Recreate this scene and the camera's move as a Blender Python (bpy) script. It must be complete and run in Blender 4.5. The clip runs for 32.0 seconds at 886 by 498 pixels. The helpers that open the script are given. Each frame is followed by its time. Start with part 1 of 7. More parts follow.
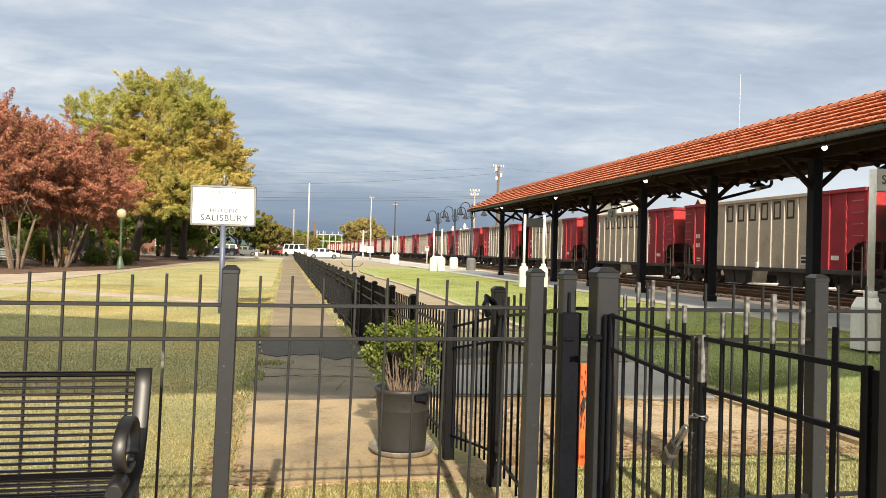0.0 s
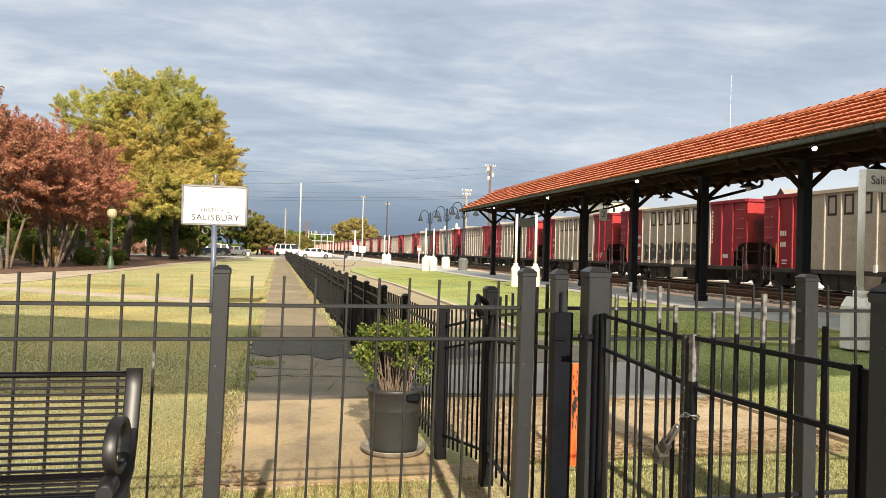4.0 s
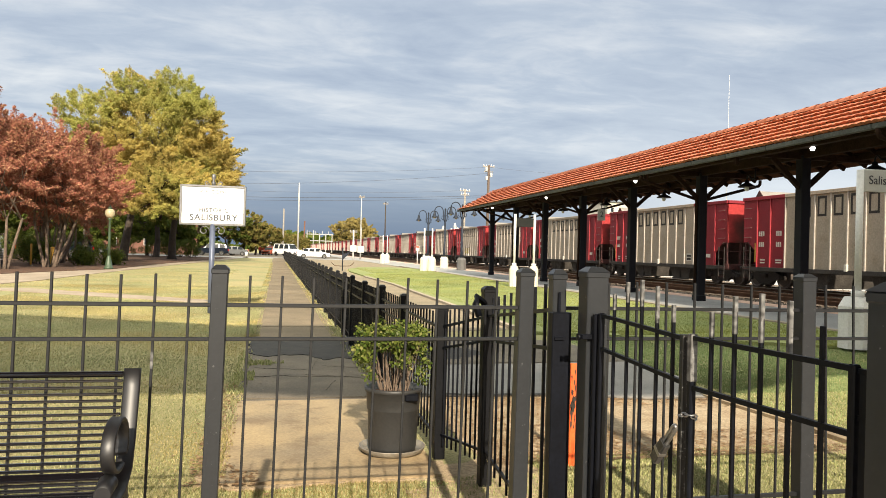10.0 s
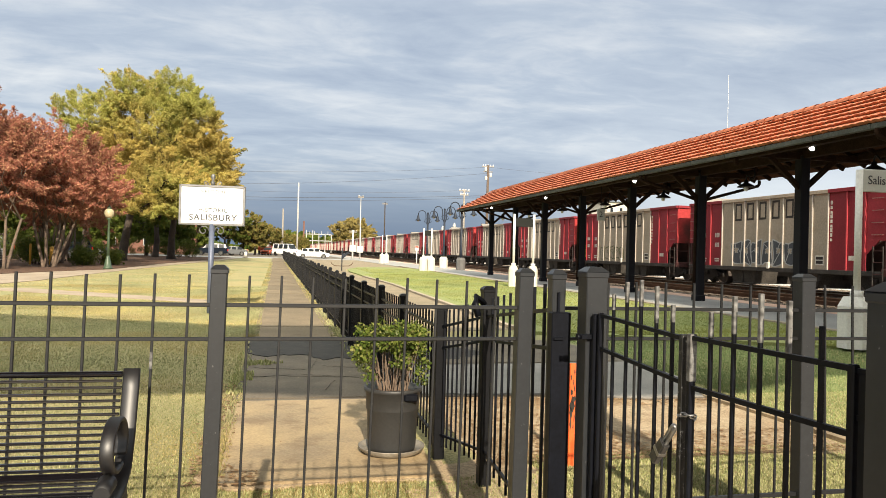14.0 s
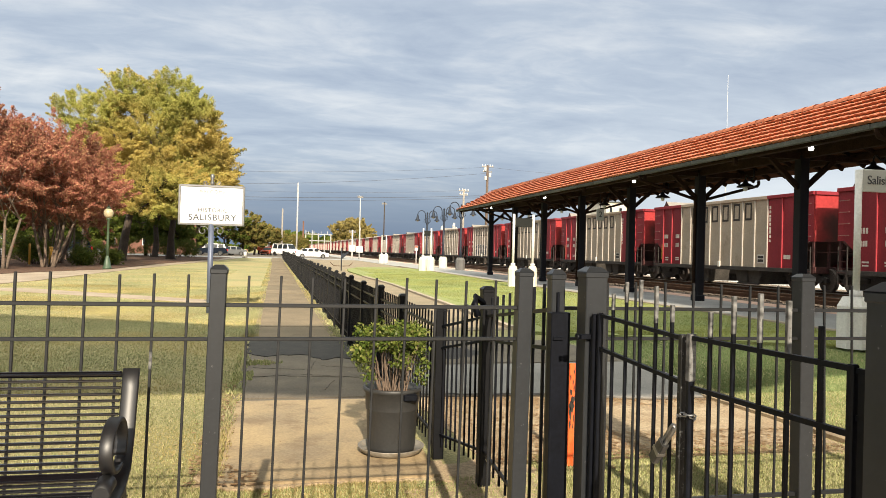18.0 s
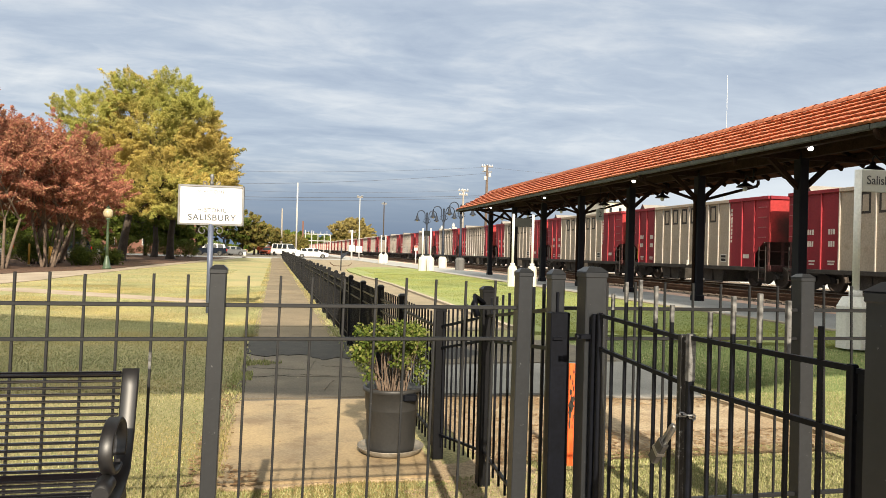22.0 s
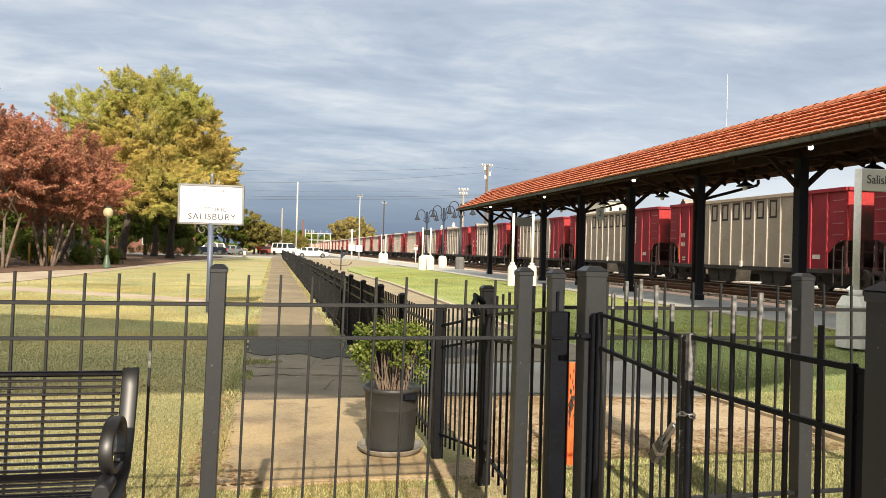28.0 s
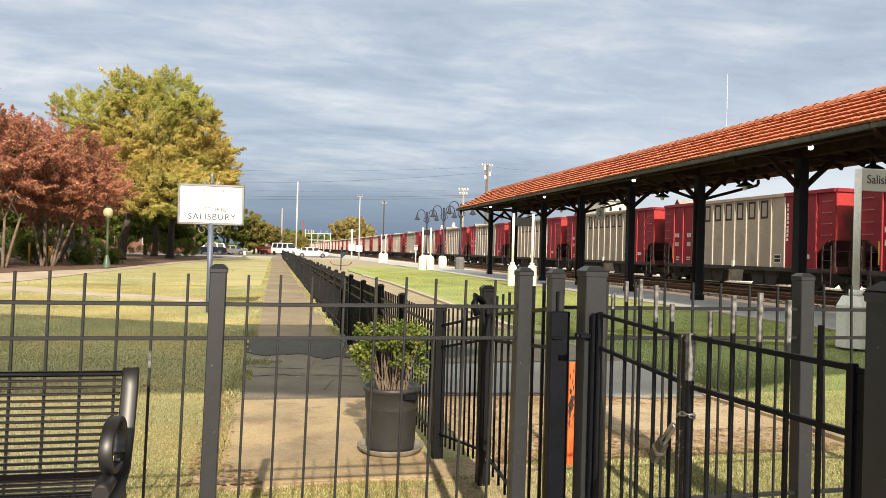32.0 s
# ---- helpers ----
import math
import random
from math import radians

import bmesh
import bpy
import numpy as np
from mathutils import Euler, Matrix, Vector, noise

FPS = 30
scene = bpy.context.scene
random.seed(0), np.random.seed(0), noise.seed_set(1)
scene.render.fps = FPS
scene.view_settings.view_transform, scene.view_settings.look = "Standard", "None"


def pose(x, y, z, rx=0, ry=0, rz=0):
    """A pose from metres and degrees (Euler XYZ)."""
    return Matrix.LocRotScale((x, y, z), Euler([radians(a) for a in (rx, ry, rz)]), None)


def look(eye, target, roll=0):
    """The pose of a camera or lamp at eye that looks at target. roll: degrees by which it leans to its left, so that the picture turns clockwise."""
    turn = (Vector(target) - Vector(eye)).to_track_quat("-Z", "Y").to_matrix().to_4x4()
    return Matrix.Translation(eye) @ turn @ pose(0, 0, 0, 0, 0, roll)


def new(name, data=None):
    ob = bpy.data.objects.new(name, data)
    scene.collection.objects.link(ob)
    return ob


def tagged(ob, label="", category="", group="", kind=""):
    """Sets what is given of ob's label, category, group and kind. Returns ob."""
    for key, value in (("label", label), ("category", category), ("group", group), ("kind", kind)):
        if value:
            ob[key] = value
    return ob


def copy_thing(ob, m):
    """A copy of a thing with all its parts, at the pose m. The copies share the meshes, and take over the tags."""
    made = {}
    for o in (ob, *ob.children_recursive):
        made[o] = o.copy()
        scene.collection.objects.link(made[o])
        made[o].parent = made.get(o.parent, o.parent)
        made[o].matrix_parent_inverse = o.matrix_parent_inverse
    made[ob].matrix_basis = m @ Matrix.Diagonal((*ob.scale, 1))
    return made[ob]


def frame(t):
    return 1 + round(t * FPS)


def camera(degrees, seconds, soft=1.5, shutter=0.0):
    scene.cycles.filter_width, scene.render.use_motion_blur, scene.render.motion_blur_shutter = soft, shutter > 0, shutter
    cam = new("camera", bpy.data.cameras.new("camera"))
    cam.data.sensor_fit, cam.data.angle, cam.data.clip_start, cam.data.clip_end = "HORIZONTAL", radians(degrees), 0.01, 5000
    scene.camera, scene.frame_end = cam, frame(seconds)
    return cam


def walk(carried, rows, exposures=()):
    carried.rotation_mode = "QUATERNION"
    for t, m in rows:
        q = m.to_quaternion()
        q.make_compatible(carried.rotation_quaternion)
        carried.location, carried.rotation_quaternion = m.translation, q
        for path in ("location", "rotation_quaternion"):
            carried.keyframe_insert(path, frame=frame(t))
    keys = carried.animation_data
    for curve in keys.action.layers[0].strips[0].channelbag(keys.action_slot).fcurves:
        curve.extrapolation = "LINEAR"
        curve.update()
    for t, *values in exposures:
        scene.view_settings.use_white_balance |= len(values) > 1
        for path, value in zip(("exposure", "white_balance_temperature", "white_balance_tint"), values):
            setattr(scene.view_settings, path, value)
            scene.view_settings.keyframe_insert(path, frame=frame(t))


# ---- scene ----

# ------------------------------------------------------------------ camera
EYE = Vector((0.0, 0.0, 1.35))
YAW, PITCH, ROLL = 12.9026, 0.2559, 1.5
cam = camera(61.99, 32.0, soft=0.65)


def aim(t, right, down):
    """A camera pose turned a little (degrees) from the resting view."""
    y, p = radians(YAW + right), radians(PITCH - down)
    way = Vector((math.sin(y) * math.cos(p), math.cos(y) * math.cos(p), math.sin(p)))
    return t, look(EYE, EYE + way, ROLL)


walk(cam, [aim(0, -0.87, 0), aim(0.25, -0.62, 0), aim(0.5, -0.49, 0), aim(1, -0.39, 0), aim(1.5, -0.35, 0), aim(2, -0.32, 0),
           aim(3, -0.27, 0), aim(3.5, -0.26, 0), aim(5.5, -0.21, 0), aim(7.5, -0.17, 0), aim(8, -0.14, 0), aim(9, -0.15, 0.03),
           aim(10, -0.12, 0), aim(11.5, -0.08, 0), aim(14.5, -0.07, 0), aim(16.5, -0.06, 0.04), aim(18, -0.03, 0),
           aim(18.5, -0.02, 0.04), aim(19, 0, 0), aim(25.5, 0, 0), aim(27.5, 0, 0.06), aim(32, 0, 0.06)],
     exposures=[(0, 0.78), (32, 0.78)])

# ------------------------------------------------------------------ light
SUN_EL = 29.0
SUN_AZ = -4.0    # the light travels along +Y, this many degrees towards -X
sun_way = Vector((-math.sin(radians(SUN_AZ)) * math.cos(radians(SUN_EL)), math.cos(radians(SUN_AZ)) * math.cos(radians(SUN_EL)),
                  -math.sin(radians(SUN_EL))))
sun = new("sun", bpy.data.lights.new("sun", "SUN"))
sun.data.energy, sun.data.angle, sun.data.color = 5.0, radians(0.7), (1.0, 0.87, 0.68)
sun.matrix_world = look((0, -30, 30), Vector((0, -30, 30)) + sun_way)


def make_world():
    w = bpy.data.worlds.new("sky")
    scene.world = w
    w.use_nodes = True
    nt = w.node_tree
    n, l = nt.nodes, nt.links
    n.clear()
    out = n.new("ShaderNodeOutputWorld")
    bg = n.new("ShaderNodeBackground")
    sky = n.new("ShaderNodeTexSky")
    sky.sky_type = "NISHITA"
    sky.sun_disc = False
    sky.sun_elevation = radians(SUN_EL)
    sky.sun_rotation = radians(180 - SUN_AZ)
    sky.dust_density = 1.5
    tc = n.new("ShaderNodeTexCoord")
    sep = n.new("ShaderNodeSeparateXYZ")
    l.new(tc.outputs["Generated"], sep.inputs[0])
    # a flat cloud deck: the direction over its height
    z = n.new("ShaderNodeMath"); z.operation = "ADD"; z.inputs[1].default_value = 0.11
    l.new(sep.outputs["Z"], z.inputs[0])
    zc = n.new("ShaderNodeMath"); zc.operation = "MAXIMUM"; zc.inputs[1].default_value = 0.03
    l.new(z.outputs[0], zc.inputs[0])
    dx = n.new("ShaderNodeMath"); dx.operation = "DIVIDE"
    dy = n.new("ShaderNodeMath"); dy.operation = "DIVIDE"
    l.new(sep.outputs["X"], dx.inputs[0]); l.new(zc.outputs[0], dx.inputs[1])
    l.new(sep.outputs["Y"], dy.inputs[0]); l.new(zc.outputs[0], dy.inputs[1])
    com = n.new("ShaderNodeCombineXYZ")
    l.new(dx.outputs[0], com.inputs[0]); l.new(dy.outputs[0], com.inputs[1])
    mp = n.new("ShaderNodeMapping")
    mp.inputs["Rotation"].default_value = (0, 0, radians(14))
    mp.inputs["Scale"].default_value = (0.62, 1.0, 1)
    l.new(com.outputs[0], mp.inputs[0])
    n1 = n.new("ShaderNodeTexNoise")
    n1.inputs["Scale"].default_value, n1.inputs["Detail"].default_value, n1.inputs["Roughness"].default_value = 1.25, 11, 0.58
    n1.inputs["Distortion"].default_value = 0.5
    l.new(mp.outputs[0], n1.inputs["Vector"])
    r1 = n.new("ShaderNodeValToRGB")
    e = r1.color_ramp.elements
    e[0].position, e[0].color = 0.34, (0.40, 0.48, 0.62, 1)
    e[1].position, e[1].color = 0.68, (0.92, 0.95, 0.97, 1)
    m = e.new(0.5); m.color = (0.57, 0.65, 0.76, 1)
    n2 = n.new("ShaderNodeTexNoise")
    n2.inputs["Scale"].default_value, n2.inputs["Detail"].default_value, n2.inputs["Roughness"].default_value = 6.5, 7, 0.6
    n2.inputs["Distortion"].default_value = 0.6
    l.new(mp.outputs[0], n2.inputs["Vector"])
    nm = n.new("ShaderNodeMix"); nm.inputs[0].default_value = 0.24
    l.new(n1.outputs["Fac"], nm.inputs[2]); l.new(n2.outputs["Fac"], nm.inputs[3])
    l.new(nm.outputs[0], r1.inputs[0])
    # towards the horizon a blue-grey rain bank
    band = n.new("ShaderNodeMapRange")
    band.inputs["From Min"].default_value, band.inputs["From Max"].default_value = 0.015, 0.15
    band.interpolation_type = "SMOOTHSTEP"
    l.new(sep.outputs["Z"], band.inputs["Value"])
    low = n.new("ShaderNodeMix"); low.data_type = "RGBA"
    side = n.new("ShaderNodeMapRange")
    side.inputs["From Min"].default_value, side.inputs["From Max"].default_value = 0.22, 0.62
    side.interpolation_type = "SMOOTHSTEP"
    l.new(sep.outputs["X"], side.inputs["Value"])
    bank = n.new("ShaderNodeMix"); bank.data_type = "RGBA"
    bank.inputs[6].default_value, bank.inputs[7].default_value = (0.20, 0.28, 0.42, 1), (0.88, 0.94, 1.0, 1)
    l.new(side.outputs[0], bank.inputs[0]); l.new(bank.outputs[2], low.inputs[6])
    # the cloud thins and brightens low on the railway side
    thin = n.new("ShaderNodeMapRange"); thin.interpolation_type = "SMOOTHSTEP"
    thin.inputs["From Min"].default_value, thin.inputs["From Max"].default_value = 0.06, 0.26
    thin.inputs["To Min"].default_value, thin.inputs["To Max"].default_value = 0.75, 0.0
    l.new(sep.outputs["Z"], thin.inputs["Value"])
    both = n.new("ShaderNodeMath"); both.operation = "MULTIPLY"
    l.new(thin.outputs[0], both.inputs[0]); l.new(side.outputs[0], both.inputs[1])
    veil = n.new("ShaderNodeMix"); veil.data_type = "RGBA"; veil.inputs[7].default_value = (0.88, 0.94, 1.0, 1)
    l.new(both.outputs[0], veil.inputs[0]); l.new(r1.outputs[0], veil.inputs[6])
    l.new(band.outputs[0], low.inputs[0]); l.new(veil.outputs[2], low.inputs[7])
    # overhead, out of view, the cloud is brightened and warmed to fill the shade
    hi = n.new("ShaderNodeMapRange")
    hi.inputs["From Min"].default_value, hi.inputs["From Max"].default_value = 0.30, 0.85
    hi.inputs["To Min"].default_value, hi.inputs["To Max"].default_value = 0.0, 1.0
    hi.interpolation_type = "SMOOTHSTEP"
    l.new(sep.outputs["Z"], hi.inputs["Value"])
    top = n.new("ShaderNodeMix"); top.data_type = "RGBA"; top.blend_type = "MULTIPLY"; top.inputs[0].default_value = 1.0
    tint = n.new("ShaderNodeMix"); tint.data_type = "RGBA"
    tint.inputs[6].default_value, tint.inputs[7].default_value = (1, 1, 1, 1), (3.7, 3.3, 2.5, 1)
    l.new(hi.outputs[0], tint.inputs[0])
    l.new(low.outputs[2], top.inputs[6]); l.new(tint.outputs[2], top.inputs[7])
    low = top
    # thin gaps let the blue through
    mix = n.new("ShaderNodeMix"); mix.data_type = "RGBA"
    mix.inputs[0].default_value = 0.88
    sc = n.new("ShaderNodeMix"); sc.data_type = "RGBA"; sc.blend_type = "MULTIPLY"
    sc.inputs[0].default_value = 1.0
    sc.inputs[7].default_value = (0.10, 0.10, 0.10, 1)
    l.new(sky.outputs[0], sc.inputs[6])
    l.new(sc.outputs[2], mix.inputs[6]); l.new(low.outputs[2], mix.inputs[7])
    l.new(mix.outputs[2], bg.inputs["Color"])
    bg.inputs["Strength"].default_value = 0.56
    l.new(bg.outputs[0], out.inputs[0])


make_world()


# ------------------------------------------------------------------ materials
def mat(name, col, rough=0.6, metal=0.0, var=0.2, scale=2.0, fine=30.0, bump=0.1, col2=None, coat=0.0, spots=0.0, spotcol=(0.05, 0.045, 0.04), rand=0.0, spec=0.5, rare=0.56):
    """Colour at two scales of noise, an optional second colour, stains and fine relief."""
    m = bpy.data.materials.new(name)
    m.use_nodes = True
    nt = m.node_tree
    n, l = nt.nodes, nt.links
    b = n["Principled BSDF"]
    b.inputs["Roughness"].default_value, b.inputs["Metallic"].default_value = rough, metal
    b.inputs["Coat Weight"].default_value = coat
    b.inputs["Specular IOR Level"].default_value = spec
    tc = n.new("ShaderNodeTexCoord")
    n1 = n.new("ShaderNodeTexNoise")
    n1.inputs["Scale"].default_value, n1.inputs["Detail"].default_value = scale, 5
    n2 = n.new("ShaderNodeTexNoise")
    n2.inputs["Scale"].default_value, n2.inputs["Detail"].default_value = fine, 4
    l.new(tc.outputs["Object"], n1.inputs["Vector"]); l.new(tc.outputs["Object"], n2.inputs["Vector"])
    c2 = col2 or tuple(c * (1 - var) for c in col)
    mx = n.new("ShaderNodeMix"); mx.data_type = "RGBA"
    mr = n.new("ShaderNodeMapRange")
    mr.inputs["From Min"].default_value, mr.inputs["From Max"].default_value = 0.35, 0.65
    l.new(n1.outputs["Fac"], mr.inputs["Value"]); l.new(mr.outputs[0], mx.inputs[0])
    mx.inputs[6].default_value, mx.inputs[7].default_value = (*col, 1), (*c2, 1)
    fm = n.new("ShaderNodeMapRange")
    fm.inputs["From Min"].default_value, fm.inputs["From Max"].default_value = 0.3, 0.7
    fm.inputs["To Min"].default_value, fm.inputs["To Max"].default_value = 1 - var, 1 + var * 0.7
    l.new(n2.outputs["Fac"], fm.inputs["Value"])
    mul = n.new("ShaderNodeMix"); mul.data_type = "RGBA"; mul.blend_type = "MULTIPLY"; mul.inputs[0].default_value = 1
    l.new(mx.outputs[2], mul.inputs[6]); l.new(fm.outputs[0], mul.inputs[7])
    last = mul.outputs[2]
    if rand:
        oi = n.new("ShaderNodeObjectInfo")
        rr = n.new("ShaderNodeMapRange")
        rr.inputs["To Min"].default_value, rr.inputs["To Max"].default_value = 1 - rand, 1 + rand
        l.new(oi.outputs["Random"], rr.inputs["Value"])
        m2 = n.new("ShaderNodeMix"); m2.data_type = "RGBA"; m2.blend_type = "MULTIPLY"; m2.inputs[0].default_value = 1
        l.new(last, m2.inputs[6]); l.new(rr.outputs[0], m2.inputs[7])
        last = m2.outputs[2]
    if spots:
        n3 = n.new("ShaderNodeTexNoise")
        n3.inputs["Scale"].default_value, n3.inputs["Detail"].default_value, n3.inputs["Roughness"].default_value = scale * 1.7, 8, 0.7
        l.new(tc.outputs["Object"], n3.inputs["Vector"])
        sr = n.new("ShaderNodeMapRange")
        sr.inputs["From Min"].default_value, sr.inputs["From Max"].default_value = rare, rare + 0.12
        sr.inputs["To Max"].default_value = spots
        l.new(n3.outputs["Fac"], sr.inputs["Value"])
        m3 = n.new("ShaderNodeMix"); m3.data_type = "RGBA"
        m3.inputs[7].default_value = (*spotcol, 1)
        l.new(sr.outputs[0], m3.inputs[0]); l.new(last, m3.inputs[6])
        last = m3.outputs[2]
    l.new(last, b.inputs["Base Color"])
    if bump:
        bp = n.new("ShaderNodeBump")
        bp.inputs["Strength"].default_value, bp.inputs["Distance"].default_value = min(1.0, bump * 4), 0.02 if rough > 0.85 else 0.0015
        l.new(n2.outputs["Fac"], bp.inputs["Height"]); l.new(bp.outputs[0], b.inputs["Normal"])
    return m


def leaf_mat(name, cols, rough=0.6, patch=None, patch_scale=0.16, through_light=0.30):
    """Leaves: a hue for each island, and light through them."""
    m = bpy.data.materials.new(name)
    m.use_nodes = True
    nt = m.node_tree
    n, l = nt.nodes, nt.links
    b = n["Principled BSDF"]
    b.inputs["Roughness"].default_value = rough
    b.inputs["Specular IOR Level"].default_value = 0.08
    g = n.new("ShaderNodeNewGeometry")
    r = n.new("ShaderNodeValToRGB")
    e = r.color_ramp.elements
    e[0].color, e[1].color = (*cols[0], 1), (*cols[-1], 1)
    for i, c in enumerate(cols[1:-1]):
        x = e.new((i + 1) / (len(cols) - 1)); x.color = (*c, 1)
    l.new(g.outputs["Random Per Island"], r.inputs[0])
    tc = n.new("ShaderNodeTexCoord")
    tone = r.outputs[0]
    if patch:
        pn = n.new("ShaderNodeTexNoise")
        pn.inputs["Scale"].default_value, pn.inputs["Detail"].default_value = patch_scale, 3
        l.new(tc.outputs["Object"], pn.inputs["Vector"])
        pr = n.new("ShaderNodeMapRange"); pr.interpolation_type = "SMOOTHSTEP"
        pr.inputs["From Min"].default_value, pr.inputs["From Max"].default_value = 0.42, 0.58
        l.new(pn.outputs["Fac"], pr.inputs["Value"])
        pm = n.new("ShaderNodeMix"); pm.data_type = "RGBA"; pm.blend_type = "MULTIPLY"
        pm.inputs[7].default_value = (*patch, 1)
        l.new(pr.outputs[0], pm.inputs[0]); l.new(tone, pm.inputs[6])
        tone = pm.outputs[2]
    n1 = n.new("ShaderNodeTexNoise"); n1.inputs["Scale"].default_value = 0.5
    l.new(tc.outputs["Object"], n1.inputs["Vector"])
    fm = n.new("ShaderNodeMapRange")
    fm.inputs["From Min"].default_value, fm.inputs["From Max"].default_value = 0.3, 0.7
    fm.inputs["To Min"].default_value, fm.inputs["To Max"].default_value = 0.7, 1.25
    l.new(n1.outputs["Fac"], fm.inputs["Value"])
    mul = n.new("ShaderNodeMix"); mul.data_type = "RGBA"; mul.blend_type = "MULTIPLY"; mul.inputs[0].default_value = 1
    l.new(tone, mul.inputs[6]); l.new(fm.outputs[0], mul.inputs[7])
    l.new(mul.outputs[2], b.inputs["Base Color"])
    t = n.new("ShaderNodeBsdfTranslucent")
    l.new(mul.outputs[2], t.inputs["Color"])
    ms = n.new("ShaderNodeMixShader"); ms.inputs[0].default_value = through_light
    l.new(b.outputs[0], ms.inputs[1]); l.new(t.outputs[0], ms.inputs[2])
    l.new(ms.outputs[0], n["Material Output"].inputs["Surface"])
    return m


def glow_mat(name, col, strength):
    m = bpy.data.materials.new(name)
    m.use_nodes = True
    b = m.node_tree.nodes["Principled BSDF"]
    b.inputs["Base Color"].default_value = (*col, 1)
    b.inputs["Emission Color"].default_value, b.inputs["Emission Strength"].default_value = (*col, 1), strength
    return m


def glass_mat(name, col, rough=0.08):
    m = bpy.data.materials.new(name)
    m.use_nodes = True
    b = m.node_tree.nodes["Principled BSDF"]
    b.inputs["Base Color"].default_value = (*col, 1)
    b.inputs["Roughness"].default_value = rough
    b.inputs["Specular IOR Level"].default_value = 0.12
    return m


M_GRASS = mat("dry_lawn", (0.355, 0.292, 0.135), 0.95, var=0.32, scale=0.3, fine=40, bump=0.25, col2=(0.235, 0.24, 0.10))
M_BLADE4 = leaf_mat("mown_lawn_blades", [(0.215, 0.275, 0.085), (0.275, 0.325, 0.105), (0.33, 0.36, 0.135), (0.24, 0.295, 0.092)], patch=(1.12, 1.0, 0.9), patch_scale=0.4, through_light=0.42)
M_POLEPALE = mat("pale_weathered_pole", (0.48, 0.46, 0.43), 0.85, var=0.2, scale=3, fine=20, bump=0.1)
M_LAWN = mat("green_lawn", (0.225, 0.255, 0.085), 0.95, var=0.3, scale=0.5, fine=60, bump=0.2, col2=(0.25, 0.27, 0.095))
M_BLADE = leaf_mat("grass_blades", [(0.25, 0.28, 0.123), (0.34, 0.34, 0.17), (0.45, 0.415, 0.238), (0.175, 0.205, 0.085), (0.58, 0.525, 0.325), (0.285, 0.305, 0.14)], patch=(1.12, 0.97, 0.82), patch_scale=0.35, through_light=0.42)
M_BLADE2 = leaf_mat("green_grass_blades", [(0.225, 0.295, 0.13), (0.265, 0.345, 0.148), (0.31, 0.375, 0.165), (0.355, 0.40, 0.19)], through_light=0.2)
M_CONC = mat("tan_concrete", (0.395, 0.295, 0.165), 0.9, var=0.18, scale=1.6, fine=55, bump=0.05, col2=(0.25, 0.195, 0.125), spots=0.75, spotcol=(0.185, 0.13, 0.078), rand=0.04, rare=0.52)
M_GRAVELWALK = mat("dull_tan_gravel", (0.30, 0.235, 0.155), 0.95, var=0.3, scale=0.9, fine=60, bump=0.12, col2=(0.22, 0.18, 0.115), spots=0.5, spotcol=(0.16, 0.14, 0.07))
M_CONC2 = mat("pale_concrete", (0.37, 0.305, 0.225), 0.9, var=0.12, scale=0.8, fine=30, bump=0.05, spots=0.25, spotcol=(0.25, 0.2, 0.14))
M_YARD = mat("bright_yard_concrete", (0.50, 0.48, 0.45), 0.9, var=0.12, scale=0.3, fine=8, bump=0.03)
M_ASPH = mat("worn_asphalt", (0.135, 0.112, 0.085), 0.9, var=0.25, scale=0.9, fine=90, bump=0.12, col2=(0.13, 0.11, 0.085), spots=0.6, spotcol=(0.06, 0.053, 0.045))
M_PLAT = mat("platform_asphalt", (0.345, 0.34, 0.33), 0.9, var=0.15, scale=0.5, fine=70, bump=0.08, col2=(0.265, 0.262, 0.255))
M_SIDEWALK = mat("shaded_sidewalk_concrete", (0.36, 0.29, 0.215), 0.92, var=0.2, scale=0.9, fine=30, bump=0.05, col2=(0.27, 0.21, 0.15), spots=0.5, spotcol=(0.14, 0.10, 0.06))
M_PAD = mat("pale_grey_pad", (0.25, 0.237, 0.218), 0.92, var=0.18, scale=1.4, fine=60, bump=0.07, col2=(0.20, 0.19, 0.176), spots=0.4, spotcol=(0.13, 0.12, 0.105))
M_TAR = mat("dark_asphalt_patch", (0.036, 0.031, 0.025), 0.85, var=0.5, scale=5, fine=60, bump=0.2, col2=(0.02, 0.0175, 0.015), spots=0.6, spotcol=(0.11, 0.09, 0.065), rare=0.58)
M_DIRT = mat("leafy_dirt", (0.35, 0.255, 0.155), 0.98, var=0.36, scale=2.6, fine=60, bump=0.12, col2=(0.44, 0.345, 0.225), spots=0.5, spotcol=(0.14, 0.09, 0.05))
M_MULCH = mat("mulch", (0.13, 0.065, 0.035), 0.98, var=0.45, scale=3, fine=40, bump=0.3)
M_BALLAST = mat("ballast_gravel", (0.225, 0.18, 0.142), 0.98, var=0.55, scale=6, fine=25, bump=0.4)
M_EDGE = mat("pink_platform_edge", (0.70, 0.46, 0.35), 0.9, var=0.12, scale=1.5, fine=40, bump=0.05)
M_RUST = mat("rusty_steel", (0.13, 0.065, 0.035), 0.8, metal=0.3, var=0.35, scale=3, fine=40, bump=0.1)
M_RAILTOP = mat("polished_rail", (0.35, 0.31, 0.28), 0.35, metal=0.9, var=0.2, scale=3, fine=40, bump=0.02)
M_TIE = mat("wooden_tie", (0.10, 0.075, 0.055), 0.95, var=0.4, scale=3, fine=20, bump=0.2)
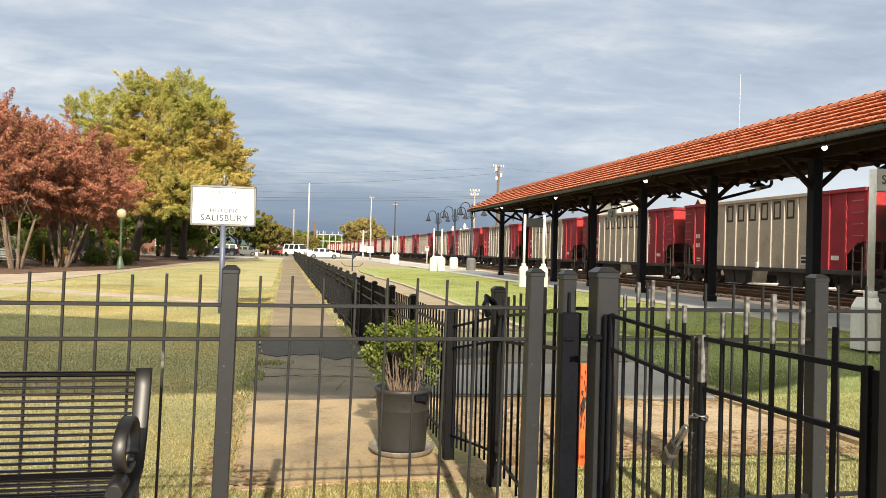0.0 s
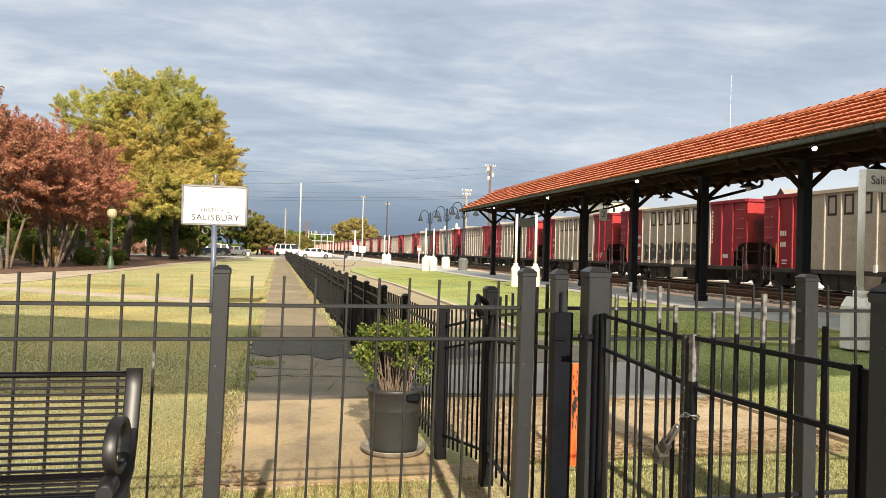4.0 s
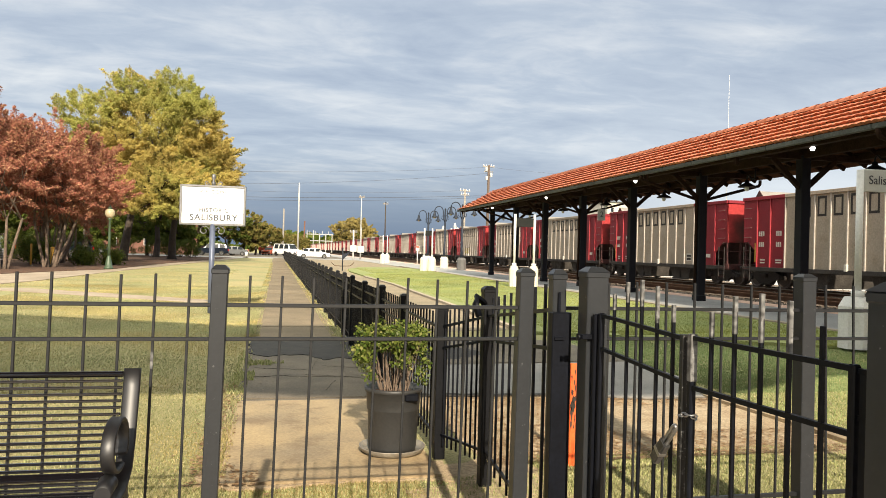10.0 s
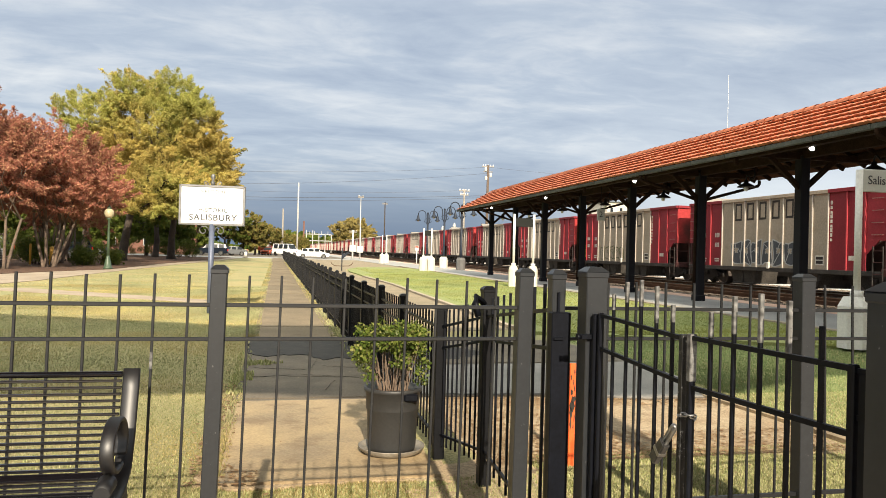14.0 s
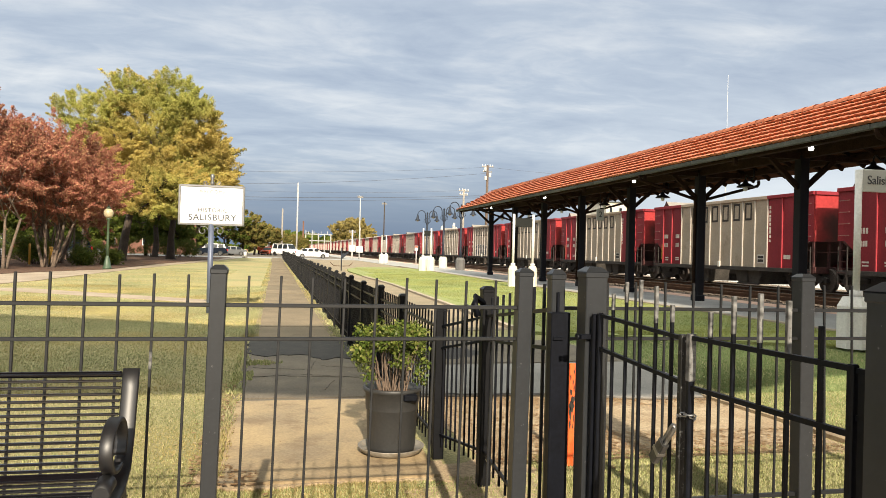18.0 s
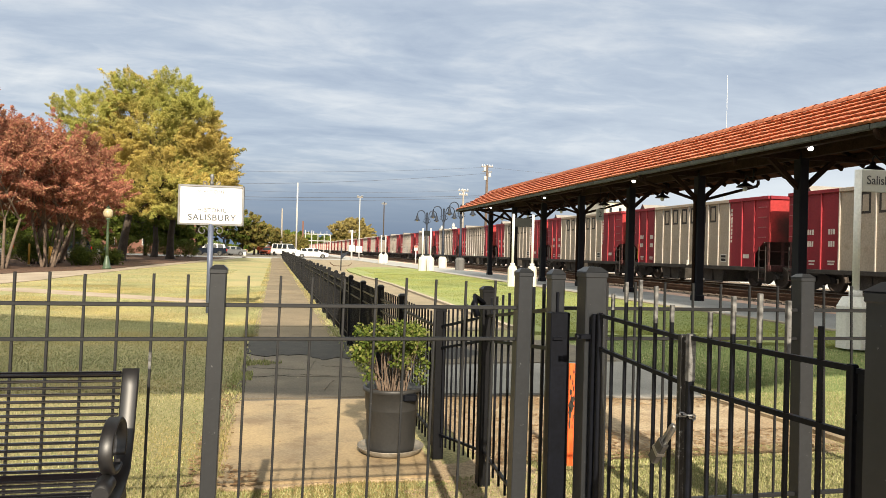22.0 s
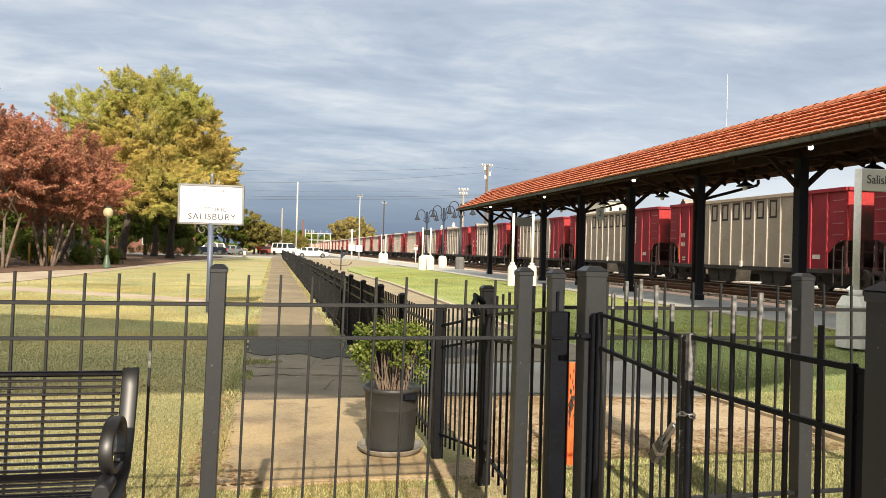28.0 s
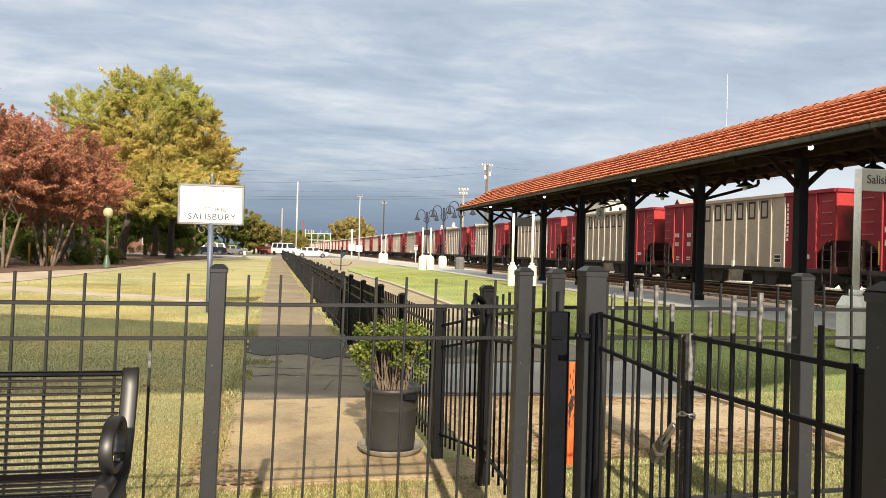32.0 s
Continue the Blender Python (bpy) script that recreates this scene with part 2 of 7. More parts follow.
M_FENCE = mat("black_fence_paint", (0.0125, 0.0135, 0.0155), 0.5, spec=0.4, var=0.3, scale=30, fine=60, bump=0.05, spots=0.8, spotcol=(0.25, 0.25, 0.24), rare=0.68)
# one enamel, two tones: darker for the unlit gate, lighter for sunlit far pickets
M_FENCEFAR = mat("black_fence_enamel", (0.005, 0.0062, 0.0105), 0.45, spec=0.18, var=0.3, scale=8, fine=60, bump=0.03)
M_FENCELIT = mat("sunlit_black_fence_enamel", (0.007, 0.0075, 0.0095), 0.42, spec=0.24, var=0.35, scale=3, fine=60, bump=0.03)
M_WORN = mat("worn_fence_paint", (0.24, 0.24, 0.235), 0.6, var=0.5, scale=70, fine=140, bump=0.1, col2=(0.035, 0.035, 0.035), spots=0.95, spotcol=(0.03, 0.03, 0.03))
M_POST = mat("black_post_paint", (0.022, 0.0245, 0.0285), 0.36, spec=0.5, var=0.10, scale=26, fine=70, bump=0.02, spots=0.9, spotcol=(0.36, 0.36, 0.35), rare=0.655)
M_BENCH = mat("black_powder_coat", (0.004, 0.004, 0.006), 0.5, var=0.2, scale=6, fine=90, bump=0.0, spec=1.0, coat=0.0)
M_SLAT = mat("glossy_black_rod", (0.004, 0.004, 0.006), 0.2, var=0.2, scale=6, fine=90, bump=0.0, spec=1.0)
M_BLADE3 = leaf_mat("fresh_grass_blades", [(0.34, 0.36, 0.15), (0.46, 0.46, 0.215), (0.60, 0.555, 0.32), (0.24, 0.28, 0.10), (0.38, 0.40, 0.17)], through_light=0.2)
M_TILE = mat("clay_tile", (0.52, 0.17, 0.08), 0.8, var=0.22, scale=1.2, fine=12, bump=0.1, col2=(0.42, 0.125, 0.06), rand=0.16, spots=0.25, spotcol=(0.25, 0.06, 0.03))
M_DARKWOOD = mat("dark_brown_timber", (0.034, 0.0185, 0.012), 0.9, spec=0.12, var=0.3, scale=4, fine=30, bump=0.1)
M_SOFFIT = mat("dark_soffit_boards", (0.10, 0.046, 0.028), 0.95, spec=0.1, var=0.3, scale=4, fine=25, bump=0.1)
M_IRONPOST = mat("black_canopy_post", (0.008, 0.008, 0.012), 0.6, spec=0.25, var=0.2, scale=4, fine=40, bump=0.05)
M_GUTTER = mat("dark_gutter", (0.085, 0.088, 0.078), 0.6, spec=0.2, var=0.3, scale=4, fine=30, bump=0.05, rand=0.3)
M_RED = mat("red_car_paint", (0.225, 0.021, 0.031), 0.55, spec=0.25, var=0.16, scale=0.7, fine=14, bump=0.03, col2=(0.18, 0.0165, 0.025), spots=0.25, spotcol=(0.10, 0.02, 0.018), rand=0.12)
M_GREY = mat("weathered_grey_car_paint", (0.36, 0.302, 0.238), 0.65, var=0.18, scale=0.8, fine=14, bump=0.04, col2=(0.30, 0.246, 0.188), spots=0.55, spotcol=(0.20, 0.15, 0.10), rand=0.08)
# rib paint is lighter than the panels' to carry the sun on their edges
M_GREYRIB = mat("sunlit_grey_rib_paint", (0.44, 0.395, 0.345), 0.6, var=0.14, scale=2, fine=14, bump=0.03)
M_REDRIB = mat("sunlit_red_rib_paint", (0.36, 0.04, 0.05), 0.55, spec=0.3, var=0.14, scale=2, fine=14, bump=0.03)
M_UNDER = mat("grimy_underframe", (0.034, 0.028, 0.025), 0.85, var=0.45, scale=2, fine=20, bump=0.15)
# end red set brighter than the sides' for the sun on it
M_REDEND = mat("sunlit_sooty_red_end", (0.36, 0.035, 0.036), 0.65, spec=0.2, var=0.14, scale=0.5, fine=10, bump=0.03)


def soot(m, centre, size, col):
    """A soft-edged soot blotch of its own shape round a point of the thing."""
    n, l = m.node_tree.nodes, m.node_tree.links
    b = n["Principled BSDF"]
    was = b.inputs["Base Color"].links[0].from_socket
    tc, mp, g = n.new("ShaderNodeTexCoord"), n.new("ShaderNodeMapping"), n.new("ShaderNodeTexNoise")
    mp.vector_type = "TEXTURE"
    mp.inputs["Location"].default_value, mp.inputs["Scale"].default_value = centre, size
    g.inputs["Scale"].default_value, g.inputs["Detail"].default_value = 1.3, 4
    ln = n.new("ShaderNodeVectorMath"); ln.operation = "LENGTH"
    ad = n.new("ShaderNodeMath"); ad.operation = "ADD"
    mr = n.new("ShaderNodeMapRange"); mr.interpolation_type = "SMOOTHSTEP"
    mr.inputs["From Min"].default_value, mr.inputs["From Max"].default_value = 0.95, 1.75
    mr.inputs["To Min"].default_value, mr.inputs["To Max"].default_value = 0.93, 0.0
    mx = n.new("ShaderNodeMix"); mx.data_type = "RGBA"; mx.inputs[7].default_value = (*col, 1)
    l.new(tc.outputs["Object"], mp.inputs[0]); l.new(tc.outputs["Object"], g.inputs["Vector"])
    l.new(mp.outputs[0], ln.inputs[0]); l.new(ln.outputs["Value"], ad.inputs[0]); l.new(g.outputs["Fac"], ad.inputs[1])
    l.new(ad.outputs[0], mr.inputs["Value"]); l.new(mr.outputs[0], mx.inputs[0])
    l.new(was, mx.inputs[6]); l.new(mx.outputs[2], b.inputs["Base Color"])


soot(M_REDEND, (0.15, 0, 2.25), (1.6, 50, 1.3), (0.032, 0.020, 0.017))
M_SLOPE = mat("dark_slope_sheet", (0.075, 0.022, 0.02), 0.8, var=0.5, scale=0.8, fine=10, bump=0.1)
M_HOOD = mat("pale_hood_sheet", (0.25, 0.225, 0.20), 0.6, var=0.15, scale=2, fine=14, bump=0.03)
M_GRAB = mat("worn_grab_iron", (0.25, 0.11, 0.10), 0.5, var=0.25, scale=4, fine=20, bump=0.02)
M_WHEEL = mat("wheel_steel", (0.10, 0.08, 0.068), 0.6, metal=0.3, var=0.3, scale=4, fine=20, bump=0.05)
M_INK = mat("dark_brown_lettering", (0.022, 0.017, 0.014), 0.7, var=0.3, scale=3, fine=15, bump=0.0)
M_WHITEMARK = mat("white_marking", (0.62, 0.58, 0.52), 0.6, var=0.2, scale=6, fine=30, bump=0.0)
M_YELLOWMARK = mat("yellow_marking", (0.65, 0.40, 0.06), 0.6, var=0.2, scale=6, fine=30, bump=0.0)
M_WHITE = mat("white_paint", (0.66, 0.645, 0.61), 0.5, var=0.10, scale=3, fine=30, bump=0.02, spots=0.1, spotcol=(0.4, 0.38, 0.34))
M_SIGN = mat("sign_face", (0.85, 0.86, 0.88), 0.4, var=0.02, scale=3, fine=30, bump=0.0)
M_SILVER = mat("aged_silver_frame", (0.22, 0.22, 0.22), 0.45, metal=0.6, var=0.25, scale=6, fine=40, bump=0.05)
M_BLUEPOLE = mat("blue_grey_pole", (0.11, 0.13, 0.19), 0.45, metal=0.2, var=0.15, scale=5, fine=40, bump=0.02)
M_TEXT = mat("grey_letters", (0.045, 0.045, 0.055), 0.6, var=0.1, bump=0.0)
M_STATION = mat("grey_sign_panel", (0.42, 0.42, 0.40), 0.5, var=0.05, scale=3, fine=30, bump=0.0)
M_POT = mat("dark_grey_plastic", (0.036, 0.036, 0.036), 0.5, var=0.15, scale=6, fine=60, bump=0.03)
M_ORANGE = mat("orange_plastic", (0.85, 0.13, 0.025), 0.6, var=0.15, scale=8, fine=60, bump=0.03, spots=0.5, spotcol=(0.12, 0.05, 0.03))
M_BARK = mat("grey_bark", (0.165, 0.12, 0.088), 0.95, var=0.35, scale=3, fine=14, bump=0.3)
M_BARKDARK = mat("dark_bark", (0.06, 0.045, 0.035), 0.95, var=0.35, scale=3, fine=14, bump=0.3)
M_GREENIRON = mat("green_cast_iron", (0.06, 0.095, 0.055), 0.45, var=0.2, scale=6, fine=40, bump=0.05)
M_GLOBE = mat("milk_glass", (0.52, 0.44, 0.28), 0.35, var=0.3, bump=0.0)
M_DARKIRON = mat("blue_black_lamp_iron", (0.02, 0.026, 0.04), 0.5, spec=0.25, var=0.2, scale=6, fine=40, bump=0.03)
M_POLEBROWN = mat("brown_pole", (0.12, 0.085, 0.065), 0.9, var=0.25, scale=3, fine=20, bump=0.1)
M_POLEWOOD = mat("weathered_pole", (0.30, 0.27, 0.235), 0.9, var=0.25, scale=3, fine=20, bump=0.1)
M_YELLOWPAINT = mat("yellow_bollard_paint", (0.55, 0.30, 0.03), 0.5, var=0.15, scale=6, fine=40, bump=0.03)
M_STEEL = mat("galvanised_steel", (0.42, 0.42, 0.42), 0.35, metal=0.9, var=0.2, scale=20, fine=90, bump=0.03)
M_RUBBER = mat("rubber", (0.02, 0.02, 0.02), 0.8, var=0.2, bump=0.02)
M_CARGLASS = glass_mat("dark_window_glass", (0.02, 0.025, 0.03))
M_LAMPON = glow_mat("lit_lamp_glass", (1.0, 0.96, 0.86), 7.0)
M_CABLE = mat("black_cable", (0.06, 0.065, 0.075), 0.7, var=0.1, bump=0.0)


# ------------------------------------------------------------------ mesh helpers
def box(bm, x0, x1, y0, y1, z0, z1, bevel=0.0):
    v = [bm.verts.new(p) for p in ((x0, y0, z0), (x1, y0, z0), (x1, y1, z0), (x0, y1, z0), (x0, y0, z1), (x1, y0, z1), (x1, y1, z1), (x0, y1, z1))]
    f = [bm.faces.new([v[i] for i in q]) for q in ((3, 2, 1, 0), (4, 5, 6, 7), (0, 1, 5, 4), (1, 2, 6, 5), (2, 3, 7, 6), (3, 0, 4, 7))]
    if bevel:
        es = list({e for a in f for e in a.edges})
        bmesh.ops.bevel(bm, geom=es, offset=bevel, segments=1, affect="EDGES")
    return v


def bar(bm, p, q, w, h=None, up=(0, 0, 1)):
    """A square bar from p to q."""
    p, q, h = Vector(p), Vector(q), h or w
    d = (q - p).normalized()
    s = d.cross(Vector(up))
    if s.length < 1e-4:
        s = d.cross(Vector((0, 1, 0)))
    s.normalize()
    u = s.cross(d)
    ring = [(s * a * w / 2 + u * b * h / 2) for a, b in ((-1, -1), (1, -1), (1, 1), (-1, 1))]
    a = [bm.verts.new(p + r) for r in ring]
    b = [bm.verts.new(q + r) for r in ring]
    for i in range(4):
        bm.faces.new((a[i], a[(i + 1) % 4], b[(i + 1) % 4], b[i]))
    bm.faces.new(a[::-1]); bm.faces.new(b)


def tube(bm, pts, radii, n=8, cap=True):
    """A round tube through points with a radius at each."""
    if not hasattr(radii, "__len__"):
        radii = [radii] * len(pts)
    pts = [Vector(p) for p in pts]
    rings = []
    ref = Vector((0.31, 0.17, 0.93))
    for i, p in enumerate(pts):
        d = (pts[min(i + 1, len(pts) - 1)] - pts[max(i - 1, 0)]).normalized()
        if abs(d.dot(ref)) > 0.97:
            ref = Vector((0.9, 0.3, 0.1))
        s = d.cross(ref).normalized()
        u = s.cross(d)
        rings.append([bm.verts.new(p + (s * math.cos(2 * math.pi * k / n) + u * math.sin(2 * math.pi * k / n)) * radii[i]) for k in range(n)])
    for a, b in zip(rings, rings[1:]):
        for k in range(n):
            f = bm.faces.new((a[k], b[k], b[(k + 1) % n], a[(k + 1) % n]))
            f.smooth = n > 5
    if cap:
        bm.faces.new(rings[0]); bm.faces.new(rings[-1][::-1])


def lathe(bm, prof, n=16, at=(0, 0, 0)):
    """Turns (radius, height) pairs round the upright."""
    rings = [[bm.verts.new((at[0] + r * math.cos(2 * math.pi * k / n), at[1] + r * math.sin(2 * math.pi * k / n), at[2] + z)) for k in range(n)] for r, z in prof]
    for a, b in zip(rings, rings[1:]):
        for k in range(n):
            f = bm.faces.new((a[k], a[(k + 1) % n], b[(k + 1) % n], b[k]))
            f.smooth = True
    bm.faces.new(rings[0][::-1]); bm.faces.new(rings[-1])


def prism(bm, poly, z0, z1):
    """An upright prism on a polygon of (x, y)."""
    a = [bm.verts.new((x, y, z0)) for x, y in poly]
    b = [bm.verts.new((x, y, z1)) for x, y in poly]
    k = len(poly)
    for i in range(k):
        bm.faces.new((a[i], a[(i + 1) % k], b[(i + 1) % k], b[i]))
    bm.faces.new(a[::-1]); bm.faces.new(b)


def part(name, bm, material, parent=None, label="", at=None):
    me = bpy.data.meshes.new(name)
    bmesh.ops.recalc_face_normals(bm, faces=bm.faces)
    bm.to_mesh(me)
    bm.free()
    me.materials.append(material)
    ob = new(name, me)
    if parent:
        ob.parent = parent
    if at:
        ob.location = at
    if label:
        ob["label"] = label
    return ob


def shared(name, me, parent=None, at=(0, 0, 0), rot=None):
    ob = new(name, me)
    if parent:
        ob.parent = parent
    ob.location = at
    if rot:
        ob.rotation_euler = rot
    return ob


def thing(name, at, label, category, group="", rz=0.0, kind=""):
    ob = new(name)
    ob.empty_display_size = 0.2
    ob.location = at
    ob.rotation_euler = (0, 0, radians(rz))
    return tagged(ob, label, category, group, kind)


def B():
    return bmesh.new()


def one(fn, *a, **k):
    bm = bmesh.new()
    fn(bm, *a, **k)
    return bm


def words(name, text, size, material, parent, at, rot, spacing=1.0, depth=0.003, bold=0.0):
    """Flat letters from the built-in font, as a mesh, centred."""
    cu = bpy.data.curves.new(name, "FONT")
    cu.body, cu.size, cu.extrude, cu.align_x, cu.align_y, cu.space_character = text, size, depth, "CENTER", "CENTER", spacing
    cu.offset = size * bold
    tmp = bpy.data.objects.new(name, cu)
    scene.collection.objects.link(tmp)
    dg = bpy.context.evaluated_depsgraph_get()
    me = bpy.data.meshes.new_from_object(tmp.evaluated_get(dg))
    bpy.data.objects.remove(tmp)
    me.materials.clear()
    me.materials.append(material)
    ob = new(name, me)
    ob.parent = parent
    ob.location, ob.rotation_euler = at, rot
    return ob


# ------------------------------------------------------------------ ground, paths, tracks
def surface(name, poly, top, material, label, category="", bottom=-0.2):
    ob = part(name, one(prism, poly, bottom, top), material)
    return tagged(ob, label, category or name.replace("_", " "), kind="structure")


M_CRACK = mat("crack_earth", (0.066, 0.055, 0.04), 0.98, var=0.4, scale=6, fine=60, bump=0.2)
M_OLDCONC = mat("old_brown_concrete", (0.205, 0.155, 0.095), 0.92, var=0.28, scale=1.3, fine=40, bump=0.08, col2=(0.15, 0.115, 0.07), spots=0.6, spotcol=(0.09, 0.07, 0.04), rand=0.15)


M_SLABGREY = mat("cracked_grey_slab", (0.165, 0.135, 0.098), 0.9, var=0.25, scale=2.2, fine=45, bump=0.1, col2=(0.11, 0.092, 0.068), spots=0.7, spotcol=(0.09, 0.075, 0.055))


def ragged(poly, amp, seed, step=0.09):
    """The outline broken into short, uneven edges."""
    rng = random.Random(seed)
    out = []
    for i, (x, y) in enumerate(poly):
        u, v = poly[(i + 1) % len(poly)]
        n = max(1, int(math.hypot(u - x, v - y) / step))
        for k in range(n):
            t = k / n
            out.append((x + (u - x) * t + rng.uniform(-amp, amp), y + (v - y) * t + rng.uniform(-amp, amp) * 1.6))
    return out


def ground():
    bm = B()
    s = 2000
    vs = [bm.verts.new(p) for p in ((-s, -s, 0), (s, -s, 0), (s, s, 0), (-s, s, 0))]
    bm.faces.new(vs)
    tagged(part("ground", bm, M_GRASS), "dry yellow-green lawn ground reaching the horizon", "ground", kind="structure")
    # footpath beside the long fence
    path = tagged(part("footpath", one(box, -0.30, 1.0, 4.30, 101, -0.2, 0.012), M_ASPH), "narrow worn asphalt and concrete footpath beside a fence", "path", kind="structure")
    rng = random.Random(3)
    y = 4.28
    part("slab", one(box, -0.28, 1.0, y, y + 2.27, -0.05, 0.03), M_CONC, path, "tan concrete slab")
    y = 11.2
    while y < 100:
        ln = 1.5 + 0.1 * rng.random()
        part("slab", one(box, -0.28 + 0.05 * rng.random(), 0.98 - 0.04 * rng.random(), y, y + ln - 0.015, 0.0, 0.024 + 0.006 * rng.random()), M_OLDCONC, path)
        y += ln
    # dark cracks across the worn part
    for x0, y0, x1, y1, w in ((-0.28, 7.72, 0.2, 7.86, 0.010), (0.3, 7.9, 0.98, 7.6, 0.008), (0.42, 8.2, 0.52, 8.95, 0.009), (0.5, 7.0, 0.62, 7.5, 0.008),
                              (-0.2, 8.35, 0.35, 8.2, 0.016), (0.55, 8.45, 0.95, 8.3, 0.01), (-0.28, 12.7, 0.98, 12.72, 0.014)):
        n = 14
        pts = [(x0 + (x1 - x0) * k / n + rng.uniform(-0.012, 0.012), y0 + (y1 - y0) * k / n + rng.uniform(-0.02, 0.02)) for k in range(n + 1)]
        bm = B()
        for (a, b), (c, d) in zip(pts, pts[1:]):
            bar(bm, (a, b, 0.029), (c, d, 0.029), w * rng.uniform(0.05, 0.6), 0.003)
        part("crack", bm, M_CRACK, path, "dark earth-filled crack")
    # the raised depot pavement that the camera stands on
    surface("terrace", [(-40, -25), (10.2, -25), (10.2, 2.62), (-40, 2.62)], 0.25, M_CONC2, "raised pale concrete depot pavement", "pavement")
    # patched asphalt crossing
    surface("crossing_walk", [(-0.32, 6.70), (1.0, 6.70), (2.4, 6.62), (3.5, 6.33), (4.08, 6.36), (4.42, 7.2), (4.5, 8.4), (4.5, 9.4), (4.3, 10.8), (2.6, 11.3), (1.0, 11.5), (-0.3, 11.2)], 0.02,
            M_ASPH, "patched grey asphalt walk crossing under the fence", "walk")
    for i, poly in enumerate(([(-0.27, 6.71), (0.99, 6.71), (0.98, 7.75), (0.55, 7.70), (0.1, 7.82), (-0.26, 7.74)],
                              [(-0.25, 7.80), (0.1, 7.87), (0.55, 7.75), (0.98, 7.80), (0.97, 8.75), (0.6, 8.86), (0.42, 9.22), (0.1, 9.3), (-0.06, 9.1), (-0.24, 9.4)],
                              [(-0.25, 10.86), (0.0, 10.9), (0.2, 10.84), (0.5, 10.92), (0.8, 10.84), (0.96, 10.88), (0.97, 11.15), (-0.26, 11.16)],
                              [(1.3, 8.55), (2.4, 8.62), (3.2, 8.6), (4.3, 8.7), (4.4, 9.4), (4.1, 10.2), (2.9, 10.4), (1.3, 10.6)])):
        surface("broken_slab", ragged(poly, 0.018, i), 0.0225 + 0.0014 * i, M_SLABGREY, "cracked grey-brown walk slab", "slab")
    surface("walk_pad", ragged([(1.3, 6.74), (2.43, 6.66), (3.07, 6.48), (3.5, 6.36), (4.06, 6.39), (4.23, 6.75), (4.44, 7.46), (4.46, 8.0), (4.38, 8.56), (3.6, 8.52), (3.0, 8.46), (1.3, 8.44)], 0.016, 31), 0.031, M_PAD, "pale grey worn concrete pad of the walk", "walk")
    surface("edging", [(4.08, 6.42), (4.12, 5.9), (4.17, 5.26), (4.18, 4.6), (4.24, 3.6), (4.40, 3.6), (4.36, 4.6), (4.31, 5.43), (4.23, 6.09), (4.14, 6.45)], 0.035, M_CONC, "flush tan concrete edging between dirt and lawn", "kerb")
    surface("asphalt_patch", ragged([(-0.3, 9.55), (-0.05, 9.2), (0.12, 9.42), (0.45, 9.3), (0.6, 8.95), (0.8, 9.1), (1.2, 8.8), (2.2, 8.9), (2.8, 9.4), (2.4, 10.3), (1.4, 10.8), (0.8, 10.78), (0.5, 10.86), (0.2, 10.76), (0.0, 10.82), (-0.3, 10.74)], 0.035, 9), 0.0285, M_TAR, "dark tar patch on the asphalt walk", "patch")
    surface("dirt_bed", ragged([(1.35, 4.75), (2.3, 4.62), (2.74, 4.7), (3.35, 4.5), (4.15, 4.45), (4.14, 5.9), (4.08, 6.38), (3.5, 6.36), (2.6, 6.66), (1.25, 6.75)], 0.03, 12, 0.15), 0.008, M_DIRT, "bare brown dirt strewn with dry leaves", "dirt")
    surface("bare_soil", ragged([(0.8, 3.0), (1.62, 3.0), (1.66, 4.0), (1.6, 4.7), (1.05, 4.6), (1.02, 4.2), (0.75, 4.1)], 0.04, 15, 0.12), 0.007, M_DIRT, "trodden bare soil by the fence posts", "dirt")
    surface("dirt_edge", ragged([(-0.40, 4.3), (-0.2, 4.24), (0.4, 4.26), (1.05, 4.2), (1.05, 4.6), (-0.24, 4.6), (-0.25, 6.9), (-0.31, 6.5), (-0.36, 5.4)], 0.03, 13), 0.014, M_DIRT, "crumbled dirt margin beside the path", "dirt")
    # walk right of the long fence, kerb and lawn
    surface("gravel_walk", [(1.35, 12.0), (4.2, 12.5), (4.35, 18), (4.5, 29), (4.3, 37), (4.35, 46), (4.8, 51), (6.2, 57), (10.2, 59), (10.2, 96), (1.35, 96)], 0.01, M_GRAVELWALK, "dull tan gravel walk between fence and lawn", "walk")
    surface("kerb", [(4.12, 12.5), (4.24, 12.5), (4.40, 18.8), (4.48, 23), (4.62, 29), (4.42, 37), (4.30, 37), (4.5, 29), (4.36, 23), (4.28, 18.8)], 0.07, M_CONC2, "low pale concrete kerb along the lawn", "kerb")
    surface("lawn", [(4.25, 11.8), (10.4, 9.0), (10.24, 56), (8.5, 58), (6.2, 56), (4.85, 50.3), (4.42, 45), (4.43, 37), (4.63, 29), (4.49, 23), (4.41, 18.8)], 0.06, M_LAWN, "mown green lawn beside the platform", "lawn")
    surface("platform", [(10.4, -30), (14.05, -30), (14.05, 320), (10.4, 320)], 0.03, M_PLAT, "grey asphalt station platform", "platform")
    surface("platform_kerb", [(10.25, -30), (10.4, -30), (10.4, 62), (10.25, 62)], 0.09, M_CONC2, "pale concrete kerb at the lawn side of the platform", "kerb")
    edge = surface("platform_edge", [(14.05, -30), (14.95, -30), (14.95, 320), (14.05, 320)], 0.036, M_EDGE, "faded pink paved platform edge strip", "platform")
    surface("track_bed", [(14.95, -60), (27, -60), (27, 700), (14.95, 700)], -0.06 + 0.07, M_BALLAST, "brown ballast gravel under the tracks", "ballast")
